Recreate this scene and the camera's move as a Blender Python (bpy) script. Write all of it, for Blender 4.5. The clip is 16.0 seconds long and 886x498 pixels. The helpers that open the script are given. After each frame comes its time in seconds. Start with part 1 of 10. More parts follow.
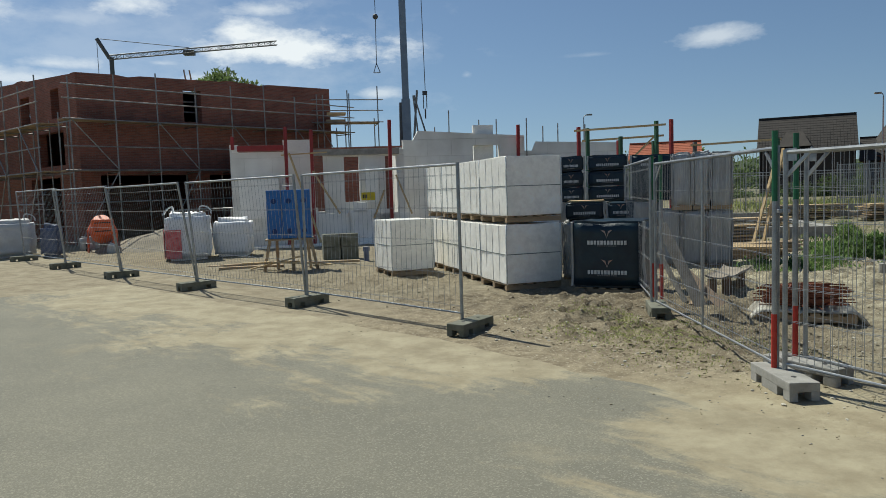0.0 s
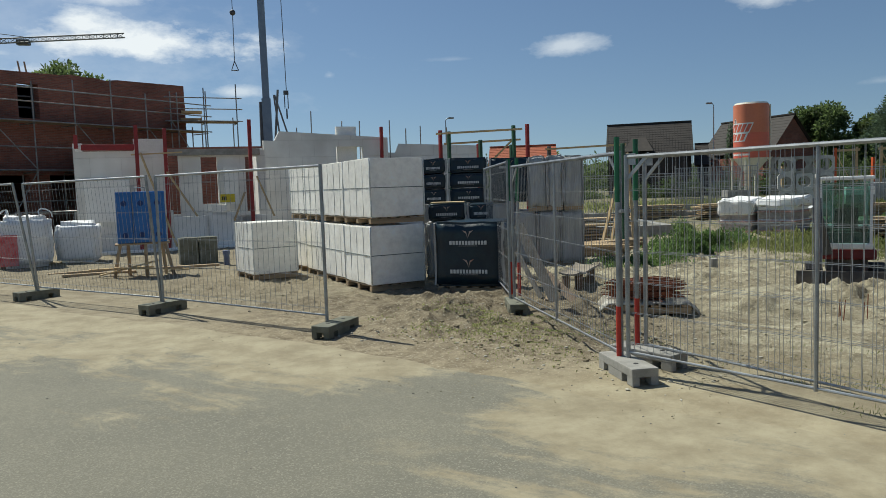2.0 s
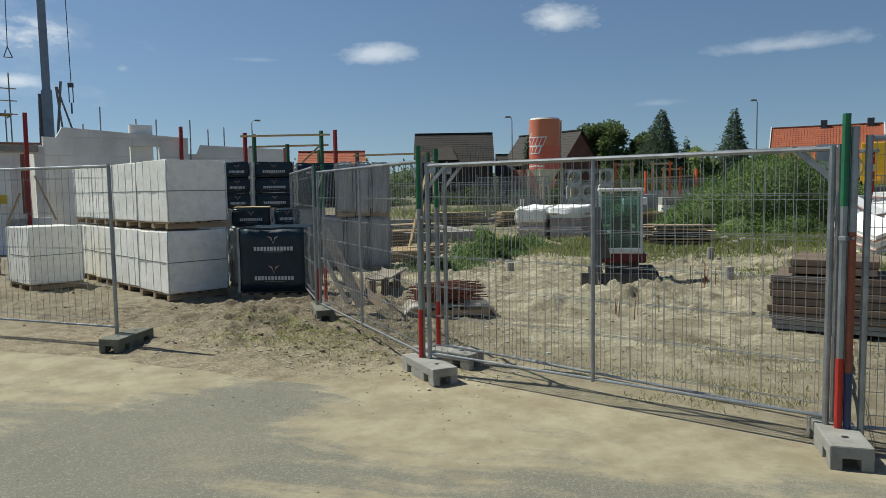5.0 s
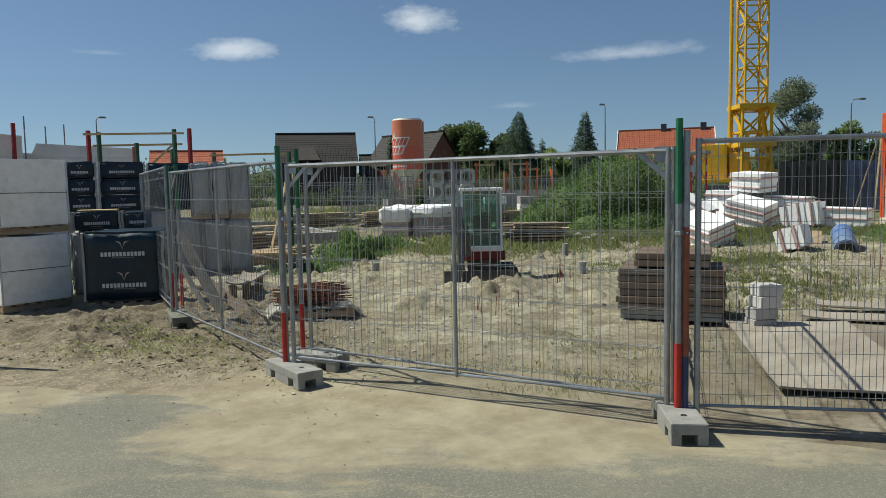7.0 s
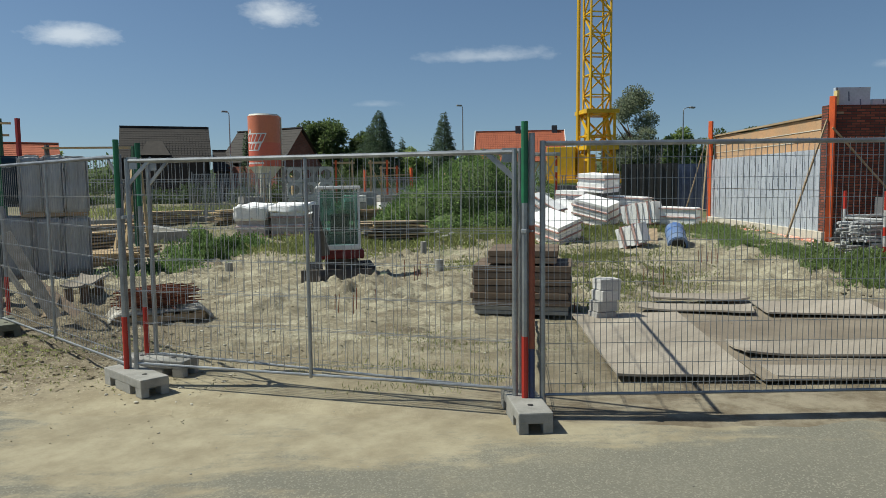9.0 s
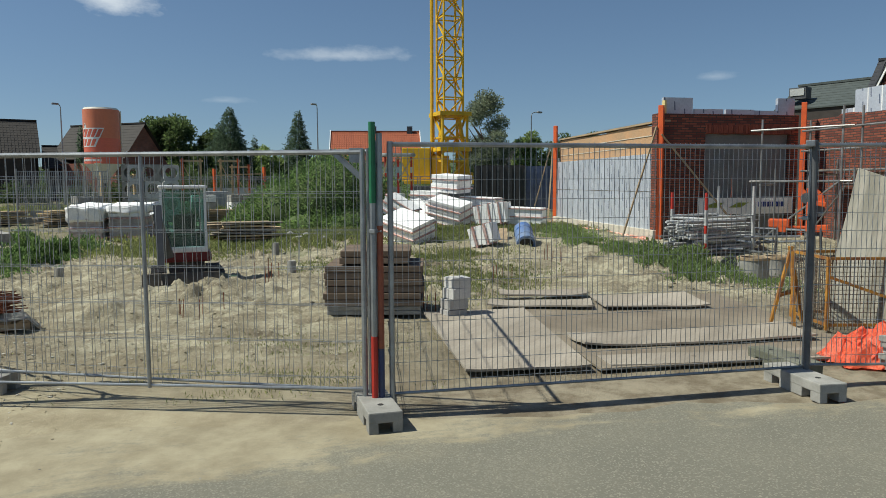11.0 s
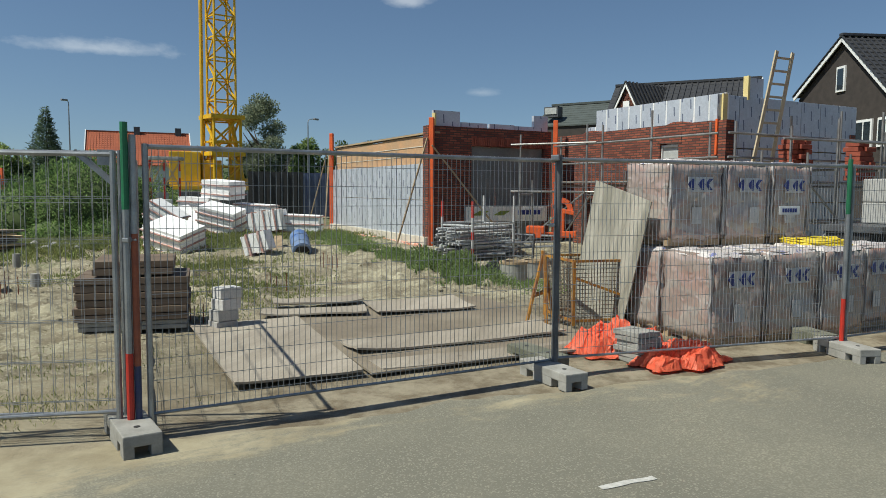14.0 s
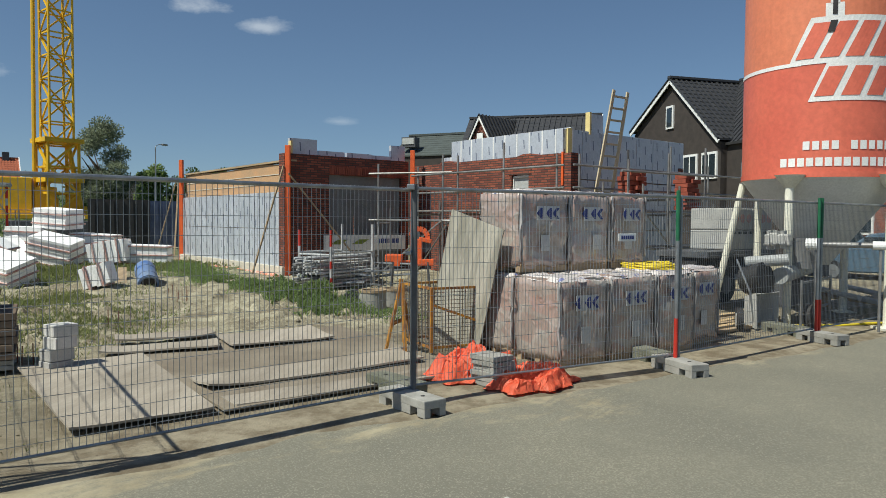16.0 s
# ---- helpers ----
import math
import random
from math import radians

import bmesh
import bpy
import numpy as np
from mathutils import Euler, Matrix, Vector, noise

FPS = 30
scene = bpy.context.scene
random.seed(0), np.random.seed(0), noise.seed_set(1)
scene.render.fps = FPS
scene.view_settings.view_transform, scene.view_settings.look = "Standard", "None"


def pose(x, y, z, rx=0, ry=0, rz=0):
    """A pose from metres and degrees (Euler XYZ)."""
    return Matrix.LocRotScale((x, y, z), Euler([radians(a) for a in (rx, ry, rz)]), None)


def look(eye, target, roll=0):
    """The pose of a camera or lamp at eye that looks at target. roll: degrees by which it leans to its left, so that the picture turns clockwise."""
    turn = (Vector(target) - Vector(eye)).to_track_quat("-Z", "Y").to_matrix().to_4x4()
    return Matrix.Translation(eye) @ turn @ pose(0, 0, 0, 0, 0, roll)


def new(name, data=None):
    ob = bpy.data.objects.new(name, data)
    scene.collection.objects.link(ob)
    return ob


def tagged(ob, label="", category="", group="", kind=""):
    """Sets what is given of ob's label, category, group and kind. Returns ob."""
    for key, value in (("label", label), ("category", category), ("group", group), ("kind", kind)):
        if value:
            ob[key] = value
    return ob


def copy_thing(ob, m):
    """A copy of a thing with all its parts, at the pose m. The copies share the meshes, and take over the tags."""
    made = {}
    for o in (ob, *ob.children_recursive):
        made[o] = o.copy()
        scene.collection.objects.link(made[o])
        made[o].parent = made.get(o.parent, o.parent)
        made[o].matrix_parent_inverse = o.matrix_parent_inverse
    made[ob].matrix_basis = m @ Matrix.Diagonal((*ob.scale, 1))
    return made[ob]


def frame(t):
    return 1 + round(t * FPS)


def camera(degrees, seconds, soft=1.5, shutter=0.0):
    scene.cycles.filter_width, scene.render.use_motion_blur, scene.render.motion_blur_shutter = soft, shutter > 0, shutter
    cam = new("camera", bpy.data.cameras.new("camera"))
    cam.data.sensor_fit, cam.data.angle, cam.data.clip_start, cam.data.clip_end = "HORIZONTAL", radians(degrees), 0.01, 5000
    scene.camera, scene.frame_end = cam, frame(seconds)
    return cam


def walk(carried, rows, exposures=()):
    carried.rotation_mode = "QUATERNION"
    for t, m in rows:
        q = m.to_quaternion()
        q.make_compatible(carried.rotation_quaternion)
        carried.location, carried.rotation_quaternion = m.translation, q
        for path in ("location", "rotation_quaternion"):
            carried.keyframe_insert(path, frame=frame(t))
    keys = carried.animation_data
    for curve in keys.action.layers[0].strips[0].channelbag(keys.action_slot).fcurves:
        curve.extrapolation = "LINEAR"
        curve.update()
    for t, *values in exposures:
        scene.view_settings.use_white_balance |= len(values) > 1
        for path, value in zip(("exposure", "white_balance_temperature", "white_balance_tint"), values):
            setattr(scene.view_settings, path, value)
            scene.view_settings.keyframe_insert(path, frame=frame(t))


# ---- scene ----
cam = camera(63.0, 16.0, soft=0.7)
ROWS = [
    (0.0, -0.060, 0.238, -0.25, -4.56, 1.91), (0.5, -0.058, 0.210, -3.08, -4.63, 2.06), (1.0, -0.054, 0.186, -5.45, -4.70, 2.00),
    (1.5, -0.052, 0.163, -8.33, -4.76, 1.87), (2.0, -0.051, 0.146, -10.92, -4.78, 1.88), (2.5, -0.046, 0.127, -13.41, -4.74, 1.61),
    (3.0, -0.035, 0.108, -15.94, -4.69, 1.33), (3.5, -0.026, 0.092, -18.45, -4.63, 1.11), (4.0, -0.022, 0.079, -21.02, -4.62, 1.01),
    (6.5, -0.015, 0.069, -33.57, -4.81, 1.05), (7.0, -0.012, 0.048, -36.53, -4.85, 1.19), (7.5, -0.008, 0.025, -39.17, -4.84, 1.08),
    (8.0, 0.000, 0.001, -41.98, -4.87, 1.02), (8.5, 0.013, 0.000, -44.59, -4.99, 0.86), (9.0, 0.022, 0.001, -47.48, -5.15, 0.66),
    (11.5, 0.067, -0.070, -61.65, -5.16, 0.32), (12.0, 0.074, -0.083, -64.58, -5.09, 0.36), (12.5, 0.078, -0.096, -67.21, -4.99, 0.24),
    (13.0, 0.081, -0.113, -70.11, -4.89, 0.02), (13.5, 0.079, -0.121, -72.96, -4.77, -0.18), (14.0, 0.075, -0.128, -76.08, -4.61, -0.47),
    (14.5, 0.067, -0.133, -78.95, -4.40, -0.58), (15.0, 0.060, -0.141, -81.97, -3.96, -0.31), (15.5, 0.060, -0.149, -84.56, -3.48, -0.13),
    (16.0, 0.071, -0.152, -87.18, -2.26, -0.41)]
walk(cam, [(t, pose(x, y, 1.70, 90 + p, r, yaw)) for t, x, y, yaw, p, r in ROWS], [(0.0, -0.06, 6500, 4.5), (9.0, -0.03, 6500, 4.5), (16.0, 0.02, 6500, 4.5)])

# ---- light ----
SUN_AZ, SUN_EL = radians(39.0), radians(55.0)     # to the left of +y, above the horizon
sun_dir = Vector((-math.sin(SUN_AZ) * math.cos(SUN_EL), math.cos(SUN_AZ) * math.cos(SUN_EL), math.sin(SUN_EL)))
sun = new("sun", bpy.data.lights.new("sun", "SUN"))
sun.data.energy, sun.data.angle, sun.data.color = 5.0, radians(0.53), (1.0, 0.965, 0.88)
sun.matrix_world = look(sun_dir * 50, (0, 0, 0))

world = bpy.data.worlds.new("world")
scene.world = world
world.use_nodes = True
wn, wl = world.node_tree.nodes, world.node_tree.links
wn.clear()
w_out = wn.new("ShaderNodeOutputWorld")
w_bg = wn.new("ShaderNodeBackground")
w_sky = wn.new("ShaderNodeTexSky")
w_sky.sky_type, w_sky.sun_disc = "NISHITA", False
w_sky.sun_elevation, w_sky.sun_rotation = SUN_EL, -SUN_AZ
w_sky.air_density, w_sky.dust_density, w_sky.ozone_density = 1.0, 0.45, 5.0
w_bg.inputs["Strength"].default_value = 0.081


def wmath(op, a, b=None, c=None):
    n = wn.new("ShaderNodeMath")
    n.operation = op
    for k, v in enumerate((a, b, c)):
        if v is None:
            continue
        if isinstance(v, (int, float)):
            n.inputs[k].default_value = v
        else:
            wl.new(v, n.inputs[k])
    return n.outputs[0]


# fair-weather clouds: azimuth to the left of +y, elevation, half width, half height (degrees), density
CLOUDS = [(21.0, 10.0, 21.0, 9.0, 0.20), (11.3, 10.9, 8.2, 1.75, 1.30), (14.8, 12.0, 3.2, 1.30, 1.15), (22.1, 13.7, 3.6, 1.30, 0.95), (13.2, 13.9, 4.2, 0.85, 0.70), (27.2, 9.6, 4.0, 0.64, 0.65), (17.3, 8.9, 3.5, 0.64, 0.75),
          (4.4, 7.7, 2.4, 0.64, 0.60), (20.4, 9.9, 2.4, 0.44, 0.50), (-2.4, 8.9, 0.7, 0.54, 0.35), (-20.9, 10.4, 3.1, 1.23, 0.60), (-11.9, 9.9, 1.9, 0.25, 0.14), (26.6, 12.7, 5.2, 1.18, 0.35),
          (-35.1, 12.8, 3.4, 1.48, 0.66), (-42.1, 6.2, 1.9, 0.39, 0.20), (-50.7, 9.7, 4.7, 0.74, 0.38), (-69.3, 15.3, 2.8, 0.99, 0.50), (-73.2, 14.3, 2.1, 0.69, 0.40), (-79.0, 7.6, 2.1, 0.44, 0.20), (33.0, 13.0, 4.0, 2.0, 0.9), (30.0, 8.5, 5.0, 1.2, 0.7)]
w_tc = wn.new("ShaderNodeTexCoord")
w_sep = wn.new("ShaderNodeSeparateXYZ")
wl.new(w_tc.outputs["Generated"], w_sep.inputs[0])
w_az = wmath("MULTIPLY", wmath("ARCTAN2", w_sep.outputs[0], w_sep.outputs[1]), -57.29578)
w_el = wmath("MULTIPLY", wmath("ARCSINE", w_sep.outputs[2]), 57.29578)
w_noise = wn.new("ShaderNodeTexNoise")
w_map = wn.new("ShaderNodeMapping")
w_map.inputs["Scale"].default_value = (1.0, 1.0, 2.2)
wl.new(w_tc.outputs["Generated"], w_map.inputs[0])
wl.new(w_map.outputs[0], w_noise.inputs["Vector"])
w_noise.inputs["Scale"].default_value, w_noise.inputs["Detail"].default_value, w_noise.inputs["Roughness"].default_value = 13.0, 9.0, 0.62
w_wob = wmath("MULTIPLY", wmath("SUBTRACT", w_noise.outputs["Fac"], 0.5), 2.7)
total = None
for az, el, hw, hh, dens in CLOUDS:
    u = wmath("DIVIDE", wmath("SUBTRACT", w_az, az), hw)
    v = wmath("DIVIDE", wmath("SUBTRACT", w_el, el), hh)
    v2 = wmath("MULTIPLY", v, wmath("ADD", 1.0, wmath("MULTIPLY", wmath("LESS_THAN", v, 0.0), 0.5)))
    r = wmath("SQRT", wmath("ADD", wmath("MULTIPLY", u, u), wmath("MULTIPLY", v2, v2)))
    m = wmath("MULTIPLY", wmath("SMOOTH_MIN", wmath("MAXIMUM", wmath("ADD", wmath("SUBTRACT", 1.0, r), w_wob), 0.0), 1.0, 0.3), dens)
    total = m if total is None else wmath("MAXIMUM", total, m)
w_cloudmix = wn.new("ShaderNodeMix")
w_cloudmix.data_type = "RGBA"
wl.new(wmath("MINIMUM", wmath("MULTIPLY", total, 0.9), 0.9), w_cloudmix.inputs["Factor"])
w_up = wn.new("ShaderNodeVectorMath")
w_up.operation = "ADD"
w_up.inputs[1].default_value = (0.0, 0.0, 0.05)
w_nrm = wn.new("ShaderNodeVectorMath")
w_nrm.operation = "NORMALIZE"
w_gen = wn.new("ShaderNodeTexCoord")
wl.new(w_gen.outputs["Generated"], w_up.inputs[0])
wl.new(w_up.outputs[0], w_nrm.inputs[0])
wl.new(w_nrm.outputs[0], w_sky.inputs["Vector"])
w_hs = wn.new("ShaderNodeHueSaturation")
w_hs.inputs["Saturation"].default_value = 0.98
wl.new(w_sky.outputs[0], w_hs.inputs["Color"])
wl.new(w_hs.outputs[0], w_cloudmix.inputs["A"])
w_cloudmix.inputs["B"].default_value = (12.0, 12.3, 12.7, 1)
wl.new(w_cloudmix.outputs["Result"], w_bg.inputs["Color"])
wl.new(w_bg.outputs[0], w_out.inputs[0])


# ---- materials ----
def mat(name, c1, c2=None, scale=4.0, fine=60.0, rough=0.8, bump=0.15, dist=0.01, metal=0.0, vary=0.12, spec=0.4, stretch=(1, 1, 1), mixat=(0.35, 0.65)):
    m = bpy.data.materials.new(name)
    m.use_nodes = True
    n, l = m.node_tree.nodes, m.node_tree.links
    b = n["Principled BSDF"]
    tc = n.new("ShaderNodeTexCoord")
    mp = n.new("ShaderNodeMapping")
    mp.inputs["Scale"].default_value = stretch
    oi = n.new("ShaderNodeObjectInfo")
    off = n.new("ShaderNodeVectorMath")
    off.operation = "MULTIPLY_ADD"
    comb = n.new("ShaderNodeCombineXYZ")
    for k in range(3):
        l.new(oi.outputs["Random"], comb.inputs[k])
    l.new(comb.outputs[0], off.inputs[0])
    off.inputs[1].default_value = (17.0, 31.0, 23.0)
    l.new(tc.outputs["Object"], mp.inputs[0])
    l.new(mp.outputs[0], off.inputs[2])
    big, sm = n.new("ShaderNodeTexNoise"), n.new("ShaderNodeTexNoise")
    for t, s, d in ((big, scale, 6.0), (sm, fine, 4.0)):
        t.inputs["Scale"].default_value, t.inputs["Detail"].default_value, t.inputs["Roughness"].default_value = s, d, 0.6
        l.new(off.outputs[0], t.inputs["Vector"])
    ramp = n.new("ShaderNodeValToRGB")
    ramp.color_ramp.elements[0].position, ramp.color_ramp.elements[1].position = mixat
    c2 = c2 or tuple(v * 0.8 for v in c1)
    ramp.color_ramp.elements[0].color, ramp.color_ramp.elements[1].color = (*c1, 1), (*c2, 1)
    l.new(big.outputs["Fac"], ramp.inputs[0])
    hsv = n.new("ShaderNodeHueSaturation")
    ad = n.new("ShaderNodeMath")
    ad.operation = "MULTIPLY_ADD"
    l.new(sm.outputs["Fac"], ad.inputs[0])
    ad.inputs[1].default_value, ad.inputs[2].default_value = 0.5, 0.75 - vary / 2
    ad2 = n.new("ShaderNodeMath")
    ad2.operation = "MULTIPLY_ADD"
    l.new(oi.outputs["Random"], ad2.inputs[0])
    ad2.inputs[1].default_value = vary
    l.new(ad.outputs[0], ad2.inputs[2])
    l.new(ad2.outputs[0], hsv.inputs["Value"])
    l.new(ramp.outputs[0], hsv.inputs["Color"])
    l.new(hsv.outputs[0], b.inputs["Base Color"])
    b.inputs["Roughness"].default_value, b.inputs["Metallic"].default_value = rough, metal
    b.inputs["Specular IOR Level"].default_value = spec
    bp = n.new("ShaderNodeBump")
    bp.inputs["Strength"].default_value, bp.inputs["Distance"].default_value = bump, dist
    l.new(sm.outputs["Fac"], bp.inputs["Height"])
    l.new(bp.outputs[0], b.inputs["Normal"])
    return m


def brick_mat(name, ca, cb, mortar, w=0.22, h=0.0625, joint=0.006):
    """Brickwork in running bond over local x and z."""
    m = mat(name, ca, cb, scale=1.2, fine=40, rough=0.9, bump=0.1)
    n, l = m.node_tree.nodes, m.node_tree.links
    b = n["Principled BSDF"]
    tc = n.new("ShaderNodeTexCoord")
    sp, cb_ = n.new("ShaderNodeSeparateXYZ"), n.new("ShaderNodeCombineXYZ")
    l.new(tc.outputs["Object"], sp.inputs[0])
    sm = n.new("ShaderNodeMath")
    l.new(sp.outputs[0], sm.inputs[0])
    l.new(sp.outputs[1], sm.inputs[1])
    l.new(sm.outputs[0], cb_.inputs[0])
    l.new(sp.outputs[2], cb_.inputs[1])
    br = n.new("ShaderNodeTexBrick")
    br.inputs["Scale"].default_value = 1.0
    br.inputs["Brick Width"].default_value, br.inputs["Row Height"].default_value = w, h
    br.inputs["Mortar Size"].default_value, br.inputs["Mortar Smooth"].default_value, br.inputs["Bias"].default_value = joint, 0.2, 0.1
    br.inputs["Color1"].default_value, br.inputs["Color2"].default_value, br.inputs["Mortar"].default_value = (*ca, 1), (*cb, 1), (*mortar, 1)
    l.new(cb_.outputs[0], br.inputs["Vector"])
    mixn = n.new("ShaderNodeMix")
    mixn.data_type, mixn.blend_type = "RGBA", "MULTIPLY"
    mixn.inputs["Factor"].default_value = 0.7
    nz = n.new("ShaderNodeTexNoise")
    nz.inputs["Scale"].default_value, nz.inputs["Detail"].default_value = 0.9, 8.0
    l.new(tc.outputs["Object"], nz.inputs["Vector"])
    rp = n.new("ShaderNodeValToRGB")
    rp.color_ramp.elements[0].position, rp.color_ramp.elements[1].position = 0.3, 0.7
    rp.color_ramp.elements[0].color, rp.color_ramp.elements[1].color = (0.6, 0.58, 0.56, 1), (1, 1, 1, 1)
    l.new(nz.outputs["Fac"], rp.inputs[0])
    l.new(br.outputs["Color"], mixn.inputs["A"])
    l.new(rp.outputs[0], mixn.inputs["B"])
    l.new(mixn.outputs["Result"], b.inputs["Base Color"])
    bp = n.new("ShaderNodeBump")
    bp.invert = True
    bp.inputs["Strength"].default_value, bp.inputs["Distance"].default_value = 0.8, 0.012
    l.new(br.outputs["Fac"], bp.inputs["Height"])
    l.new(bp.outputs[0], b.inputs["Normal"])
    return m


def ground_mat(name, kind):
    """Asphalt, sand, loam and weeds laid out by the distance from the line of the fence."""
    m = bpy.data.materials.new(name)
    m.use_nodes = True
    n, l = m.node_tree.nodes, m.node_tree.links
    b = n["Principled BSDF"]
    tc = n.new("ShaderNodeTexCoord")
    P = tc.outputs["Object"]

    def mth(op, a, c=None, e=None):
        k = n.new("ShaderNodeMath")
        k.operation = op
        for i, v in enumerate((a, c, e)):
            if v is None:
                continue
            if isinstance(v, (int, float)):
                k.inputs[i].default_value = v
            else:
                l.new(v, k.inputs[i])
        return k.outputs[0]

    def nz(scale, detail=8.0, rough=0.6, vec=None):
        k = n.new("ShaderNodeTexNoise")
        k.inputs["Scale"].default_value, k.inputs["Detail"].default_value, k.inputs["Roughness"].default_value = scale, detail, rough
        l.new(vec or P, k.inputs["Vector"])
        return k.outputs["Fac"]

    def streaked(along_scale, across_scale, seed):
        """Coordinates drawn out along the road, for wheel marks and drifted sand."""
        k = n.new("ShaderNodeCombineXYZ")
        u = mth("SUBTRACT", mth("MULTIPLY", X, 0.68), mth("MULTIPLY", Y, 0.73))
        w = mth("ADD", mth("MULTIPLY", X, 0.73), mth("MULTIPLY", Y, 0.68))
        w = mth("ADD", w, mth("MULTIPLY", nz(0.5, 3.0), 0.9))
        l.new(mth("MULTIPLY", u, along_scale), k.inputs[0])
        l.new(mth("MULTIPLY", w, across_scale), k.inputs[1])
        k.inputs[2].default_value = seed
        return k.outputs[0]

    def ramp(v, lo, hi):
        k = n.new("ShaderNodeMapRange")
        k.interpolation_type = "SMOOTHSTEP"
        k.inputs["From Min"].default_value, k.inputs["From Max"].default_value = lo, hi
        l.new(v, k.inputs["Value"])
        return k.outputs[0]

    def mix(f, a, c):
        k = n.new("ShaderNodeMix")
        k.data_type = "RGBA"
        l.new(f, k.inputs["Factor"])
        for s, v in (("A", a), ("B", c)):
            if isinstance(v, tuple):
                k.inputs[s].default_value = (*v, 1)
            else:
                l.new(v, k.inputs[s])
        return k.outputs["Result"]

    sp = n.new("ShaderNodeSeparateXYZ")
    l.new(P, sp.inputs[0])
    X, Y = sp.outputs[0], sp.outputs[1]
    dr = mth("ADD", mth("MULTIPLY", mth("SUBTRACT", X, 0.24), 0.80), mth("MULTIPLY", mth("SUBTRACT", Y, 8.89), 0.60))
    dl = mth("ADD", mth("MULTIPLY", mth("SUBTRACT", X, 0.24), 0.715), mth("MULTIPLY", mth("SUBTRACT", Y, 8.89), 0.70))
    D = mth("MAXIMUM", dr, dl)
    ALONG = mth("SUBTRACT", mth("MULTIPLY", X, 0.62), mth("MULTIPLY", Y, 0.78))      # towards the far right along the road
    fine = nz(34.0, 6.0)
    grain = nz(220.0, 3.0)
    if kind == "road":
        stones = n.new("ShaderNodeTexVoronoi")
        stones.inputs["Scale"].default_value = 105.0
        l.new(P, stones.inputs["Vector"])
        sc = n.new("ShaderNodeSeparateColor")
        l.new(stones.outputs["Color"], sc.inputs[0])
        asph = mix(ramp(sc.outputs[0], 0.70, 0.98), (0.165, 0.159, 0.125), (0.27, 0.255, 0.20))
        asph = mix(ramp(nz(0.55, 6.0), 0.35, 0.72), asph, mix(ramp(sc.outputs[1], 0.5, 0.95), (0.19, 0.181, 0.138), (0.285, 0.268, 0.208)))
        sand = mix(ramp(nz(2.2, 9.0, 0.7), 0.3, 0.7), (0.255, 0.216, 0.140), (0.395, 0.350, 0.238))
        left = ramp(ALONG, 3.2, -3.0)
        reach = mth("ADD", mth("MULTIPLY", left, -2.5), -0.1)
        bare = mth("MULTIPLY", mth("ADD", ALONG, 4.15), 1.25)
        reach = mth("ADD", reach, mth("DIVIDE", 2.3, mth("ADD", 1.0, mth("POWER", mth("ABSOLUTE", bare), 3.0))))
        wob = mth("MULTIPLY", mth("SUBTRACT", nz(0.42, 7.0, 0.65), 0.5), 4.4)
        trk = mth("MULTIPLY", mth("SUBTRACT", nz(1.0, 7.0, 0.62, streaked(0.35, 1.7, 1.0)), 0.5), 4.6)
        trk = mth("ADD", trk, mth("MULTIPLY", mth("SUBTRACT", nz(1.0, 8.0, 0.7, streaked(1.3, 7.5, 4.0)), 0.5), 2.2))
        trk = mth("ADD", trk, mth("MULTIPLY", mth("SUBTRACT", nz(7.0, 8.0, 0.72), 0.5), 1.6))
        f = ramp(mth("ADD", mth("SUBTRACT", D, reach), mth("ADD", wob, trk)), -0.55, 0.75)
        f = mth("MULTIPLY", f, mth("ADD", 0.35, mth("MULTIPLY", ramp(mth("ADD", fine, mth("MULTIPLY", f, 0.22)), 0.36, 0.66), 0.65)))
        f2 = mth("MULTIPLY", ramp(nz(0.30, 8.0, 0.7), 0.56, 0.68), 0.55)
        f = mth("MINIMUM", mth("ADD", f, mth("MULTIPLY", f2, left)), 0.95)
        col = mix(f, asph, sand)
        rough = 0.88
        hgt = mth("ADD", mth("MULTIPLY", grain, 0.5), mth("MULTIPLY", fine, 0.3))
    else:
        loam = mix(ramp(nz(1.1, 9.0, 0.68), 0.36, 0.64), (0.245, 0.213, 0.140), (0.465, 0.425, 0.30))
        loam = mix(mth("MULTIPLY", ramp(nz(1.7, 10.0, 0.75), 0.50, 0.56), 0.5), loam, (0.20, 0.172, 0.115))
        loam = mix(mth("MULTIPLY", ramp(nz(1.0, 9.0, 0.68, streaked(0.9, 4.2, 2.0)), 0.50, 0.60), 0.72), loam, (0.185, 0.150, 0.098))
        loam = mix(mth("MULTIPLY", ramp(nz(1.0, 9.0, 0.66, streaked(0.7, 3.0, 7.0)), 0.53, 0.66), 0.6), loam, (0.56, 0.51, 0.365))
        loam = mix(mth("MULTIPLY", ramp(nz(4.5, 8.0, 0.7), 0.52, 0.66), 0.4), loam, (0.25, 0.215, 0.15))
        sand = mix(ramp(nz(2.2, 9.0, 0.7), 0.3, 0.7), (0.265, 0.222, 0.143), (0.405, 0.357, 0.242))
        dirt = mix(ramp(nz(2.6, 9.0, 0.7), 0.36, 0.64), (0.155, 0.125, 0.083), (0.30, 0.262, 0.188))
        sand = mix(ramp(mth("ADD", ALONG, mth("MULTIPLY", mth("SUBTRACT", nz(0.7, 6.0), 0.5), 3.0)), -1.6, 1.2), sand, dirt)
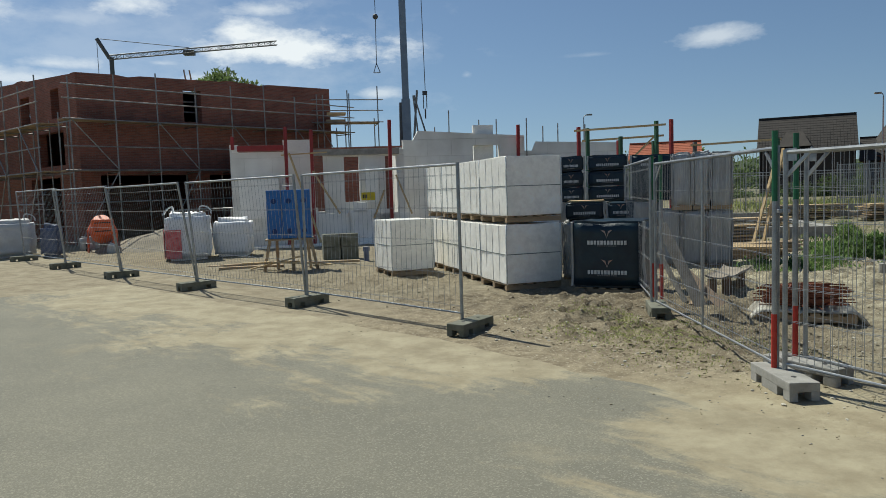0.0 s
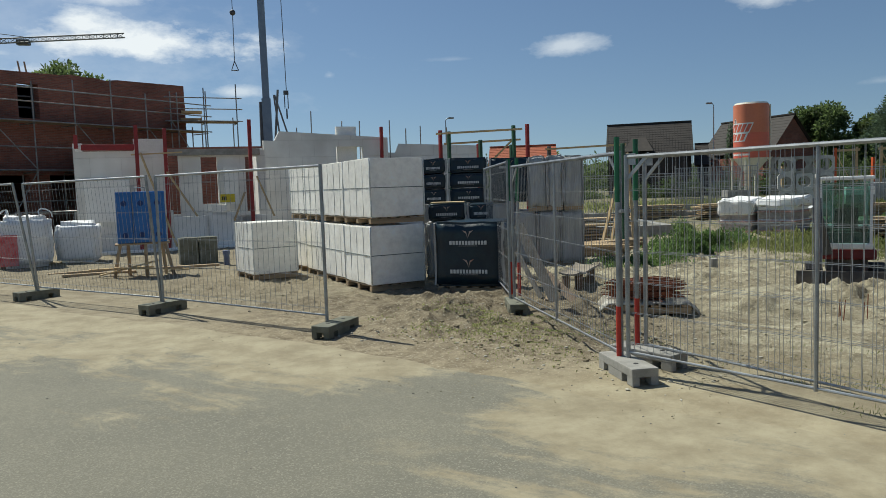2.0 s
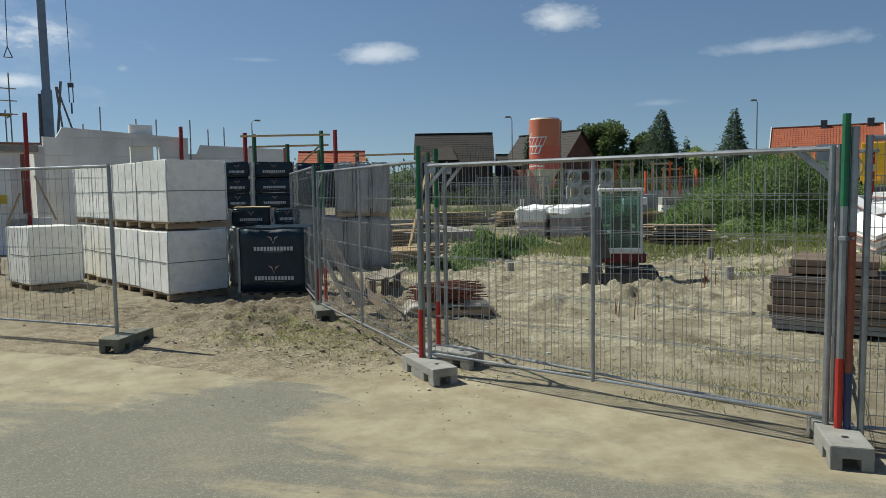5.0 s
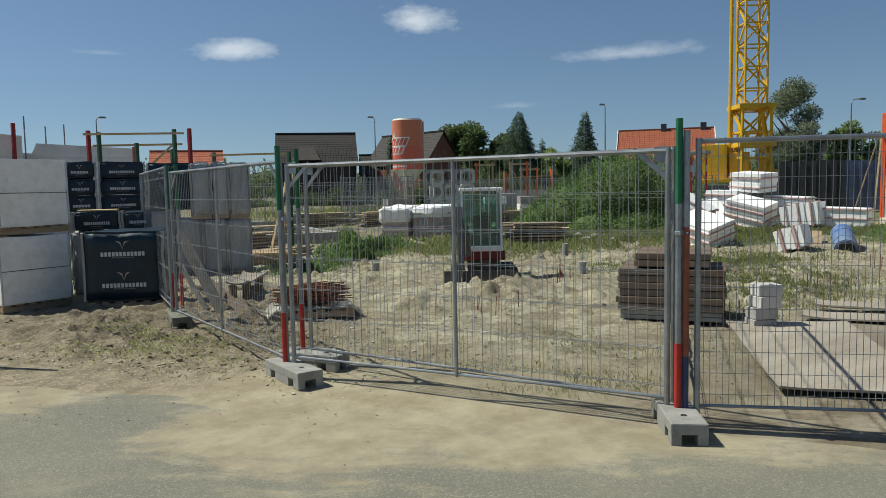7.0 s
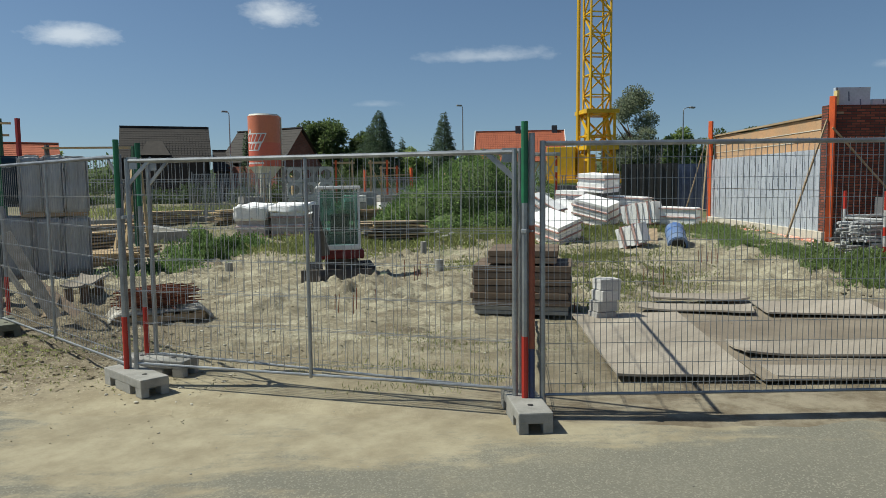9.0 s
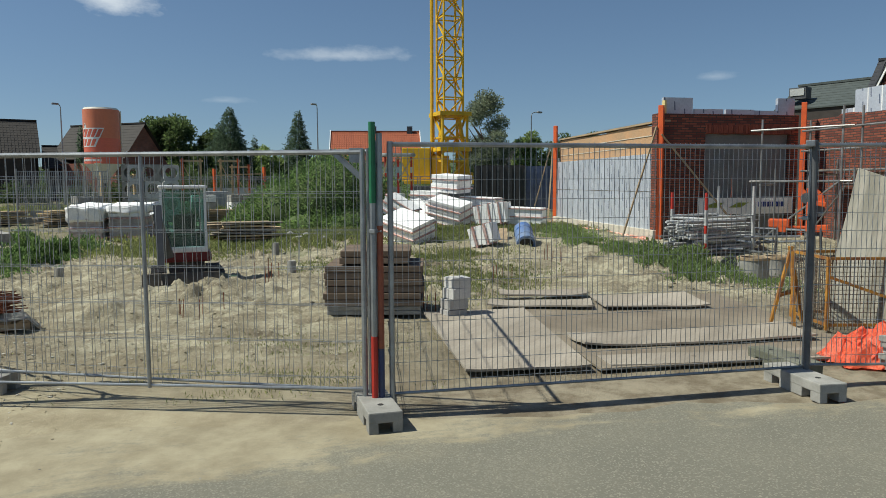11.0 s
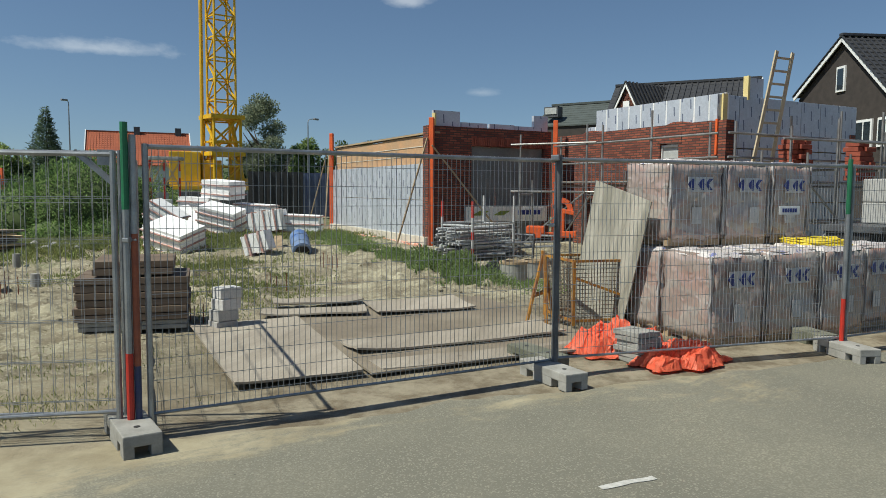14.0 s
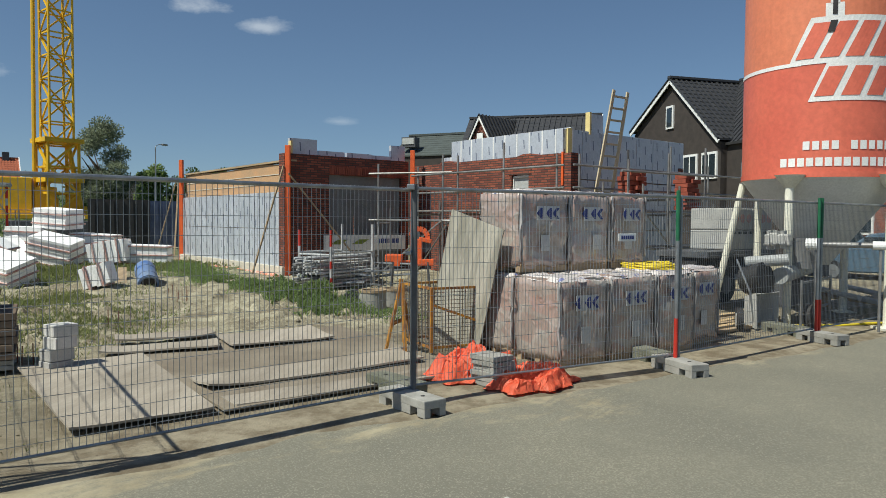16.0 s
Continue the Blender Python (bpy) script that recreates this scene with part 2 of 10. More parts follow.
        f = mth("MULTIPLY", ramp(mth("ADD", D, mth("MULTIPLY", mth("SUBTRACT", nz(0.6, 6.0), 0.5), 3.0)), 2.4, 0.3), 1.0)
        f = mth("MAXIMUM", f, ramp(ALONG, -9.0, -12.0))
        sand = mix(ramp(mth("ADD", D, mth("MULTIPLY", nz(0.9, 6.0), 1.6)), 1.15, 2.2), sand, mix(nz(2.2, 9.0, 0.7), (0.20, 0.165, 0.105), (0.36, 0.31, 0.205)))
        col = mix(f, loam, sand)
        col = mix(mth("MULTIPLY", ramp(fine, 0.5, 0.75), mth("ADD", 0.1, mth("MULTIPLY", ramp(D, 0.3, 1.4), 0.5))), col, mix(grain, (0.19, 0.16, 0.105), (0.45, 0.41, 0.30)))
        cr = n.new("ShaderNodeTexNoise")
        cr.noise_type = "RIDGED_MULTIFRACTAL"
        cr.inputs["Scale"].default_value, cr.inputs["Detail"].default_value, cr.inputs["Distortion"].default_value = 1.9, 7.0, 0.6
        l.new(P, cr.inputs["Vector"])
        inner = ramp(D, 0.4, 2.2)
        CR = mth("MULTIPLY", ramp(cr.outputs["Fac"], 0.45, 0.62), inner)
        col = mix(mth("MULTIPLY", ramp(nz(9.0, 9.0, 0.78), 0.54, 0.60), mth("MULTIPLY", inner, 0.45)), col, (0.14, 0.115, 0.078))
        col = mix(mth("MULTIPLY", CR, 0.6), col, (0.56, 0.52, 0.385))
        col = mix(mth("MULTIPLY", ramp(nz(26.0, 6.0, 0.7), 0.56, 0.62), mth("MULTIPLY", inner, 0.55)), col, (0.60, 0.56, 0.43))
        far = ramp(D, 9.5, 17.0)
        green = mth("MULTIPLY", ramp(mth("ADD", nz(0.28, 7.0, 0.7), mth("MULTIPLY", far, 0.20)), 0.60, 0.74), ramp(D, 0.6, 5.0))
        col = mix(mth("MULTIPLY", green, ramp(fine, 0.2, 0.6)), col, mix(nz(9.0), (0.06, 0.085, 0.025), (0.13, 0.16, 0.055)))
        col = mix(ramp(D, 36.0, 60.0), col, mix(nz(0.2), (0.085, 0.12, 0.04), (0.16, 0.185, 0.08)))
        heap = mth("SUBTRACT", mth("MULTIPLY", mth("SUBTRACT", X, 1.75), mth("SUBTRACT", X, 1.75)), 0.0)
        heap = mth("ADD", heap, mth("MULTIPLY", mth("SUBTRACT", Y, 9.5), mth("SUBTRACT", Y, 9.5)))
        brown = mth("MULTIPLY", ramp(mth("ADD", heap, mth("MULTIPLY", nz(1.3, 6.0), 5.0)), 16.0, 8.0), 0.88)
        yard = mth("MULTIPLY", ramp(ALONG, -7.0, -9.5), 0.6)
        tread = mth("MULTIPLY", ramp(ALONG, -0.8, 2.0), ramp(mth("ADD", D, mth("MULTIPLY", mth("SUBTRACT", nz(0.8, 6.0), 0.5), 3.0)), 5.4, 3.6))
        col = mix(mth("MAXIMUM", yard, mth("MULTIPLY", tread, 0.85)), col, dirt)
        col = mix(brown, col, mix(ramp(nz(4.0, 10.0, 0.75), 0.34, 0.66), (0.125, 0.098, 0.064), (0.31, 0.262, 0.175)))
        bank = ramp(mth("ADD", heap, mth("MULTIPLY", nz(1.3, 6.0), 6.0)), 20.0, 8.0)
        col = mix(mth("MULTIPLY", ramp(nz(30.0, 6.0, 0.7), 0.57, 0.62), mth("MULTIPLY", bank, 0.6)), col, (0.55, 0.50, 0.38))
        col = mix(mth("MULTIPLY", ramp(nz(13.0, 8.0, 0.75), 0.55, 0.61), mth("MULTIPLY", bank, 0.55)), col, (0.13, 0.10, 0.065))
        rough = 0.95
        hgt = mth("ADD", mth("MULTIPLY", nz(15.0, 10.0, 0.75), 2.0), mth("ADD", mth("MULTIPLY", fine, 0.8), mth("MULTIPLY", grain, 0.25)))
        hgt = mth("MULTIPLY", hgt, mth("ADD", 0.3, mth("MULTIPLY", ramp(D, 0.1, 1.6), 0.7)))
    l.new(col, b.inputs["Base Color"])
    b.inputs["Roughness"].default_value = rough
    b.inputs["Specular IOR Level"].default_value = 0.25
    bp = n.new("ShaderNodeBump")
    bp.inputs["Strength"].default_value, bp.inputs["Distance"].default_value = 0.4 if kind == "road" else 0.9, 0.012 if kind == "road" else 0.022
    l.new(hgt, bp.inputs["Height"])
    l.new(bp.outputs[0], b.inputs["Normal"])
    return m


M_ROAD, M_GROUND = ground_mat("dusty_asphalt", "road"), ground_mat("site_earth", "site")
M_GALV = mat("galvanised_steel", (0.36, 0.38, 0.39), (0.24, 0.25, 0.26), 6, 90, 0.45, 0.05, metal=0.75)
M_SCAF = mat("scaffold_tube", (0.34, 0.34, 0.33), (0.19, 0.18, 0.17), 3, 50, 0.5, 0.05, metal=0.6)
M_WIRE = mat("wire_steel", (0.40, 0.41, 0.42), (0.28, 0.29, 0.29), 6, 60, 0.5, 0.02, metal=0.6)
M_RED = mat("red_paint", (0.52, 0.035, 0.02), (0.38, 0.03, 0.02), 5, 60, 0.5, 0.05)
M_GREEN = mat("green_paint", (0.02, 0.16, 0.07), (0.015, 0.10, 0.05), 5, 60, 0.5, 0.05)
M_ORANGE = mat("orange_paint", (0.75, 0.13, 0.03), (0.60, 0.10, 0.03), 5, 60, 0.5, 0.05)
M_CONC = mat("concrete", (0.36, 0.35, 0.32), (0.24, 0.235, 0.21), 5, 80, 0.9, 0.3)
M_CONCD = mat("dark_concrete", (0.20, 0.20, 0.16), (0.12, 0.125, 0.09), 5, 80, 0.9, 0.3)
M_AAC = mat("aerated_concrete_foil", (0.97, 0.95, 0.88), (0.93, 0.91, 0.84), 1.5, 9, 0.30, 0.05, vary=0.03)
M_BLOCK = mat("sand_lime_block", (0.87, 0.86, 0.82), (0.78, 0.77, 0.73), 1.5, 50, 0.9, 0.15, vary=0.14)
M_WOOD = mat("weathered_wood", (0.42, 0.31, 0.19), (0.27, 0.20, 0.125), 3, 50, 0.85, 0.2, stretch=(0.3, 3, 3))
M_PINE = mat("pine_timber", (0.60, 0.44, 0.24), (0.47, 0.34, 0.18), 3, 50, 0.8, 0.15, stretch=(0.3, 3, 3))
M_PLY = mat("dusty_plywood", (0.37, 0.325, 0.262), (0.25, 0.215, 0.168), 1.2, 30, 0.85, 0.1, stretch=(0.4, 2, 1))
M_PLYD = mat("brown_film_plywood", (0.165, 0.133, 0.095), (0.25, 0.212, 0.157), 1.3, 30, 0.8, 0.1)
M_BLACKF = mat("black_print_foil", (0.009, 0.020, 0.034), (0.014, 0.034, 0.046), 3, 9, 0.33, 0.45, dist=0.02, spec=0.35)
M_CLEARF = mat("clear_wrap", (0.46, 0.46, 0.44), (0.31, 0.31, 0.295), 2.5, 9, 0.42, 0.6, dist=0.03, spec=0.35, stretch=(3.5, 3.5, 0.35))
M_BLUEP = mat("blue_plastic", (0.03, 0.155, 0.44), (0.022, 0.125, 0.36), 3, 40, 0.4, 0.05)
M_BRICK_L = brick_mat("red_brickwork", (0.34, 0.125, 0.085), (0.23, 0.09, 0.066), (0.25, 0.18, 0.145))
M_BRICK_R = brick_mat("red_facing_brick", (0.36, 0.105, 0.06), (0.15, 0.044, 0.032), (0.065, 0.05, 0.043), 0.22, 0.0625, 0.011)
M_SILO = mat("orange_silo_paint", (0.66, 0.215, 0.115), (0.60, 0.18, 0.095), 0.8, 12, 0.42, 0.02)
M_SILOR = mat("red_silo_paint", (0.66, 0.155, 0.095), (0.59, 0.125, 0.08), 0.8, 12, 0.42, 0.02)
M_WHITE = mat("white_paint", (0.80, 0.80, 0.78), (0.70, 0.70, 0.68), 2, 40, 0.5, 0.05)
M_GREYP = mat("grey_paint", (0.22, 0.22, 0.22), (0.16, 0.16, 0.16), 2, 40, 0.5, 0.05)
M_DARK = mat("dark_rubber", (0.02, 0.02, 0.021), (0.035, 0.034, 0.033), 3, 40, 0.7, 0.1)
M_YELLOW = mat("yellow_crane_paint", (0.75, 0.45, 0.02), (0.62, 0.37, 0.02), 2, 40, 0.45, 0.05)
M_ROOFD = mat("dark_roof_tile", (0.035, 0.036, 0.04), (0.05, 0.05, 0.052), 2, 30, 0.45, 0.1)
M_ROOFR = mat("orange_roof_tile", (0.42, 0.12, 0.055), (0.30, 0.085, 0.045), 1.2, 20, 0.8, 0.2)
M_ROOFB = mat("brown_roof_tile", (0.046, 0.040, 0.035), (0.034, 0.030, 0.027), 1.2, 20, 0.8, 0.2)
M_DBRICK = mat("dark_brown_brick", (0.055, 0.045, 0.04), (0.04, 0.034, 0.03), 3, 40, 0.9, 0.2)
M_GLASS = mat("dark_window_glass", (0.03, 0.04, 0.05), (0.02, 0.03, 0.035), 1, 10, 0.05, 0.0, spec=0.8)


# ---- building blocks ----
def thing(name, label, category, m=None, group="", kind=""):
    ob = tagged(new(name), label, category, group, kind)
    ob.empty_display_size = 0.2
    if m is not None:
        ob.matrix_world = m
    return ob


def link(name, bm, material, smooth=False):
    me = bpy.data.meshes.new(name)
    bm.normal_update()
    bm.to_mesh(me)
    bm.free()
    for mt in (material if isinstance(material, (list, tuple)) else [material]):
        me.materials.append(mt)
    if smooth:
        me.polygons.foreach_set("use_smooth", [True] * len(me.polygons))
    return new(name, me)


def part(name, bm, material, parent, label="", smooth=False):
    ob = link(name, bm, material, smooth)
    ob.parent = parent
    return tagged(ob, label)


def solo(name, bm, material, label, category, m=None, group="", kind="", smooth=False):
    ob = tagged(link(name, bm, material, smooth), label, category, group, kind)
    if m is not None:
        ob.matrix_world = m
    return ob


def box(bm, c, s, m=None, bevel=0.0):
    r = bmesh.ops.create_cube(bm, size=1.0)["verts"]
    t = Matrix.Translation(c) @ Matrix.Diagonal((*s, 1))
    bmesh.ops.transform(bm, matrix=(m @ t) if m is not None else t, verts=r)
    if bevel:
        es = {e for v in r for e in v.link_edges}
        bmesh.ops.bevel(bm, geom=list(es), offset=bevel, segments=2, affect="EDGES", profile=0.6)
    return bm


def rod(bm, a, b, r=0.024, n=8, r2=None):
    a, b = Vector(a), Vector(b)
    d = b - a
    vs = bmesh.ops.create_cone(bm, cap_ends=True, segments=n, radius1=r, radius2=r if r2 is None else r2, depth=d.length)["verts"]
    q = d.to_track_quat("Z", "Y").to_matrix().to_4x4()
    bmesh.ops.transform(bm, matrix=Matrix.Translation((a + b) / 2) @ q, verts=vs)
    return bm


def beam(bm, a, b, w, h, up=(0, 0, 1)):
    a, b = Vector(a), Vector(b)
    d = b - a
    z = Vector(up)
    x = d.normalized()
    y = z.cross(x).normalized()
    z = x.cross(y)
    rot = Matrix((x, y, z)).transposed().to_4x4()
    return box(bm, (0, 0, 0), (d.length, w, h), Matrix.Translation((a + b) / 2) @ rot)


def B():
    return bmesh.new()


def wiggle(bm, amp, scale, seed=0.0, keep=None):
    for v in bm.verts:
        if keep and keep(v.co):
            continue
        p = v.co * scale + Vector((seed, seed * 1.7, seed * 0.3))
        v.co += Vector((noise.noise(p), noise.noise(p + Vector((9, 0, 0))), noise.noise(p + Vector((0, 9, 0))))) * amp
    return bm


def wall_mesh(bm, L, H, T, holes=(), top=None):
    """A wall along local x from 0 to L, thickness T in y, with openings (x0, x1, z0, z1); top(x) may vary its height."""
    xs = sorted({0, L, *[v for h in holes for v in h[:2]]})
    zs = sorted({0, H, *[v for h in holes for v in h[2:]]})
    if top:
        xs = sorted({*xs, *[L * k / 24 for k in range(25)]})

    def solid(i, k):
        if not (0 <= i < len(xs) - 1 and 0 <= k < len(zs) - 1):
            return False
        x, z = (xs[i] + xs[i + 1]) / 2, (zs[k] + zs[k + 1]) / 2
        return not any(a < x < b and c < z < d for a, b, c, d in holes)

    cache = {}

    def V(i, y, k):
        key = (i, y, k)
        if key not in cache:
            z = zs[k]
            if top and k == len(zs) - 1:
                z = top(xs[i])
            cache[key] = bm.verts.new((xs[i], y, z))
        return cache[key]

    for i in range(len(xs) - 1):
        for k in range(len(zs) - 1):
            if not solid(i, k):
                continue
            bm.faces.new((V(i, 0, k), V(i + 1, 0, k), V(i + 1, 0, k + 1), V(i, 0, k + 1)))
            bm.faces.new((V(i, T, k + 1), V(i + 1, T, k + 1), V(i + 1, T, k), V(i, T, k)))
            if not solid(i - 1, k):
                bm.faces.new((V(i, 0, k + 1), V(i, T, k + 1), V(i, T, k), V(i, 0, k)))
            if not solid(i + 1, k):
                bm.faces.new((V(i + 1, 0, k), V(i + 1, T, k), V(i + 1, T, k + 1), V(i + 1, 0, k + 1)))
            if not solid(i, k - 1):
                bm.faces.new((V(i, 0, k), V(i, T, k), V(i + 1, T, k), V(i + 1, 0, k)))
            if not solid(i, k + 1):
                bm.faces.new((V(i + 1, 0, k + 1), V(i + 1, T, k + 1), V(i, T, k + 1), V(i, 0, k + 1)))
    return bm


def along(a, b, z=0.0):
    """Pose whose local x runs from a to b on plan."""
    return pose(a[0], a[1], z, 0, 0, math.degrees(math.atan2(b[1] - a[1], b[0] - a[0])))


def dist(a, b):
    return math.hypot(b[0] - a[0], b[1] - a[1])


# ---- ground ----
def fence_d(x, y):
    return max((x - 0.24) * 0.80 + (y - 8.89) * 0.60, (x - 0.24) * 0.715 + (y - 8.89) * 0.70)


def ease(v, a, b):
    t = min(1.0, max(0.0, (v - a) / (b - a)))
    return t * t * (3 - 2 * t)


def ground_z(x, y):
    """Smooth lie of the land: level with the road at the fence, a little higher towards the rear left and right."""
    d = fence_d(x, y)
    z = -0.010 + 0.012 * ease(d, -0.35, 0.2)
    side = (x - 0.24) * -0.70 + (y - 8.89) * 0.715
    z += 0.16 * ease(side, 5.0, 30.0)
    z += 0.22 * ease(x + 0.25 * y, 15.0, 22.0) * ease(d, 4.0, 9.0)
    return z


def ground_full(x, y):
    d = fence_d(x, y)
    z = ground_z(x, y)
    rough_amt = ease(d, 0.2, 1.8) * (1.0 - ease(math.hypot(x, y), 45, 70))
    calm = 1.0
    if -9.0 < x < 1.2 and y > 8:
        calm = 0.45
    calm *= 1.0 - 0.75 * ease(x, 4.6, 6.0) * (1 - ease(x, 11.0, 12.0)) * (1 - ease(y, 4.6, 5.6))
    s0, a0 = (x - 4.75) * 0.56 + (y - 8.63) * 0.828, (x - 4.75) * 0.828 - (y - 8.63) * 0.56
    if -0.8 < a0 < 5.5:
        calm *= 0.38 + 0.62 * ease(s0, -0.4, 0.4)
    p = Vector((x, y, 0.0))
    z += rough_amt * calm * (0.06 * noise.noise(p * 0.8) + 0.030 * noise.noise(p * 2.3) + 0.022 * noise.noise(p * 5.0) + 0.020 * noise.noise(p * 10.0))
    # churned lumps and shallow wheel ruts
    dug = rough_amt * calm * (0.35 + 0.65 * ease(noise.noise(p * 0.45 + Vector((4, 7, 0))), -0.25, 0.25)) if rough_amt > 0 else 0.0
    if dug > 0.0:
        q = p * 3.4 + Vector((noise.noise(p * 1.7), noise.noise(p * 1.7 + Vector((5, 0, 0))), 0)) * 0.9
        z += dug * (0.20 * max(0.0, noise.noise(q) - 0.10) + 0.11 * max(0.0, noise.noise(q * 2.6) - 0.12))
        z += dug * (0.16 * max(0.0, 0.30 - abs(noise.noise(q * 0.62 + Vector((3, 1, 0))))) + 0.10 * max(0.0, 0.26 - abs(noise.noise(q * 1.5 + Vector((8, 2, 0))))))
        r = (x * 0.55 + y * 0.84) * 2.6 + 1.2 * noise.noise(p * 0.5)
        z -= 0.03 * dug * max(0.0, math.sin(r)) ** 3
    # low spoil ridges and hollows between the gate and the digger
    ra, rb = (x - 6.9) * 0.25 - (y - 9.2) * 0.97, (x - 6.9) * 0.97 + (y - 9.2) * 0.25
    z += 0.09 * math.exp(-((ra / 2.3) ** 2 + (rb / 0.75) ** 2)) * (1 + 0.7 * noise.noise(p * 2.4)) + 0.12 * math.exp(-(((x - 10.5) / 1.8) ** 2 + ((y - 8.2) / 1.4) ** 2))
    z += 0.07 * math.exp(-(((x - 2.1) / 1.6) ** 2 + ((y - 9.7) / 1.0) ** 2)) * (1 + 0.8 * noise.noise(p * 1.9) + 0.7 * noise.noise(p * 4.7) + 0.6 * noise.noise(p * 9.5))
    # dug edge: the ground steps up behind a crumbling face
    sa_, al = (x - 4.75) * 0.56 + (y - 8.63) * 0.828, (x - 4.75) * 0.828 - (y - 8.63) * 0.56
    if -1.0 < sa_ < 7.0 and -1.0 < al < 6.0:
        sa_ += 0.22 * noise.noise(p * 1.3) + 0.10 * noise.noise(p * 3.7) + 0.05 * noise.noise(p * 8.0)
        win = ease(al, 0.0, 0.8) * (1 - ease(al, 3.2, 4.8))
        face = ease(sa_, -0.1, 0.35) * (1 - ease(sa_, 0.5, 1.1))
        z += win * (0.18 * ease(sa_, 0.0, 0.75) * (1 - ease(sa_, 2.6, 6.0)) + 0.06 * face * noise.noise(Vector((al * 6.0, sa_ * 1.5, 3))))
    # trampled bank of loose earth before the stacked pallets
    mk = math.exp(-(((x - 1.9) / 2.1) ** 2 + ((y - 9.2) / 1.7) ** 2)) * ease(d, -0.15, 0.5)
    if mk > 0.02:
        z += mk * (0.10 * max(0.0, noise.noise(p * 2.7)) + 0.075 * max(0.0, noise.noise(p * 6.1)) + 0.05 * max(0.0, noise.noise(p * 12.0)) + 0.02 * abs(noise.noise(p * 21.0)))
    # wheel marks and trodden ridges drawn out along the gate
    if d > 0.3 and -1.5 < a0 < 7.0 and s0 < 0.6:
        u_, w_ = x * 0.68 - y * 0.73, x * 0.73 + y * 0.68 + 0.25 * noise.noise(p * 0.6)
        k_ = ease(d, 0.5, 1.4) * (1 - ease(s0, 0.0, 0.6))
        z += k_ * (0.035 * noise.noise(Vector((u_ * 0.7, w_ * 4.2, 1))) + 0.028 * noise.noise(Vector((u_ * 1.8, w_ * 8.5, 4))) + 0.016 * noise.noise(Vector((u_ * 4.0, w_ * 14.0, 7))))
    # hollow worn by the digger
    z -= 0.19 * math.exp(-(((x - 7.95) / 1.6) ** 2 + ((y - 9.65) / 1.5) ** 2))
    # earth cleared round the foot of the gate post
    clear = math.exp(-(((x - 2.70) / 0.42) ** 2 + ((y - 9.35) / 0.55) ** 2))
    z -= (z - 0.01) * min(1.0, 1.25 * clear)
    # grassy bank in front of the brick garage
    bx, by = (x - 14.8) * 0.93 + (y - 4.4) * 0.36, (x - 14.8) * -0.36 + (y - 4.4) * 0.93
    z += 0.08 * math.exp(-((bx / 3.6) ** 2 + (by / 1.0) ** 2))
    return z


def grid_axis(lo, hi, fine_lo, fine_hi, step, grow=1.22):
    out = list(np.arange(fine_lo, fine_hi + 1e-6, step))
    s, v = step, fine_hi
    while v < hi:
        s *= grow
        v += s
        out.append(min(v, hi))
    s, v = step, fine_lo
    while v > lo:
        s *= grow
        v -= s
        out.insert(0, max(v, lo))
    return out


gx, gy = grid_axis(-1500, 1500, -3, 13, 0.045), grid_axis(-1500, 1500, -2, 14.5, 0.045)
gv, gf = [], []
for y in gy:
    for x in gx:
        gv.append((x, y, ground_full(x, y)))
nx = len(gx)
for j in range(len(gy) - 1):
    for i in range(nx - 1):
        a = j * nx + i
        gf.append((a, a + 1, a + nx + 1, a + nx))
gme = bpy.data.meshes.new("ground")
gme.from_pydata(gv, [], gf)
gme.polygons.foreach_set("use_smooth", [True] * len(gf))
gme.materials.append(M_GROUND)
ground = tagged(new("ground", gme), "uneven sandy building-site earth with weeds and ruts", "ground", kind="structure")

bm = B()
edge = [(-62, 72.5), (-11.6, 21.0), (0.0, 8.95), (0.6, 8.2), (4.35, 3.0), (7.2, -0.75), (11.0, -5.75), (40, -43.5)]
off = [(-0.35, -0.35)] * 2 + [(-0.2, -0.25)] * 2 + [(-0.05, -0.04)] * 4
line = [(x + o[0], y + o[1]) for (x, y), o in zip(edge, off)]
ragged = []
for (x0, y0), (x1, y1) in zip(line[:-1], line[1:]):
    k_n = max(1, min(60, int(math.hypot(x1 - x0, y1 - y0) / 0.22)))
    for k in range(k_n):
        x, y = x0 + (x1 - x0) * k / k_n, y0 + (y1 - y0) * k / k_n
        w = 0.16 * noise.noise(Vector((x * 0.8, y * 0.8, 2))) + 0.10 * noise.noise(Vector((x * 3.1, y * 3.1, 5))) - 0.12
        ragged.append((x + 0.75 * w, y + 0.66 * w))
top = [bm.verts.new((x, y, 0.0)) for x, y in ragged + [line[-1]]]
back = [bm.verts.new(p) for p in [(20, -80, 0.0), (-110, -60, 0.0), (-110, 60, 0.0)]]
face = bm.faces.new(top + back)
if face.normal.z < 0:
    face.normal_flip()
face.normal_update()
if face.normal.z < 0:
    face.normal_flip()
bmesh.ops.triangulate(bm, faces=[face])
r = bmesh.ops.extrude_face_region(bm, geom=list(bm.faces))
bmesh.ops.translate(bm, verts=[v for v in r["geom"] if isinstance(v, bmesh.types.BMVert)], vec=(0, 0, 0.003))
solo("road", bm, M_ROAD, "grey asphalt road dusted with pale sand", "road", kind="structure")


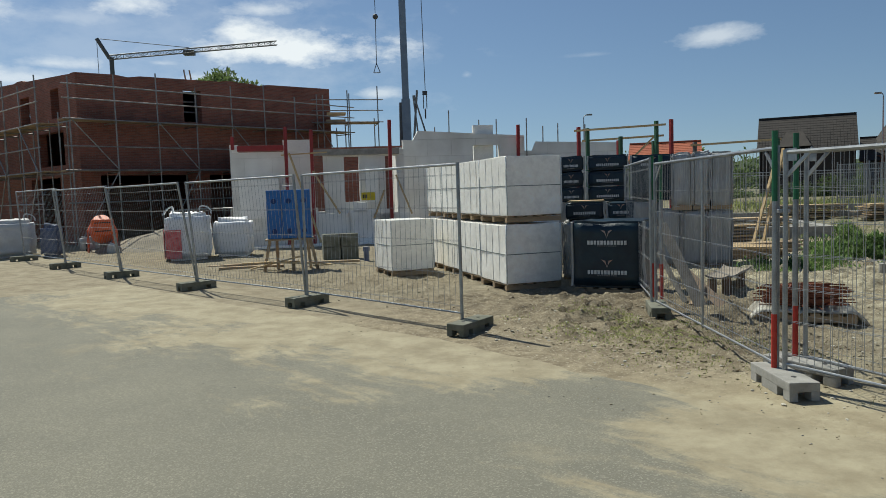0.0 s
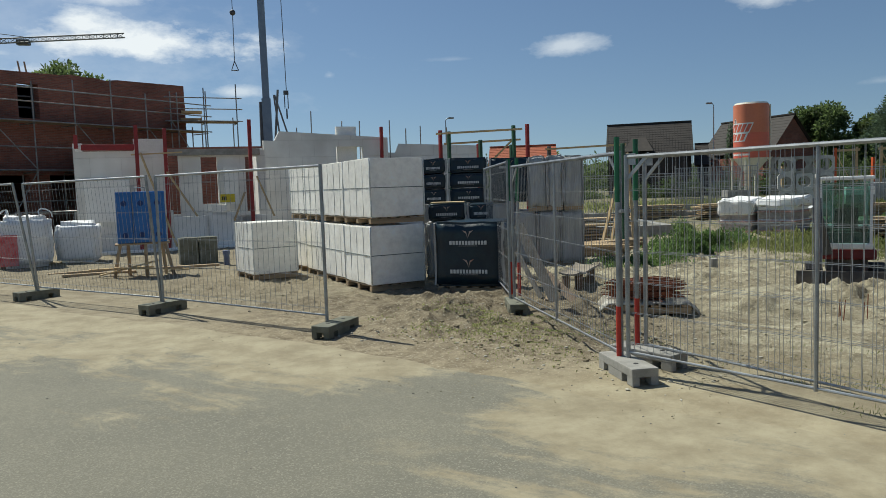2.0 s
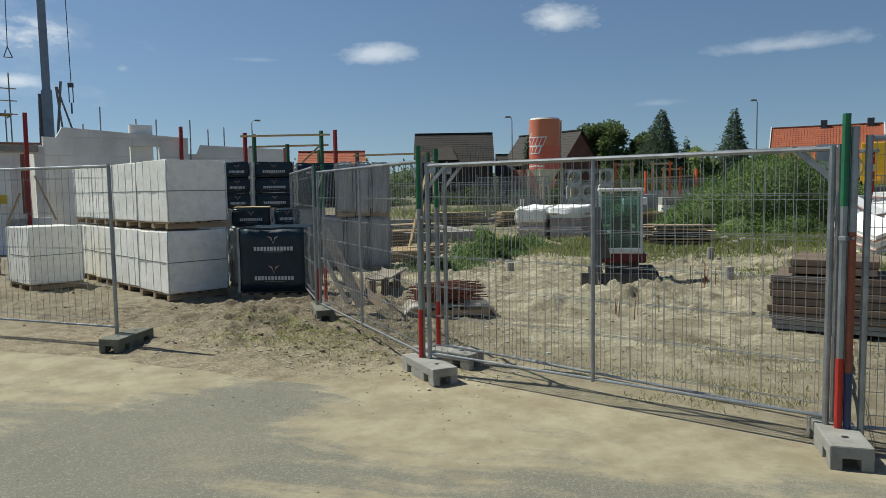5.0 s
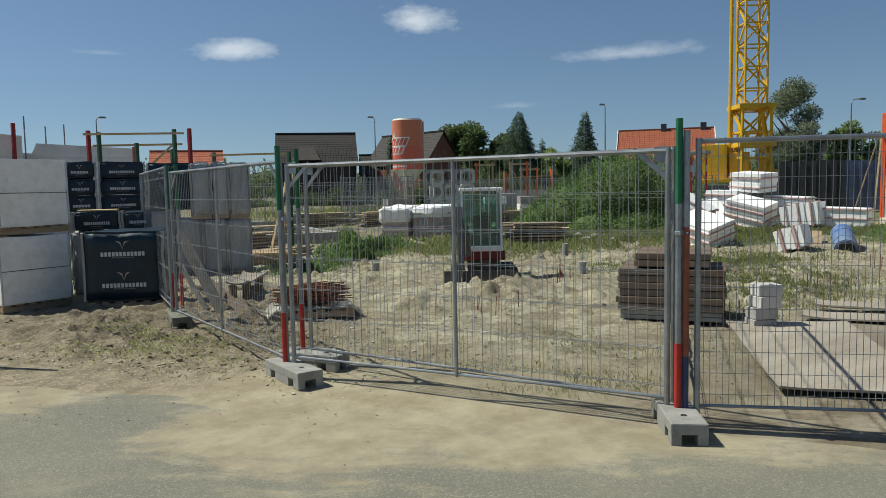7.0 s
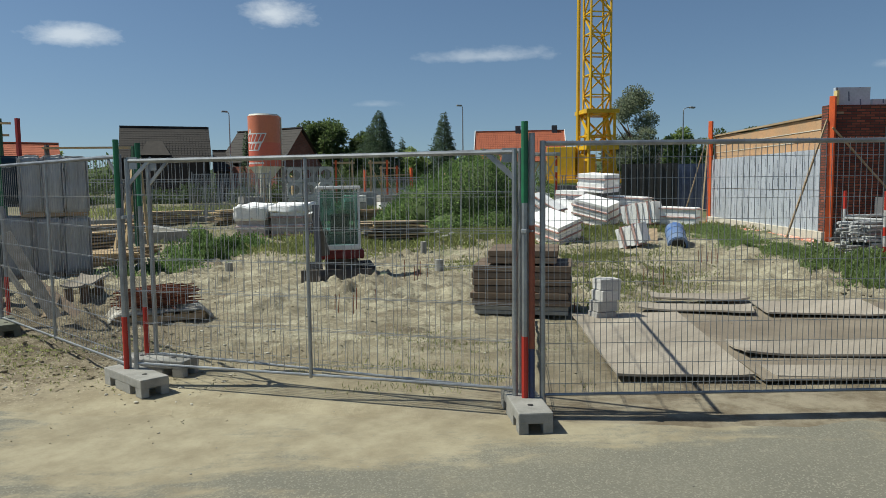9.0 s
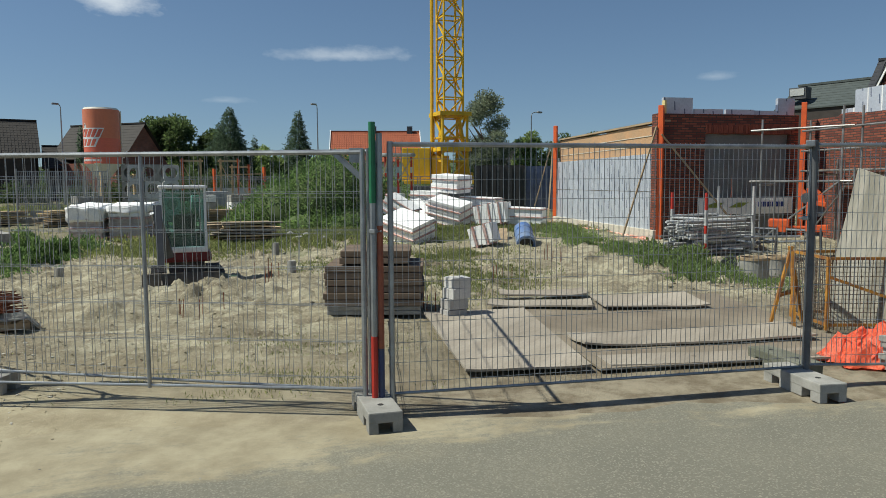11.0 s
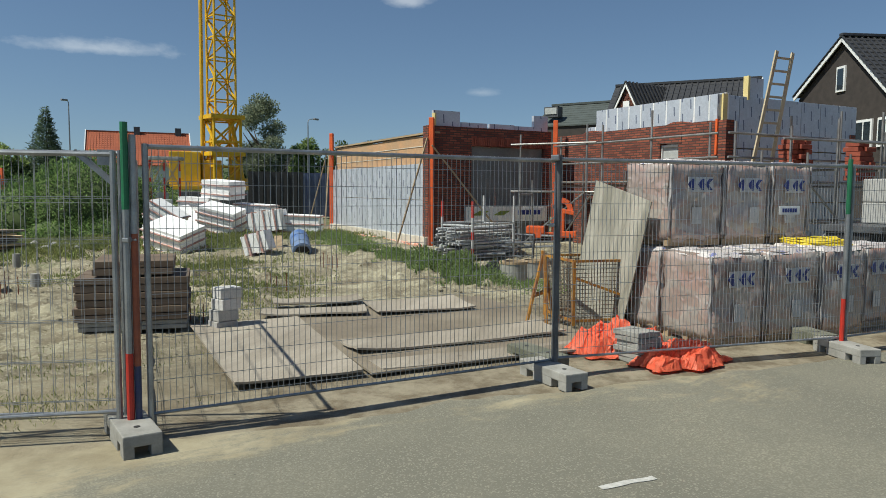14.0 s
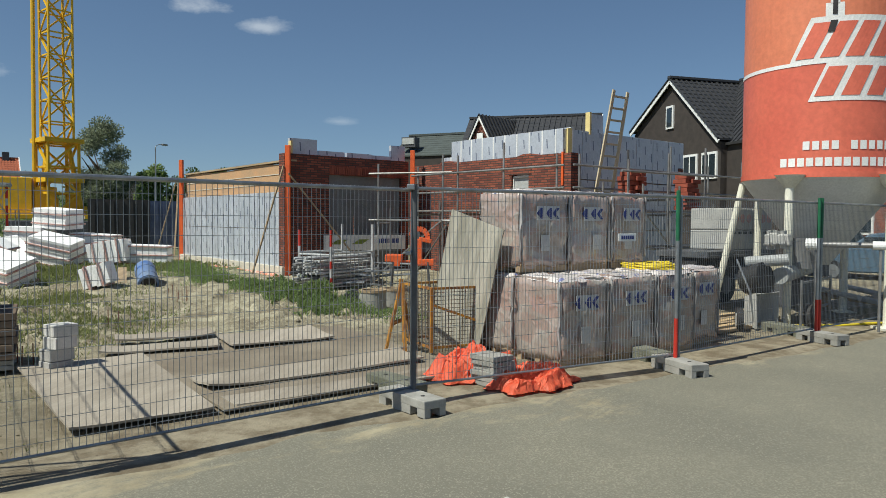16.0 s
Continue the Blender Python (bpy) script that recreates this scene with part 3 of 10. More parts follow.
# ---- fence ----
M_TAPE = mat("navy_tape", (0.03, 0.045, 0.13), (0.05, 0.06, 0.10), 6, 50, 0.6, 0.1)
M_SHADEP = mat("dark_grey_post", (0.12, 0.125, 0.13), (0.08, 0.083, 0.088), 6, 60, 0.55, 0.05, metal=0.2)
M_RUSTP = mat("rust_red_post", (0.33, 0.10, 0.05), (0.22, 0.07, 0.045), 6, 50, 0.7, 0.1)
def fence_panel(name, label, length=3.45, height=1.95, middle=False, pitch=0.10, row=0.40, double=True, wire=0.0032):
    """Mesh fence panel along local x, its foot at z = 0."""
    f = thing(name, label, "fence panel", group="site fence panels")
    for x in (0.0, length):
        bm = B()
        rod(bm, (x, 0, 0), (x, 0, height), 0.021, 10)
        part("post", bm, M_GALV, f)
    for z in (0.12, height - 0.02):
        bm = B()
        rod(bm, (0, 0, z), (length, 0, z), 0.017 if z > 1 else 0.012, 8)
        part("rail", bm, M_GALV, f)
    if middle:
        bm = B()
        rod(bm, (length / 2, 0, 0.10), (length / 2, 0, height - 0.02), 0.016, 8)
        part("post", bm, M_GALV, f)
    bm = B()
    n = int(length / pitch)
    for k in range(1, n):
        x = k * length / n
        box(bm, (x, 0.006 * noise.noise(Vector((k, 0, 0))), height / 2 + 0.063), (wire, wire, height - 0.12))
    zz = 0.20
    while zz < height - 0.1:
        box(bm, (length / 2, 0.004, zz), (length, wire, wire))
        if double:
            box(bm, (length / 2, -0.004, zz + 0.012), (length, wire, wire))
        zz += row
    part("wire_mesh", bm, M_WIRE, f)
    return f


def fence_foot(label="grey concrete fence foot with post holes", material=None):
    f = thing("ballast_block", label, "fence foot", group="fence feet")
    bm = B()
    hx, hy, hz = 0.35, 0.12, 0.15
    box(bm, (0, 0, 0.112), (2 * hx, 2 * hy, 0.076), bevel=0.010)
    box(bm, (0, 0, 0.04), (0.28, 2 * hy - 0.006, 0.08), bevel=0.006)
    for sx in (-1, 1):
        for sy in (-1, 1):
            box(bm, (sx * (hx - 0.058), sy * (hy - 0.036), 0.04), (0.112, 0.068, 0.08), bevel=0.006)
    wiggle(bm, 0.003, 6, 2.0)
    part("block", bm, material or M_CONC, f)
    for x in (-0.17, 0.17):
        bm = B()
        bmesh.ops.create_cone(bm, cap_ends=True, segments=10, radius1=0.021, radius2=0.021, depth=0.012, matrix=pose(x, 0, hz - 0.003))
        part("post_hole", bm, M_DARK, f)
    return f


def foot_at(src, x, y, deg, z=0.0):
    return copy_thing(src, pose(x, y, z, 0, 0, deg))


def clamp(a, z):
    """Steel coupler that ties two posts."""
    c = thing("fence_clamp", "galvanised steel coupler round two fence posts", "clamp", pose(a[0], a[1], z), group="fence couplers")
    bm = B()
    box(bm, (0, 0, 0), (0.10, 0.05, 0.03), bevel=0.006)
    part("strap", bm, M_GALV, c)
    bm = B()
    rod(bm, (0, -0.05, 0), (0, 0.05, 0), 0.008, 6)
    part("bolt", bm, M_GALV, c)
    return c


POSTS_L = [(0.24, 8.89), (-2.19, 11.50), (-4.75, 13.95), (-7.25, 16.4), (-9.8, 18.9), (-12.3, 21.4)]
GATE_A, GATE_B, GATE_C = (2.72, 9.60), (2.69, 6.12), (4.19, 3.12)
POSTS_R = [(4.25, 2.99), (6.63, 0.48), (8.46, -2.40), (10.73, -5.03), (13.0, -7.68), (15.25, -10.35)]
foot = fence_foot()
foot.matrix_world = pose(2.68, 6.00, 0, 0, 0, 90)
panel = fence_panel("mesh_fence", "galvanised wire-mesh site fence panel standing in concrete feet")
panel.matrix_world = along(POSTS_L[1], POSTS_L[0], 0.09)
dull_foot = fence_foot("dark concrete fence foot with post holes", M_CONCD)
dull_foot.matrix_world = pose(POSTS_L[0][0] + 0.02, POSTS_L[0][1] - 0.03, 0, 0, 0, 56)
for k in range(1, len(POSTS_L)):
    x, y = POSTS_L[k]
    foot_at(dull_foot, x, y - 0.02, (58, 50, 44, 40, 44, 40)[k], ground_z(x, y))
    if k > 1:
        p = copy_thing(panel, along(POSTS_L[k], POSTS_L[k - 1], 0.09 + ground_z(x, y)) @ pose(0.06, 0, 0, (0, 0, 4, 8, 6, 3)[k]))
close_panel = fence_panel("mesh_fence", "galvanised close-mesh site fence panel standing in concrete feet", 3.45, 1.95, False, 0.042, 0.148, False, 0.0036)
close_panel.matrix_world = along(POSTS_R[0], POSTS_R[1], 0.045) @ pose(0.05, 0, 0)
for k in range(1, len(POSTS_R) - 1):
    copy_thing(close_panel, along(POSTS_R[k], POSTS_R[k + 1], 0.06) @ pose(0.05, 0, 0))
for (x, y), deg in zip(POSTS_R[1:], (42, 24, 25, 30, 30)):
    foot_at(foot, x - 0.12, y - 0.04, deg, 0.0)
    # rear foot in the dark concrete, its shadow put into the colour
    foot_at(dull_foot, x + (0.50 if deg > 40 else 0.60), y + 0.17, deg + 2, 0.0)
# gate wings between the two lines
wing = fence_panel("mesh_gate", "galvanised mesh gate wing with a middle post", 3.46, 1.92, True, 0.066, 0.27, True, 0.0034)
wing.matrix_world = along(GATE_A, GATE_B, 0.06)
gate = fence_panel("mesh_gate", "galvanised mesh gate wing between two marked posts", 3.28, 1.86, True, 0.066, 0.27, True, 0.0031)
gate.matrix_world = along((2.72, 6.06), GATE_C, 0.08)
inner = fence_panel("mesh_gate", "galvanised mesh gate wing doubled behind another", 3.50, 1.90, False, 0.090, 0.27, False, 0.0028)
inner.matrix_world = along((3.07, 6.42), (4.26, 3.16), 0.05)
copy_thing(panel, along((4.34, 3.12), (7.09, 5.13), 0.06))
copy_thing(panel, along((2.68, 9.66), (3.22, 13.06), 0.10))
foot_at(dull_foot, GATE_A[0] - 0.02, GATE_A[1] - 0.14, 80, 0.015)
foot_at(foot, 3.04, 6.34, -63, 0.003)
foot_at(foot, 4.18, 3.03, 48)


def marked_post(x, y, h=2.0, z=0.1, top=M_GREEN):
    """Steel post painted red at the bottom and green at the top."""
    p = thing("marked_post", "thin steel post painted red below and green above", "post", pose(x, y, z), group="marked posts")
    bm = B()
    rod(bm, (0, 0, 0.45), (0, 0, h - 0.62), 0.022, 10)
    part("shaft", bm, M_GALV, p)
    bm = B()
    rod(bm, (0, 0, 0), (0, 0, 0.45), 0.024, 10)
    part("red_sleeve", bm, M_RED, p)
    bm = B()
    rod(bm, (0, 0, h - 0.62), (0, 0, h - 0.05), 0.024, 10)
    part("green_sleeve", bm, top, p)
    return p


marked_post(2.67, 6.14, 2.0, 0.15)
marked_post(3.02, 6.50, 2.0, 0.15)
marked_post(4.19, 3.04, 2.03, 0.15)
marked_post(2.70, 9.66, 1.90, 0.22)
marked_post(2.77, 9.52, 1.90, 0.22)
# a rust-coloured post with blue tape at its foot, tied in at the gate
tp = thing("marked_post", "rust-red steel post wrapped in blue tape at the foot", "post", pose(4.225, 3.005, 0.15), group="marked posts")
for z0, z1, mt, nm in ((0.0, 0.36, M_TAPE, "blue_tape"), (0.36, 1.25, M_RUSTP, "shaft"), (1.25, 1.9, M_GALV, "shaft")):
    bm = B()
    rod(bm, (0, 0, z0), (0, 0, z1), 0.0225, 10)
    part(nm, bm, mt, tp)
clamp((4.21, 3.03), 1.36)
clamp((2.72, 6.10), 1.45)
clamp((6.63, 0.48), 1.40)
# corner braces of the gate wings
for (a, b) in ((GATE_B, GATE_A), ((2.72, 6.06), GATE_C), (GATE_C, (2.72, 6.06)), (GATE_A, GATE_B), ((3.07, 6.42), (4.26, 3.16)), ((4.26, 3.16), (3.07, 6.42))):
    br = thing("corner_brace", "galvanised diagonal brace in the top corner of a gate", "gate brace", along(a, b, 0.06), group="gate corner braces")
    bm = B()
    beam(bm, (0.0, 0.0, 1.66), (0.24, 0.0, 1.88), 0.03, 0.012, (0, 1, 0))
    part("bar", bm, M_GALV, br)
    bm = B()
    box(bm, (0.05, 0.0, 1.84), (0.10, 0.008, 0.10))
    part("plate", bm, M_GALV, br)
marked_post(8.43, -2.42, 1.96, 0.15)
marked_post(10.68, -5.02, 1.96, 0.15)
marked_post(10.73, -5.08, 1.96, 0.15)
# dark stiffening post where two panels meet
dp = thing("stiffening_post", "dark grey steel post beside a lighter fence post", "post", pose(6.64, 0.43, 0.10), group="stiffening posts")
bm = B()
rod(bm, (0, 0, 0), (0, 0, 1.93), 0.025, 12)
part("shaft", bm, M_SHADEP, dp)
bm = B()
box(bm, (-0.02, 0.03, 1.90), (0.12, 0.07, 0.05), bevel=0.008)
part("collar", bm, M_GALV, dp)


# ---- pallets of material ----
def pallet(parent, lx, ly, z=0.0, h=0.12):
    for y in (-ly / 2 + 0.06, 0.0, ly / 2 - 0.06):
        bm = B()
        box(bm, (0, y, z + 0.04), (lx, 0.09, 0.075))
        part("bearer", bm, M_WOOD, parent)
    n = 6
    for k in range(n):
        bm = B()
        box(bm, (-lx / 2 + 0.06 + k * (lx - 0.12) / (n - 1), 0, z + 0.095), (0.10, ly, 0.022))
        part("deck_board", bm, M_WOOD, parent)


def soft_box(lx, ly, lz, cuts=6, bev=0.03, amp=0.012, seed=0.0):
    bm = B()
    box(bm, (0, 0, lz / 2), (lx, ly, lz))
    bmesh.ops.bevel(bm, geom=list(bm.edges), offset=bev, segments=2, affect="EDGES")
    bmesh.ops.subdivide_edges(bm, edges=list(bm.edges), cuts=cuts, use_grid_fill=True)
    return wiggle(bm, amp, 3.5, seed)


def aac_pallet(m, lx, ly, lz, seed, label):
    """Foil-wrapped pallet of aerated blocks with joint lines and straps."""
    p = thing("block_pallet", label, "block pallet", m, group="wrapped block pallets")
    pallet(p, lx, ly)
    bm = soft_box(lx, ly, lz, 6, 0.014, 0.010, seed)
    bmesh.ops.translate(bm, verts=bm.verts, vec=(0, 0, 0.11))
    part("foil_wrap", bm, M_AAC, p)
    for k in range(1, 2):
        bm = B()
        z = 0.11 + lz * 0.5
        box(bm, (0, 0, z), (lx + 0.012, ly + 0.012, 0.012))
        part("strap", bm, M_STRAP, p)
    # fine upright folds over the joints between the blocks
    for k in (1, 2, 3):
        bm = B()
        box(bm, (0, -ly / 2 + ly * k / 4 + 0.01 * math.sin(seed + k), 0.11 + lz / 2), (lx + 0.010, 0.006, lz * 0.97))
        part("foil_fold", bm, M_JOINT, p)
    for x, y in ((lx / 2, -ly / 2), (-lx / 2, -ly / 2), (lx / 2, ly / 2), (-lx / 2, ly / 2)):
        bm = B()
        box(bm, (x, y, 0.11 + lz / 2), (0.02, 0.02, lz * 0.98))
        bmesh.ops.subdivide_edges(bm, edges=list(bm.edges), cuts=6, use_grid_fill=True)
        wiggle(bm, 0.010, 8, seed + x)
        part("foil_seam", bm, M_SEAM, p, smooth=True)
    return p


M_SEAM = mat("foil_seam_white", (0.75, 0.77, 0.76), (0.55, 0.57, 0.56), 6, 30, 0.25, 0.2, spec=0.7)
M_STRAP = mat("grey_strap", (0.20, 0.23, 0.22), (0.14, 0.17, 0.16), 3, 30, 0.5, 0.05)
M_JOINT = mat("block_joint", (0.76, 0.75, 0.71), (0.66, 0.65, 0.61), 3, 30, 0.8, 0.05)
# the long double row of white block pallets: near corner, its two directions
sa = Vector((0.98, 12.08, 0))
su = Vector((0.95, 0.31, 0)).normalized()       # along the end face
sv = Vector((-0.27, 0.963, 0)).normalized()     # along the row, away from the road
sdeg = math.degrees(math.atan2(su.y, su.x))
for row in range(4):
    for lev in range(2):
        c = sa + su * 0.5 + sv * (0.60 + row * 1.22)
        aac_pallet(pose(c.x + 0.02 * lev, c.y, lev * 1.13 + 0.02, 0, 0, sdeg + (0.8 if lev else 0)), 1.0, 1.18, 0.98, row * 3 + lev, "white aerated-concrete blocks wrapped in foil on a wooden pallet")
c = Vector((-0.85, 15.35, 0))
aac_pallet(pose(c.x, c.y, 0.02, 0, 0, 24), 0.92, 1.02, 1.02, 33.0, "single pallet of white aerated blocks in clear foil")

# ---- front pallets of dark facing bricks ----
M_PRINT = mat("white_print", (0.62, 0.64, 0.64), (0.5, 0.52, 0.52), 3, 30, 0.4, 0.02)
M_PRINTO = mat("pale_rust_print", (0.42, 0.36, 0.33), (0.36, 0.19, 0.13), 3, 30, 0.4, 0.02)
M_PRINTB = mat("blue_print", (0.03, 0.05, 0.22), (0.03, 0.04, 0.16), 3, 30, 0.4, 0.02)


def bars(w, h, n, depth=0.004):
    """A row of n upright plain bars, w wide and h high, centred, facing -y."""
    bm = B()
    for k in range(n):
        x = -w / 2 + (k + 0.5) * w / n
        box(bm, (x, 0, 0), (w / n * 0.72, depth, h))
    return bm


def wings(s):
    """Plain two-winged mark, facing -y."""
    bm = B()
    for sg in (-1, 1):
        v = [bm.verts.new(p) for p in ((0, 0, -0.5 * s), (sg * 0.25 * s, 0, 0.1 * s), (sg * 0.75 * s, 0, 0.5 * s), (sg * 0.2 * s, 0, 0.35 * s))]
        f = bm.faces.new(v if sg < 0 else v[::-1])
    r = bmesh.ops.extrude_face_region(bm, geom=list(bm.faces))
    bmesh.ops.translate(bm, verts=[g for g in r["geom"] if isinstance(g, bmesh.types.BMVert)], vec=(0, 0.004, 0))
    bmesh.ops.recalc_face_normals(bm, faces=bm.faces)
    return bm


def black_pack(m, lx, ly, lz, marks, label, seed, base=True):
    p = thing("brick_pallet", label, "brick pallet", m, group="dark wrapped brick pallets")
    z0 = 0.0
    if base:
        pallet(p, lx * 0.96, ly * 0.96)
        z0 = 0.11
    bm = soft_box(lx, ly, lz - z0, 6, 0.035, 0.022, seed)
    bmesh.ops.translate(bm, verts=bm.verts, vec=(0, 0, z0))
    part("foil_wrap", bm, M_BLACKF, p, smooth=True)
    for x in (-lx / 2, lx / 2):
        bm = B()
        box(bm, (x, -ly / 2 + 0.03, z0 + (lz - z0) / 2), (0.035, 0.05, (lz - z0) * 0.97))
        bmesh.ops.subdivide_edges(bm, edges=list(bm.edges), cuts=5, use_grid_fill=True)
        wiggle(bm, 0.02, 7, seed + x)
        part("foil_edge", bm, M_CLEARF, p)
    for z in marks:
        o = part("printed_mark", bars(lx * 0.56, 0.062 if base else 0.05, 12), M_PRINT, p)
        o["kind"] = "stuff"
        o.matrix_basis = pose(0, -ly / 2 - 0.016, z - 0.05)
        o = part("printed_mark", wings(0.13 if base else 0.09), M_PRINTO, p)
        o.matrix_basis = pose(0, -ly / 2 - 0.016, z + (0.085 if base else 0.05))
        o = part("printed_mark", bars(lx * 0.28, 0.014, 9), M_GREYP, p)
        o["kind"] = "stuff"
        o.matrix_basis = pose(0, -ly / 2 - 0.016, z - 0.10)
    return p


def on_line(a, b, back, z=0.0):
    """Pose centred between a and b, pushed back from that line; local -y faces the viewer's side."""
    d = Vector((b[0] - a[0], b[1] - a[1], 0)).normalized()
    n = Vector((-d.y, d.x, 0))
    c = Vector(((a[0] + b[0]) / 2, (a[1] + b[1]) / 2, 0)) + n * back
    return pose(c.x, c.y, z, 0, 0, math.degrees(math.atan2(d.y, d.x)))


black_pack(on_line((1.96, 11.58), (2.98, 11.02), 0.5, 0.02), 1.12, 0.95, 1.14, (0.86, 0.40), "dark blue printed foil round a pallet of facing bricks", 1.0)
for (a, b, z, h) in (((2.15, 13.2), (2.85, 13.0), 1.12, 0.30), ((2.86, 13.0), (3.35, 12.86), 1.12, 0.28)):
    black_pack(on_line(a, b, 0.4, z), dist(a, b) - 0.03, 0.8, h, (0.16,), "small dark foil pack of facing bricks on a grey pallet", a[0], False)
bm = B()
box(bm, (0, 0, 0.012), (0.62, 0.5, 0.024), bevel=0.004)
solo("plywood_offcut", bm, M_PINE, "yellow plywood offcut lying on dark brick packs", "board", on_line((2.15, 13.2), (2.85, 13.0), 0.42, 1.425))


def clear_stack(m, lx, ly, lz, seed, label, logo=False, red=False):
    """Pallet of bricks in crumpled clear foil."""
    p = thing("brick_pallet", label, "brick pallet", m, group="clear wrapped brick pallets")
    pallet(p, lx * 0.97, ly * 0.97)
    bm = soft_box(lx, ly, lz - 0.05, 11, 0.035, 0.034, seed)
    wiggle(bm, 0.020, 11.0, seed + 5)
    bmesh.ops.translate(bm, verts=bm.verts, vec=(0, 0, 0.05))
    part("foil_wrap", bm, M_CLEARR if red else M_CLEARF, p, smooth=True)
    for sx in (-1, 1):
        bm = B()
        box(bm, (sx * lx / 2, -ly / 2 + 0.01, lz / 2 + 0.06), (0.018, 0.030, lz - 0.16))
        bmesh.ops.subdivide_edges(bm, edges=list(bm.edges), cuts=8, use_grid_fill=True)
        wiggle(bm, 0.022, 9, seed + sx)
        part("foil_edge", bm, M_FOILW, p, smooth=True)
    if red:
        bm = B()
        bmesh.ops.create_grid(bm, x_segments=16, y_segments=16, size=0.5, matrix=Matrix.Diagonal((lx * 0.97, ly * 0.97, 1, 1)))
        for v in bm.verts:
            q = v.co * 7 + Vector((seed, 0, 0))
            v.co.z = lz + 0.008 + 0.025 * abs(noise.noise(q * 0.7)) + 0.018 * abs(noise.noise(q * 2.3)) - (0.05 if max(abs(v.co.x) / lx, abs(v.co.y) / ly) > 0.47 else 0.0)
        part("foil_cap", bm, M_FOILT, p, "crumpled white and blue foil cap")
    if logo:
        bm = B()
        box(bm, (0, 0, 0), (lx * 0.46, 0.004, 0.18))
        o = part("printed_label", bm, M_LABEL, p)
        o.matrix_basis = pose(0.02, -ly / 2 - 0.022, lz - 0.28)
        bm = B()
        s = 0.068
        for dx in (-0.14, 0.02):
            v = [bm.verts.new(q) for q in ((dx - s, 0, 0), (dx, 0, s), (dx + 0.03, 0, s), (dx + 0.03, 0, -s), (dx, 0, -s))]
            bm.faces.new(v)
        for sg in (-1, 1):
            v = [bm.verts.new(q) for q in ((0.07, 0, 0.0), (0.12, 0, 0), (0.19, 0, sg * s), (0.13, 0, sg * s))]
            bm.faces.new(v if sg < 0 else v[::-1])
        r = bmesh.ops.extrude_face_region(bm, geom=list(bm.faces))
        bmesh.ops.translate(bm, verts=[q for q in r["geom"] if isinstance(q, bmesh.types.BMVert)], vec=(0, -0.004, 0))
        bmesh.ops.recalc_face_normals(bm, faces=bm.faces)
        o = part("printed_logo", bm, M_PRINTB, p)
        o.matrix_basis = pose(0.02, -ly / 2 - 0.026, lz - 0.28)
        bm = B()
        box(bm, (0, 0, 0), (0.15, 0.003, 0.20))
        o = part("paper_label", bm, M_LABEL, p)
        o.matrix_basis = pose(0.03 + 0.08 * math.sin(seed * 3), -ly / 2 - 0.024, lz * 0.36)
    return p


def foil_mat(name, base_a, base_b, seen, amount):
    """Crumpled clear stretch foil over bricks: brick tints, grey sheen, sharp folds."""
    m = mat(name, base_a, base_b, 2.2, 14, 0.22, 0.7, dist=0.03, spec=0.7, vary=0.08)
    n, l = m.node_tree.nodes, m.node_tree.links
    b = n["Principled BSDF"]
    tc = n.new("ShaderNodeTexCoord")
    mp = n.new("ShaderNodeMapping")
    mp.inputs["Scale"].default_value = (4.0, 4.0, 9.0)
    l.new(tc.outputs["Object"], mp.inputs[0])
    vo = n.new("ShaderNodeTexVoronoi")
    vo.inputs["Scale"].default_value = 1.0
    l.new(mp.outputs[0], vo.inputs["Vector"])
    sc = n.new("ShaderNodeSeparateColor")
    l.new(vo.outputs["Color"], sc.inputs[0])
    mx = n.new("ShaderNodeMix")
    mx.data_type = "RGBA"
    mu = n.new("ShaderNodeMath")
    mu.operation = "MULTIPLY"
    mu.inputs[1].default_value = amount
    l.new(sc.outputs[0], mu.inputs[0])
    l.new(mu.outputs[0], mx.inputs["Factor"])
    old = b.inputs["Base Color"].links[0].from_socket
    l.new(old, mx.inputs["A"])
    mx.inputs["B"].default_value = (*seen, 1)
    l.new(mx.outputs["Result"], b.inputs["Base Color"])
    b.inputs["Coat Weight"].default_value, b.inputs["Coat Roughness"].default_value = 0.45, 0.10
    crease = n.new("ShaderNodeTexNoise")
    crease.noise_type = "RIDGED_MULTIFRACTAL"
    crease.inputs["Scale"].default_value, crease.inputs["Detail"].default_value, crease.inputs["Distortion"].default_value = 6.5, 5.0, 0.9
    l.new(tc.outputs["Object"], crease.inputs["Vector"])
    bp = n.new("ShaderNodeBump")
    bp.inputs["Strength"].default_value, bp.inputs["Distance"].default_value = 0.65, 0.03
    l.new(crease.outputs["Fac"], bp.inputs["Height"])
    l.new(bp.outputs[0], b.inputs["Normal"])
    l.new(bp.outputs[0], b.inputs["Coat Normal"])
    return m


M_CLEARR = foil_mat("crumpled_foil_brick", (0.45, 0.415, 0.375), (0.28, 0.25, 0.22), (0.36, 0.19, 0.15), 0.58)
M_FOILW = mat("white_foil_fold", (0.44, 0.425, 0.41), (0.27, 0.25, 0.24), 5, 20, 0.25, 0.5, spec=0.7)
M_FOILT = mat("white_blue_cap_foil", (0.60, 0.56, 0.54), (0.20, 0.22, 0.42), 7, 30, 0.3, 0.4, spec=0.7, mixat=(0.58, 0.64))
M_LABEL = mat("pale_label", (0.52, 0.52, 0.51), (0.44, 0.44, 0.43), 3, 20, 0.4, 0.05)

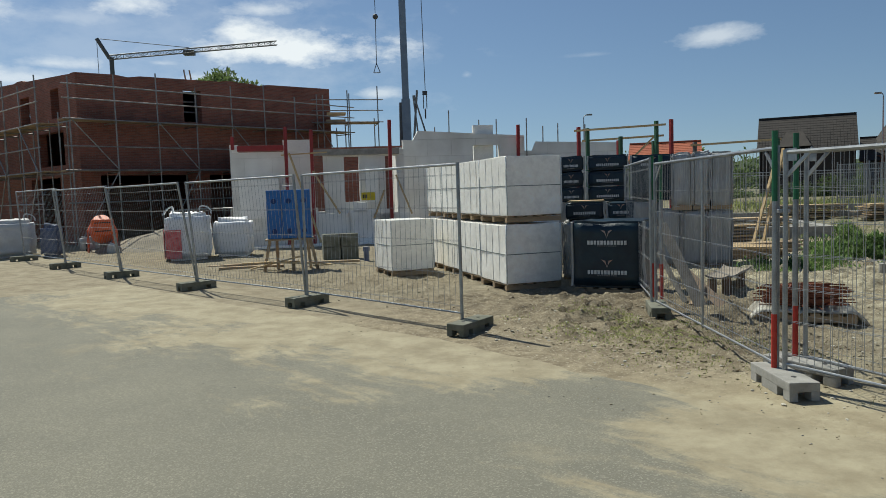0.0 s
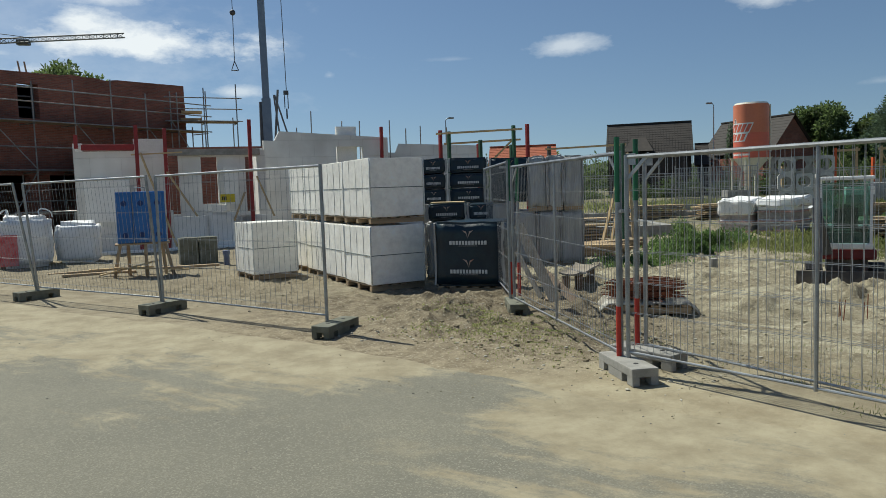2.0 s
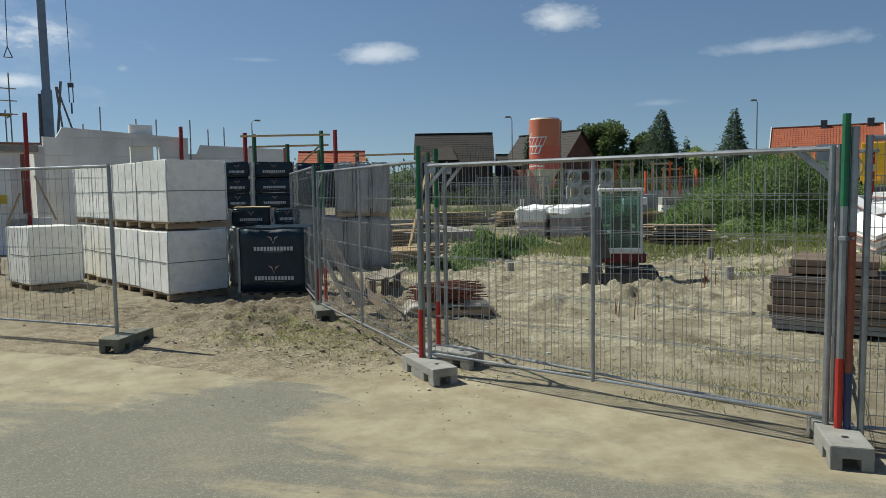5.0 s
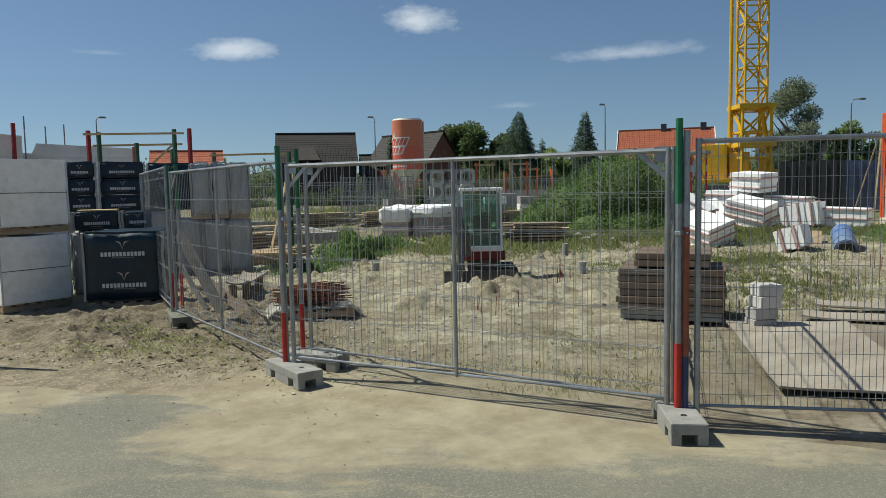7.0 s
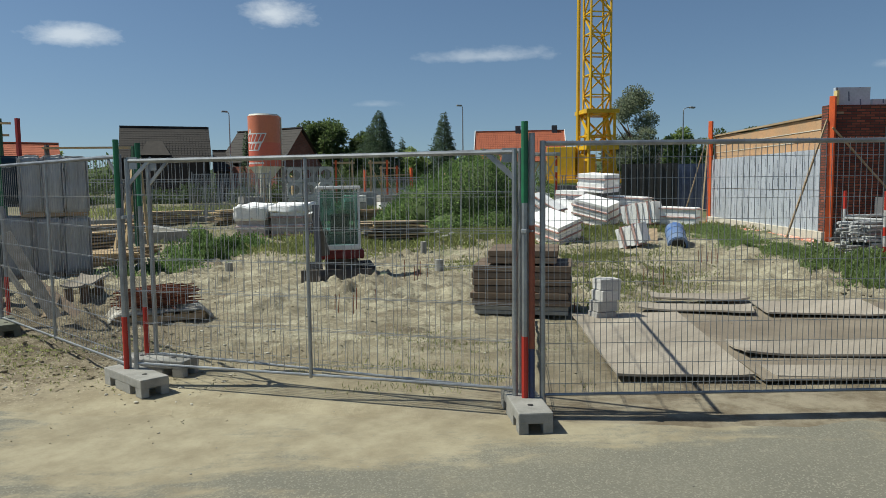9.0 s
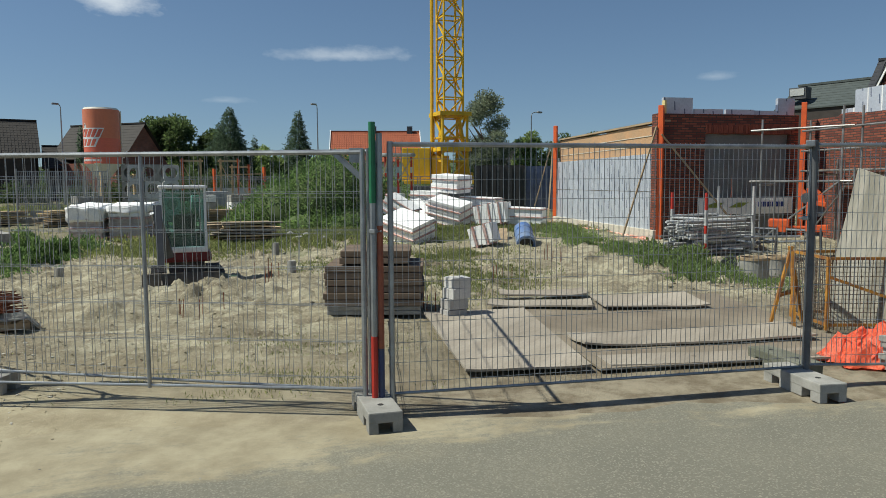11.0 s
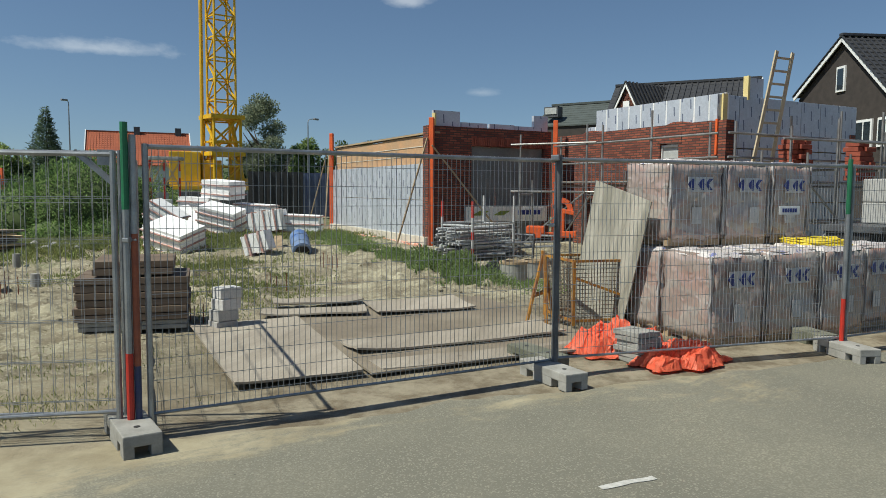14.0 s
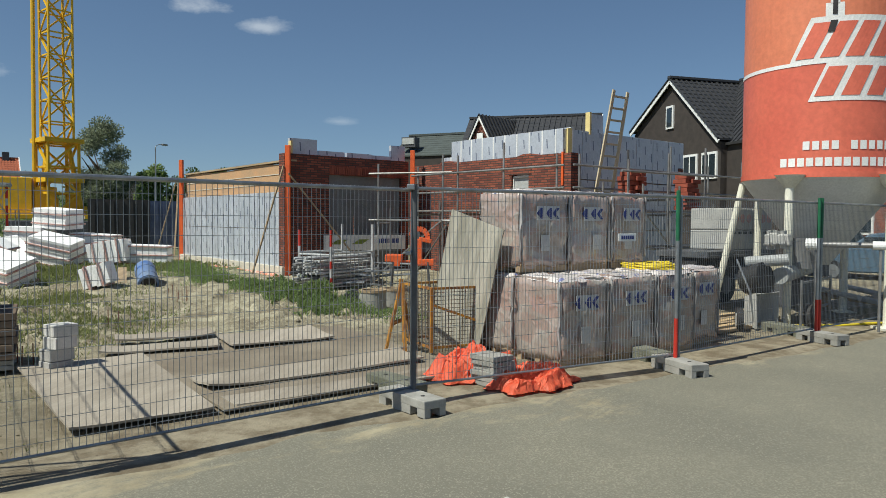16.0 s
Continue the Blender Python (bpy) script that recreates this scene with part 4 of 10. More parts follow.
# stock of brick pallets behind: grey lower tier, dark packs above
for (a, b) in (((2.10, 13.2), (3.0, 12.95)), ((2.45, 15.6), (3.4, 15.35)), ((3.42, 15.35), (4.45, 15.08))):
    clear_stack(on_line(a, b, 0.5, 0.0), dist(a, b) - 0.04, 0.95, 1.10 if a[1] < 14 else 1.36, a[0], "pallet of grey bricks wrapped in clear foil")
for col, (a, b) in enumerate((((2.42, 15.5), (2.98, 15.42)), ((3.02, 15.4), (3.84, 15.2)), ((3.88, 15.2), (4.74, 14.96)))):
    for lev in range(3 if col < 2 else 1):
        h = 0.31 if col < 2 else 0.93
        black_pack(on_line(a, b, 0.45, 1.38 + lev * 0.325), dist(a, b) - 0.02, 0.9, h, (h - 0.15,), "dark printed foil pack stacked on grey brick pallets", lev + col * 4.0, False)
for lev, xs in ((0, (4.29, 4.76, 5.22, 5.68)), (1, (4.57, 4.96, 5.28, 5.68))):
    for k in range(3):
        a, b = (xs[k], 16.14 - 0.305 * xs[k]), (xs[k + 1], 16.14 - 0.305 * xs[k + 1])
        clear_stack(on_line(a, b, 0.55 - 0.05 * lev, lev * 1.17), dist(a, b) - 0.015, 1.05, 1.16 if lev == 0 else 1.13 + 0.02 * (k % 2), 7.0 + k + lev * 5, "narrow grey brick pallet in clear foil, stacked two high")

# ---- wrapped brick pallets by the road, two tiers ----
P0v, Pu, Pv = Vector((8.33, -1.11, 0)), Vector((0.615, -0.788, 0)), Vector((0.788, 0.615, 0))
pdeg = math.degrees(math.atan2(Pu.y, Pu.x))
widths = [0.80, 0.86, 0.80, 0.76]
s = 0.0
for k, w in enumerate(widths):
    for r in range(2):
        c = P0v + Pu * (s + w / 2) + Pv * (0.42 + 0.83 * r) + Pv * (0.16 if k == 3 and r == 0 else 0.0)
        clear_stack(pose(c.x, c.y, 0, 0, 0, pdeg + (-1.5, 1.0, 0.5, 3.0)[k]), w - 0.02, 0.80, 1.03 + 0.01 * k, 20.0 + k * 3 + r, "pallet of red-grey bricks in crumpled clear foil with blue logo", r == 0, True)
    s += w + 0.02
s = 0.0
for k, w in enumerate((0.86, 0.74, 0.72)):
    c = P0v + Pu * (0.06 + s + w / 2) + Pv * 1.22
    clear_stack(pose(c.x, c.y, 1.06, 0, 0, pdeg + (1.0, -1.0, 2.0)[k]), w - 0.02, 0.82, 1.02, 50.0 + k * 3, "upper pallet of bricks in crumpled clear foil with blue logo", True, True)
    s += w + 0.02

# small white maker's plate tied to the mesh
fs = thing("fence_plate", "small white plate with blue marks tied to mesh fence", "plate", along((6.63, 0.48), (8.46, -2.40), 0.0) @ pose(2.655, -0.02, 1.53))
bm = B()
box(bm, (0, 0, 0), (0.26, 0.006, 0.085), bevel=0.002)
part("panel", bm, M_WHITE, fs)
o = part("blue_bars", bars(0.19, 0.04, 6, 0.004), M_PRINTB, fs)
o.matrix_basis = pose(0, -0.005, 0)

# yellow hose coiled on the lower pallets
cu = bpy.data.curves.new("hose", "CURVE")
cu.dimensions, cu.bevel_depth, cu.bevel_resolution, cu.resolution_u = "3D", 0.011, 1, 2
sp_ = cu.splines.new("POLY")
hc = P0v + Pu * 2.25 + Pv * 0.62
pts = []
for k in range(420):
    a = k * 2 * math.pi / 42
    r = 0.40 + 0.16 * noise.noise(Vector((k * 0.13, 0, 0))) - 0.012 * (k // 42)
    pts.append((hc.x + r * 1.15 * math.cos(a), hc.y + r * math.sin(a), 1.075 + 0.007 * (k // 42) + 0.02 * noise.noise(Vector((k * 0.3, 5, 0)))))
sp_.points.add(len(pts) - 1)
for q, co in zip(sp_.points, pts):
    q.co = (*co, 1)
M_HOSE = mat("yellow_hose", (0.72, 0.56, 0.03), (0.58, 0.45, 0.03), 6, 50, 0.45, 0.05)
cu.materials.append(M_HOSE)
tagged(new("hose_coil", cu), "coiled yellow hose lying on wrapped brick pallets", "hose")

# orange tarpaulin heap with a stack of grey slabs on it
M_TARP = mat("orange_tarpaulin", (1.0, 0.235, 0.125), (0.93, 0.19, 0.09), 5, 14, 0.45, 0.5, dist=0.03)


def tarp(cx, cy, rx, ry, h, seed, deg):
    bm = B()
    n = 42
    rows = []
    for j in range(n):
        row = []
        for i in range(n):
            u, v = 2 * i / (n - 1) - 1, 2 * j / (n - 1) - 1
            rr = math.sqrt(u * u + v * v)
            edge_w = 0.82 + 0.35 * noise.noise(Vector((math.atan2(v, u) * 1.7, seed, 0)))
            p = Vector((u * 2.2 + seed, v * 2.2, seed))
            ridge = 1 - abs(noise.noise(p * 0.75)) * 2.0
            ridge2 = 1 - abs(noise.noise(p * 1.9 + Vector((4, 4, 4)))) * 2.0
            fall = max(0.0, 1 - (rr / max(0.3, edge_w)) ** 3)
            z = 0.012 + h * fall * (0.35 + 0.45 * ridge + 0.25 * ridge2)
            k = min(1.0, edge_w / max(rr, 1e-3))
            row.append(bm.verts.new((u * rx * k + 0.04 * noise.noise(p * 4), v * ry * k + 0.04 * noise.noise(p * 4 + Vector((7, 0, 0))), max(0.008, z))))
        rows.append(row)
    for j in range(n - 1):
        for i in range(n - 1):
            bm.faces.new((rows[j][i], rows[j][i + 1], rows[j + 1][i + 1], rows[j + 1][i]))
    bmesh.ops.solidify(bm, geom=list(bm.faces), thickness=0.004)
    return solo("tarpaulin", bm, M_TARP, "crumpled bright orange plastic tarpaulin on the ground", "tarpaulin", pose(cx, cy, 0.006, 0, 0, deg))


tarp(8.02, -0.12, 0.76, 0.50, 0.36, 2.0, -40)
tarp(7.50, -0.74, 0.60, 0.36, 0.25, 8.0, -48)
for k in range(6):
    bm = B()
    box(bm, (0, 0, 0.026), (0.36, 0.28, 0.050), bevel=0.006)
    wiggle(bm, 0.006, 9, k)
    solo("paving_slab", bm, M_CONC, "grey concrete slab in a small stack on orange tarpaulin", "slab", pose(7.50 + 0.01 * (k % 2), -0.33 + 0.015 * (k % 3), 0.008 + k * 0.053, 0, 0, 40 + 4 * (k % 3)), group="stacked slabs")


# ---- boards laid over the earth ----
def sheet(pts, t, material, label, z=0.02, curl=0.0, seed=0.0, name="plywood_sheet"):
    """A sheet with four plan corners, slightly warped."""
    bm = B()
    a, b, c, d = [Vector((*p, 0)) for p in pts]
    n = 12
    g = []
    for j in range(n + 1):
        row = []
        for i in range(n + 1):
            u, v = i / n, j / n
            p = (a * (1 - u) + b * u) * (1 - v) + (d * (1 - u) + c * u) * v
            w = curl * ((2 * u - 1) ** 4 + 0.7 * (2 * v - 1) ** 4) * (0.6 + 0.6 * noise.noise(Vector((u * 2 + seed, v * 2, seed))))
            row.append(bm.verts.new((p.x, p.y, z + w + 0.008 * noise.noise(p * 2.0))))
        g.append(row)
    for j in range(n):
        for i in range(n):
            bm.faces.new((g[j][i], g[j][i + 1], g[j + 1][i + 1], g[j + 1][i]))
    bmesh.ops.recalc_face_normals(bm, faces=bm.faces)
    bmesh.ops.solidify(bm, geom=list(bm.faces), thickness=-t)
    return solo(name, bm, material, label, "board", group="boards on the ground")


GZ = 0.045
sheet([(6.15, 2.02), (8.05, -0.1), (11.2, 2.0), (8.7, 4.1)], 0.02, M_PLYD, "large brown film-faced sheet lying on the earth", GZ - 0.01, 0.0, 4.0)
sheet([(5.42, 2.98), (6.14, 2.10), (8.50, 3.86), (7.62, 4.84)], 0.02, M_PLY, "pale dusty plywood sheet lying on the earth", GZ + 0.012, 0.012, 1.0)
sheet([(6.78, 2.40), (8.36, 0.46), (9.02, 0.84), (7.16, 2.74)], 0.02, M_PLY, "pale plywood sheet with curled edges", GZ + 0.03, 0.05, 2.0)
sheet([(6.28, 1.96), (8.0, -0.16), (8.32, 0.10), (6.55, 2.20)], 0.02, M_PLY, "narrow pale plywood strip beside the road edge", GZ + 0.01, 0.015, 7.0)
sheet([(8.96, 2.92), (9.80, 1.80), (10.74, 2.36), (9.76, 3.42)], 0.02, M_PLY, "pale plywood sheet lying on a brown sheet", GZ + 0.05, 0.03, 3.0)
sheet([(8.36, 4.32), (8.95, 3.08), (9.45, 3.30), (8.74, 4.48)], 0.02, M_PLY, "pale plywood strip lying loose", GZ + 0.05, 0.03, 5.0)
sheet([(9.1, 4.50), (9.85, 3.46), (10.3, 3.72), (9.5, 4.72)], 0.02, M_PLY, "pale plywood strip lying across the earth", GZ + 0.05, 0.05, 6.0)

M_PLANK = mat("dark_plank", (0.125, 0.090, 0.062), (0.19, 0.14, 0.10), 3, 40, 0.8, 0.2, stretch=(0.3, 3, 3))
M_PLYD2 = mat("dark_plank_worn", (0.155, 0.112, 0.078), (0.22, 0.165, 0.12), 3, 40, 0.8, 0.2, stretch=(0.3, 3, 3))
# stack of dark planks
st = thing("plank_stack", "stack of dark brown scaffold planks on concrete slabs", "plank stack", along((6.89, 5.83), (7.53, 4.81), ground_z(7.2, 5.3) + 0.05))
for k in range(8):
    z, w, o = 0.16 + k * 0.085, 1.22, 0.0
    if k >= 6:
        z, w, o = 0.16 + k * 0.085 + 0.02, 0.86, 0.02
    for j in range(2):
        bm = B()
        box(bm, (0.61 + o + 0.05 * noise.noise(Vector((k * 1.7, j * 3.1, 0))), 0.25 + j * 0.5 + 0.02 * noise.noise(Vector((k * 2.3, 5, 0))), z), (w, 0.47, 0.076), bevel=0.007)
        part("plank", bm, M_PLANK if k % 2 else M_PLYD2, st)
for x in (0.3, 0.92):
    for k in range(2):
        bm = B()
        box(bm, (x, 0.45, 0.03 + 0.055 * k), (0.55, 0.8, 0.05), bevel=0.008)
        part("concrete_slab", bm, M_CONC, st)
# pile of pale sand-lime blocks
M_BLOCKG = mat("greyed_sand_lime_block", (0.62, 0.61, 0.58), (0.48, 0.47, 0.44), 3, 50, 0.9, 0.25)
# darker grey for the two lower blocks of the stack
M_BLOCKD = mat("dark_sand_lime_block", (0.40, 0.39, 0.37), (0.30, 0.29, 0.27), 3, 50, 0.9, 0.25)
for k in range(4):
    bm = B()
    box(bm, (0, 0, 0.066), (0.27, 0.22, 0.128), bevel=0.008)
    wiggle(bm, 0.006, 8, k)
    solo("building_block", bm, M_BLOCKG if k > 1 else M_BLOCKD, "pale grey sand-lime block in a short stack", "block", pose(7.74 + 0.015 * (k % 2) - (0.03 if k < 2 else 0.0), 4.42 + (0.03 if k < 2 else 0.0), ground_z(8, 4.5) + 0.01 + k * 0.132, 0, 0, -32 + 5 * (k % 3)), group="stacked blocks")


# starter bars standing out of the ground
def starter_bars(cx, cy, n, seed, h=0.4):
    rng = random.Random(seed)
    t = thing("starter_bars", "short rusty steel bars standing upright in the earth", "steel bars", pose(cx, cy, ground_full(cx, cy)))
    for k in range(n):
        bm = B()
        x, y = rng.uniform(-0.3, 0.3), rng.uniform(-0.25, 0.25)
        rod(bm, (x, y, -0.05), (x + rng.uniform(-0.03, 0.03), y, h * rng.uniform(0.6, 1.1)), 0.006, 6)
        part("bar", bm, M_RUST, t)
    return t


M_RUST = mat("rusty_steel", (0.26, 0.085, 0.04), (0.13, 0.055, 0.035), 6, 60, 0.85, 0.2)
for k, (x, y, n) in enumerate(((7.95, 5.05, 8), (6.4, 7.5, 6), (8.1, 8.0, 7), (11.5, 8.4, 6), (9.4, 6.6, 5), (14.5, 6.0, 7), (10.9, 5.3, 4))):
    starter_bars(x, y, n, k, 0.30)


# pipe stubs and markers in the earth
for x, y, h in ((12.6, 12.2, 0.3), (7.6, 12.7, 0.2), (9.6, 8.9, 0.22)):
    bm = B()
    rod(bm, (0, 0, -0.05), (0, 0, h), 0.075, 14)
    solo("pipe_stub", bm, M_CONC, "grey plastic pipe stub standing out of the earth", "pipe", pose(x, y, ground_full(x, y)), group="pipe stubs", smooth=False)


# ---- mini digger ----
def digger(m):
    g = thing("mini_excavator", "small excavator with dark cab and red body parked on the earth", "excavator", m)
    for sy in (-0.48, 0.48):
        bm = B()
        prof = []
        for k in range(20):
            a = 2 * math.pi * k / 20
            prof.append((math.copysign(0.48, math.cos(a)) + 0.17 * math.cos(a), 0.17 + 0.17 * math.sin(a)))
        lo = [bm.verts.new((x, sy - 0.125, z)) for x, z in prof]
        hi = [bm.verts.new((x, sy + 0.125, z)) for x, z in prof]
        bm.faces.new(lo)
        bm.faces.new(hi[::-1])
        for k in range(20):
            j = (k + 1) % 20
            bm.faces.new((lo[k], hi[k], hi[j], lo[j]))
        bmesh.ops.recalc_face_normals(bm, faces=bm.faces)
        tr = part("track", bm, M_TRACK, g)
        for k in range(14):
            bm = B()
            box(bm, (-0.58 + k * 0.089, sy, 0.345), (0.035, 0.25, 0.02))
            part("track_pad", bm, M_DARK, tr)
        for x in (-0.52, 0.52):
            bm = B()
            bmesh.ops.create_cone(bm, cap_ends=True, segments=16, radius1=0.13, radius2=0.13, depth=0.27, matrix=pose(x, sy, 0.20, 90))
            part("roller", bm, M_MUDDY, tr)
    bm = B()
    box(bm, (0, 0, 0.38), (0.6, 0.6, 0.24), bevel=0.02)
    part("undercarriage", bm, M_MUDDY, g)
    bm = B()
    box(bm, (-0.10, -0.02, 0.58), (1.15, 0.86, 0.17), bevel=0.04)
    part("red_body", bm, M_REDD, g)
    bm = B()
    box(bm, (-0.62, 0, 0.80), (0.42, 0.84, 0.40), bevel=0.08)
    part("engine_hood", bm, M_WHITEG, g)
    # cab frame and glass
    for x in (-0.36, 0.50):
        for y in (-0.40, 0.32):
            bm = B()
            beam(bm, (x, y, 0.68), (x - 0.03, y, 1.78), 0.04, 0.04)
            part("cab_pillar", bm, M_WHITE, g)
        bm = B()
        box(bm, (x, -0.04, 0.72), (0.06, 0.78, 0.10), bevel=0.02)
        part("cab_sill", bm, M_WHITE, g)
    bm = B()
    box(bm, (0.06, -0.04, 1.81), (0.96, 0.80, 0.06), bevel=0.025)
    part("cab_roof", bm, M_WHITE, g)
    for args in (((0.50, -0.04, 1.25), (0.012, 0.66, 1.0)), ((-0.38, -0.04, 1.25), (0.012, 0.66, 0.96)), ((0.06, -0.41, 1.25), (0.80, 0.012, 0.96)), ((0.06, 0.33, 1.25), (0.80, 0.012, 0.96))):
        bm = B()
        box(bm, *args)
        part("window_pane", bm, M_CABGLASS, g)
    bm = B()
    box(bm, (0.0, 0.0, 0.88), (0.42, 0.42, 0.16), bevel=0.04)
    box(bm, (-0.20, 0.0, 1.10), (0.10, 0.36, 0.42), bevel=0.04)
    part("seat", bm, M_DARK, g)
    for y in (-0.30, 0.24):
        bm = B()
        box(bm, (0.12, y, 0.90), (0.36, 0.12, 0.24), bevel=0.03)
        rod(bm, (0.26, y, 1.0), (0.30, y, 1.22), 0.014, 6)
        part("console", bm, M_DARK, g)
    bm = B()
    box(bm, (0.46, -0.04, 0.84), (0.03, 0.66, 0.20), bevel=0.01)
    part("front_panel", bm, M_CABD, g)
    # folded arm and bucket
    bm = B()
    beam(bm, (0.62, -0.30, 0.62), (0.98, -0.46, 1.25), 0.11, 0.15, (0, 1, 0))
    beam(bm, (0.98, -0.46, 1.22), (0.90, -0.46, 1.50), 0.10, 0.13, (0, 1, 0))
    part("boom", bm, M_CABD, g)
    bm = B()
    beam(bm, (0.95, -0.46, 1.45), (1.22, -0.44, 0.52), 0.09, 0.11, (0, 1, 0))
    part("dipper_arm", bm, M_CABD, g)
    bm = B()
    rod(bm, (0.72, -0.40, 0.95), (1.0, -0.55, 1.38), 0.035, 10)
    part("hydraulic_cylinder", bm, M_GALV, g)
    bm = B()
    for k in range(7):
        a = radians(200 + k * 26)
        a2 = radians(200 + (k + 1) * 26)
        beam(bm, (1.20 + 0.24 * math.cos(a), -0.44, 0.34 + 0.24 * math.sin(a)), (1.20 + 0.24 * math.cos(a2), -0.44, 0.34 + 0.24 * math.sin(a2)), 0.42, 0.02, (0, 1, 0))
    part("bucket", bm, M_MUDDY, g)
    bm = B()
    box(bm, (1.02, -0.12, 0.12), (0.05, 1.25, 0.22), pose(0, 0, 0, 0, -8, 0), bevel=0.01)
    beam(bm, (0.5, 0.3, 0.24), (1.0, 0.3, 0.16), 0.08, 0.08)
    part("dozer_blade", bm, M_MUDDY, g)
    return g


M_TRACK = mat("dusty_rubber_track", (0.16, 0.145, 0.12), (0.06, 0.056, 0.05), 5, 40, 0.9, 0.3)
M_MUDDY = mat("muddy_steel", (0.16, 0.14, 0.115), (0.07, 0.065, 0.06), 5, 40, 0.85, 0.3)
M_REDD = mat("dark_red_paint", (0.19, 0.022, 0.02), (0.12, 0.02, 0.02), 4, 40, 0.5, 0.05)
M_WHITEG = mat("light_grey_paint", (0.45, 0.46, 0.45), (0.36, 0.37, 0.36), 4, 40, 0.5, 0.05)
M_CABD = mat("dark_grey_paint", (0.10, 0.105, 0.11), (0.07, 0.07, 0.075), 4, 40, 0.5, 0.05)
M_CABGLASS = bpy.data.materials.new("cab_glass")
M_CABGLASS.use_nodes = True
cgn, cgl = M_CABGLASS.node_tree.nodes, M_CABGLASS.node_tree.links
cgt, cgg, cgm = cgn.new("ShaderNodeBsdfTransparent"), cgn.new("ShaderNodeBsdfGlossy"), cgn.new("ShaderNodeMixShader")
cgt.inputs["Color"].default_value, cgg.inputs["Color"].default_value, cgg.inputs["Roughness"].default_value = (0.66, 0.82, 0.79, 1), (0.75, 0.85, 0.84, 1), 0.04
cgm.inputs[0].default_value = 0.08
cgl.new(cgt.outputs[0], cgm.inputs[1])
cgl.new(cgg.outputs[0], cgm.inputs[2])
cgl.new(cgm.outputs[0], cgn["Material Output"].inputs["Surface"])
digger(pose(8.18, 9.95, ground_full(8.18, 9.95) - 0.02, 0, 0, -127) @ Matrix.Scale(0.93, 4))
# rusty bars on a pallet with pale sheeting
M_SHEETW = mat("dirty_white_sheeting", (0.74, 0.72, 0.65), (0.48, 0.45, 0.38), 4, 40, 0.7, 0.3)
bn = thing("mesh_bundle", "bundle of rusty reinforcement bars on a low wooden pallet", "steel bundle", on_line((3.66, 8.66), (4.57, 8.28), 0.40, ground_full(4.3, 8.8)))
pallet(bn, 1.05, 0.80)
rng = random.Random(5)
for q in range(3):
    bm = B()
    for k in range(75):
        a = Vector((rng.uniform(-0.22, 0.22), rng.uniform(-0.34, 0.34), 0.15 + 0.075 * q + rng.random() * 0.085))
        ang = rng.gauss(0, 0.16) if rng.random() < 0.8 else math.pi / 2 + rng.uniform(-0.3, 0.3)
        d = Vector((math.cos(ang), math.sin(ang), rng.uniform(-0.06, 0.06))) * (rng.uniform(0.22, 0.36) if abs(ang) < 0.8 else 0.18)
        beam(bm, a - d, a + d, 0.011, 0.011)
    part("bar_layer", bm, M_RUST, bn)["kind"] = "stuff"
# a dirty sheet under the bars, hanging over the pallet's ends
bm = B()
gx, gy = 26, 12
vs_ = []
for iy in range(gy + 1):
    for ix in range(gx + 1):
        x, y = -0.68 + 1.36 * ix / gx, -0.415 + 0.80 * iy / gy
        e = max(0.0, abs(x) - 0.50) + 0.9 * max(0.0, -0.38 - y)
        f_ = noise.noise(Vector((x * 5, y * 5, 2)))
        vs_.append(bm.verts.new((x * (1 - 0.25 * min(0.2, e)), y, 0.142 - 0.85 * e + 0.030 * f_ * (0.4 + 6 * e))))
for iy in range(gy):
    for ix in range(gx):
        k = iy * (gx + 1) + ix
        bm.faces.new((vs_[k], vs_[k + 1], vs_[k + gx + 2], vs_[k + gx + 1]))
bmesh.ops.solidify(bm, geom=list(bm.faces), thickness=0.006)
part("sheeting", bm, M_SHEETW, bn, "dirty white plastic sheeting", True)


def board(a, b, w, t, material, label, name="timber_board", group="loose boards"):
    bm = B()
    beam(bm, a, b, w, t)
    return solo(name, bm, material, label, "board", group=group)


gz = ground_z(3.6, 10.5)
M_GREYW = mat("grey_weathered_wood", (0.25, 0.235, 0.205), (0.17, 0.155, 0.13), 3, 40, 0.85, 0.2, stretch=(0.3, 3, 3))
def face_board(a, b, w, t, material, label):
    """Board leaning from a to b with its flat side to the road."""
    bm = B()
    beam(bm, a, b, t, w, Vector((0.30, 0.95, 0.0)).cross(Vector(b) - Vector(a)))
    bmesh.ops.bevel(bm, geom=list(bm.edges), offset=0.003, segments=1, affect="EDGES")
    return solo("timber_board", bm, material, label, "board", group="loose boards")


face_board((3.33, 9.62, gz + 0.05), (3.03, 10.35, 1.13), 0.15, 0.03, M_GREYW, "grey weathered board leaning steeply against the fence")
face_board((3.19, 9.85, gz + 0.10), (3.01, 10.42, 0.74), 0.07, 0.03, M_GREYW, "narrow grey board leaning against the fence")
face_board((3.52, 9.05, gz + 0.04), (3.42, 10.55, 0.44), 0.12, 0.03, M_PLANK, "dark board resting low on rubble")
sheet([(3.86, 10.95), (4.12, 10.75), (4.90, 11.80), (4.62, 12.2)], 0.025, M_PLY, "weathered sheet lying on a low timber trestle", 0.27, 0.06, 9.0)
sheet([(3.2, 9.75), (3.9, 9.6), (3.95, 9.85), (3.25, 10.0)], 0.025, M_WOOD, "short weathered board lying on the earth", 0.10, 0.0, 3.0, "timber_board")
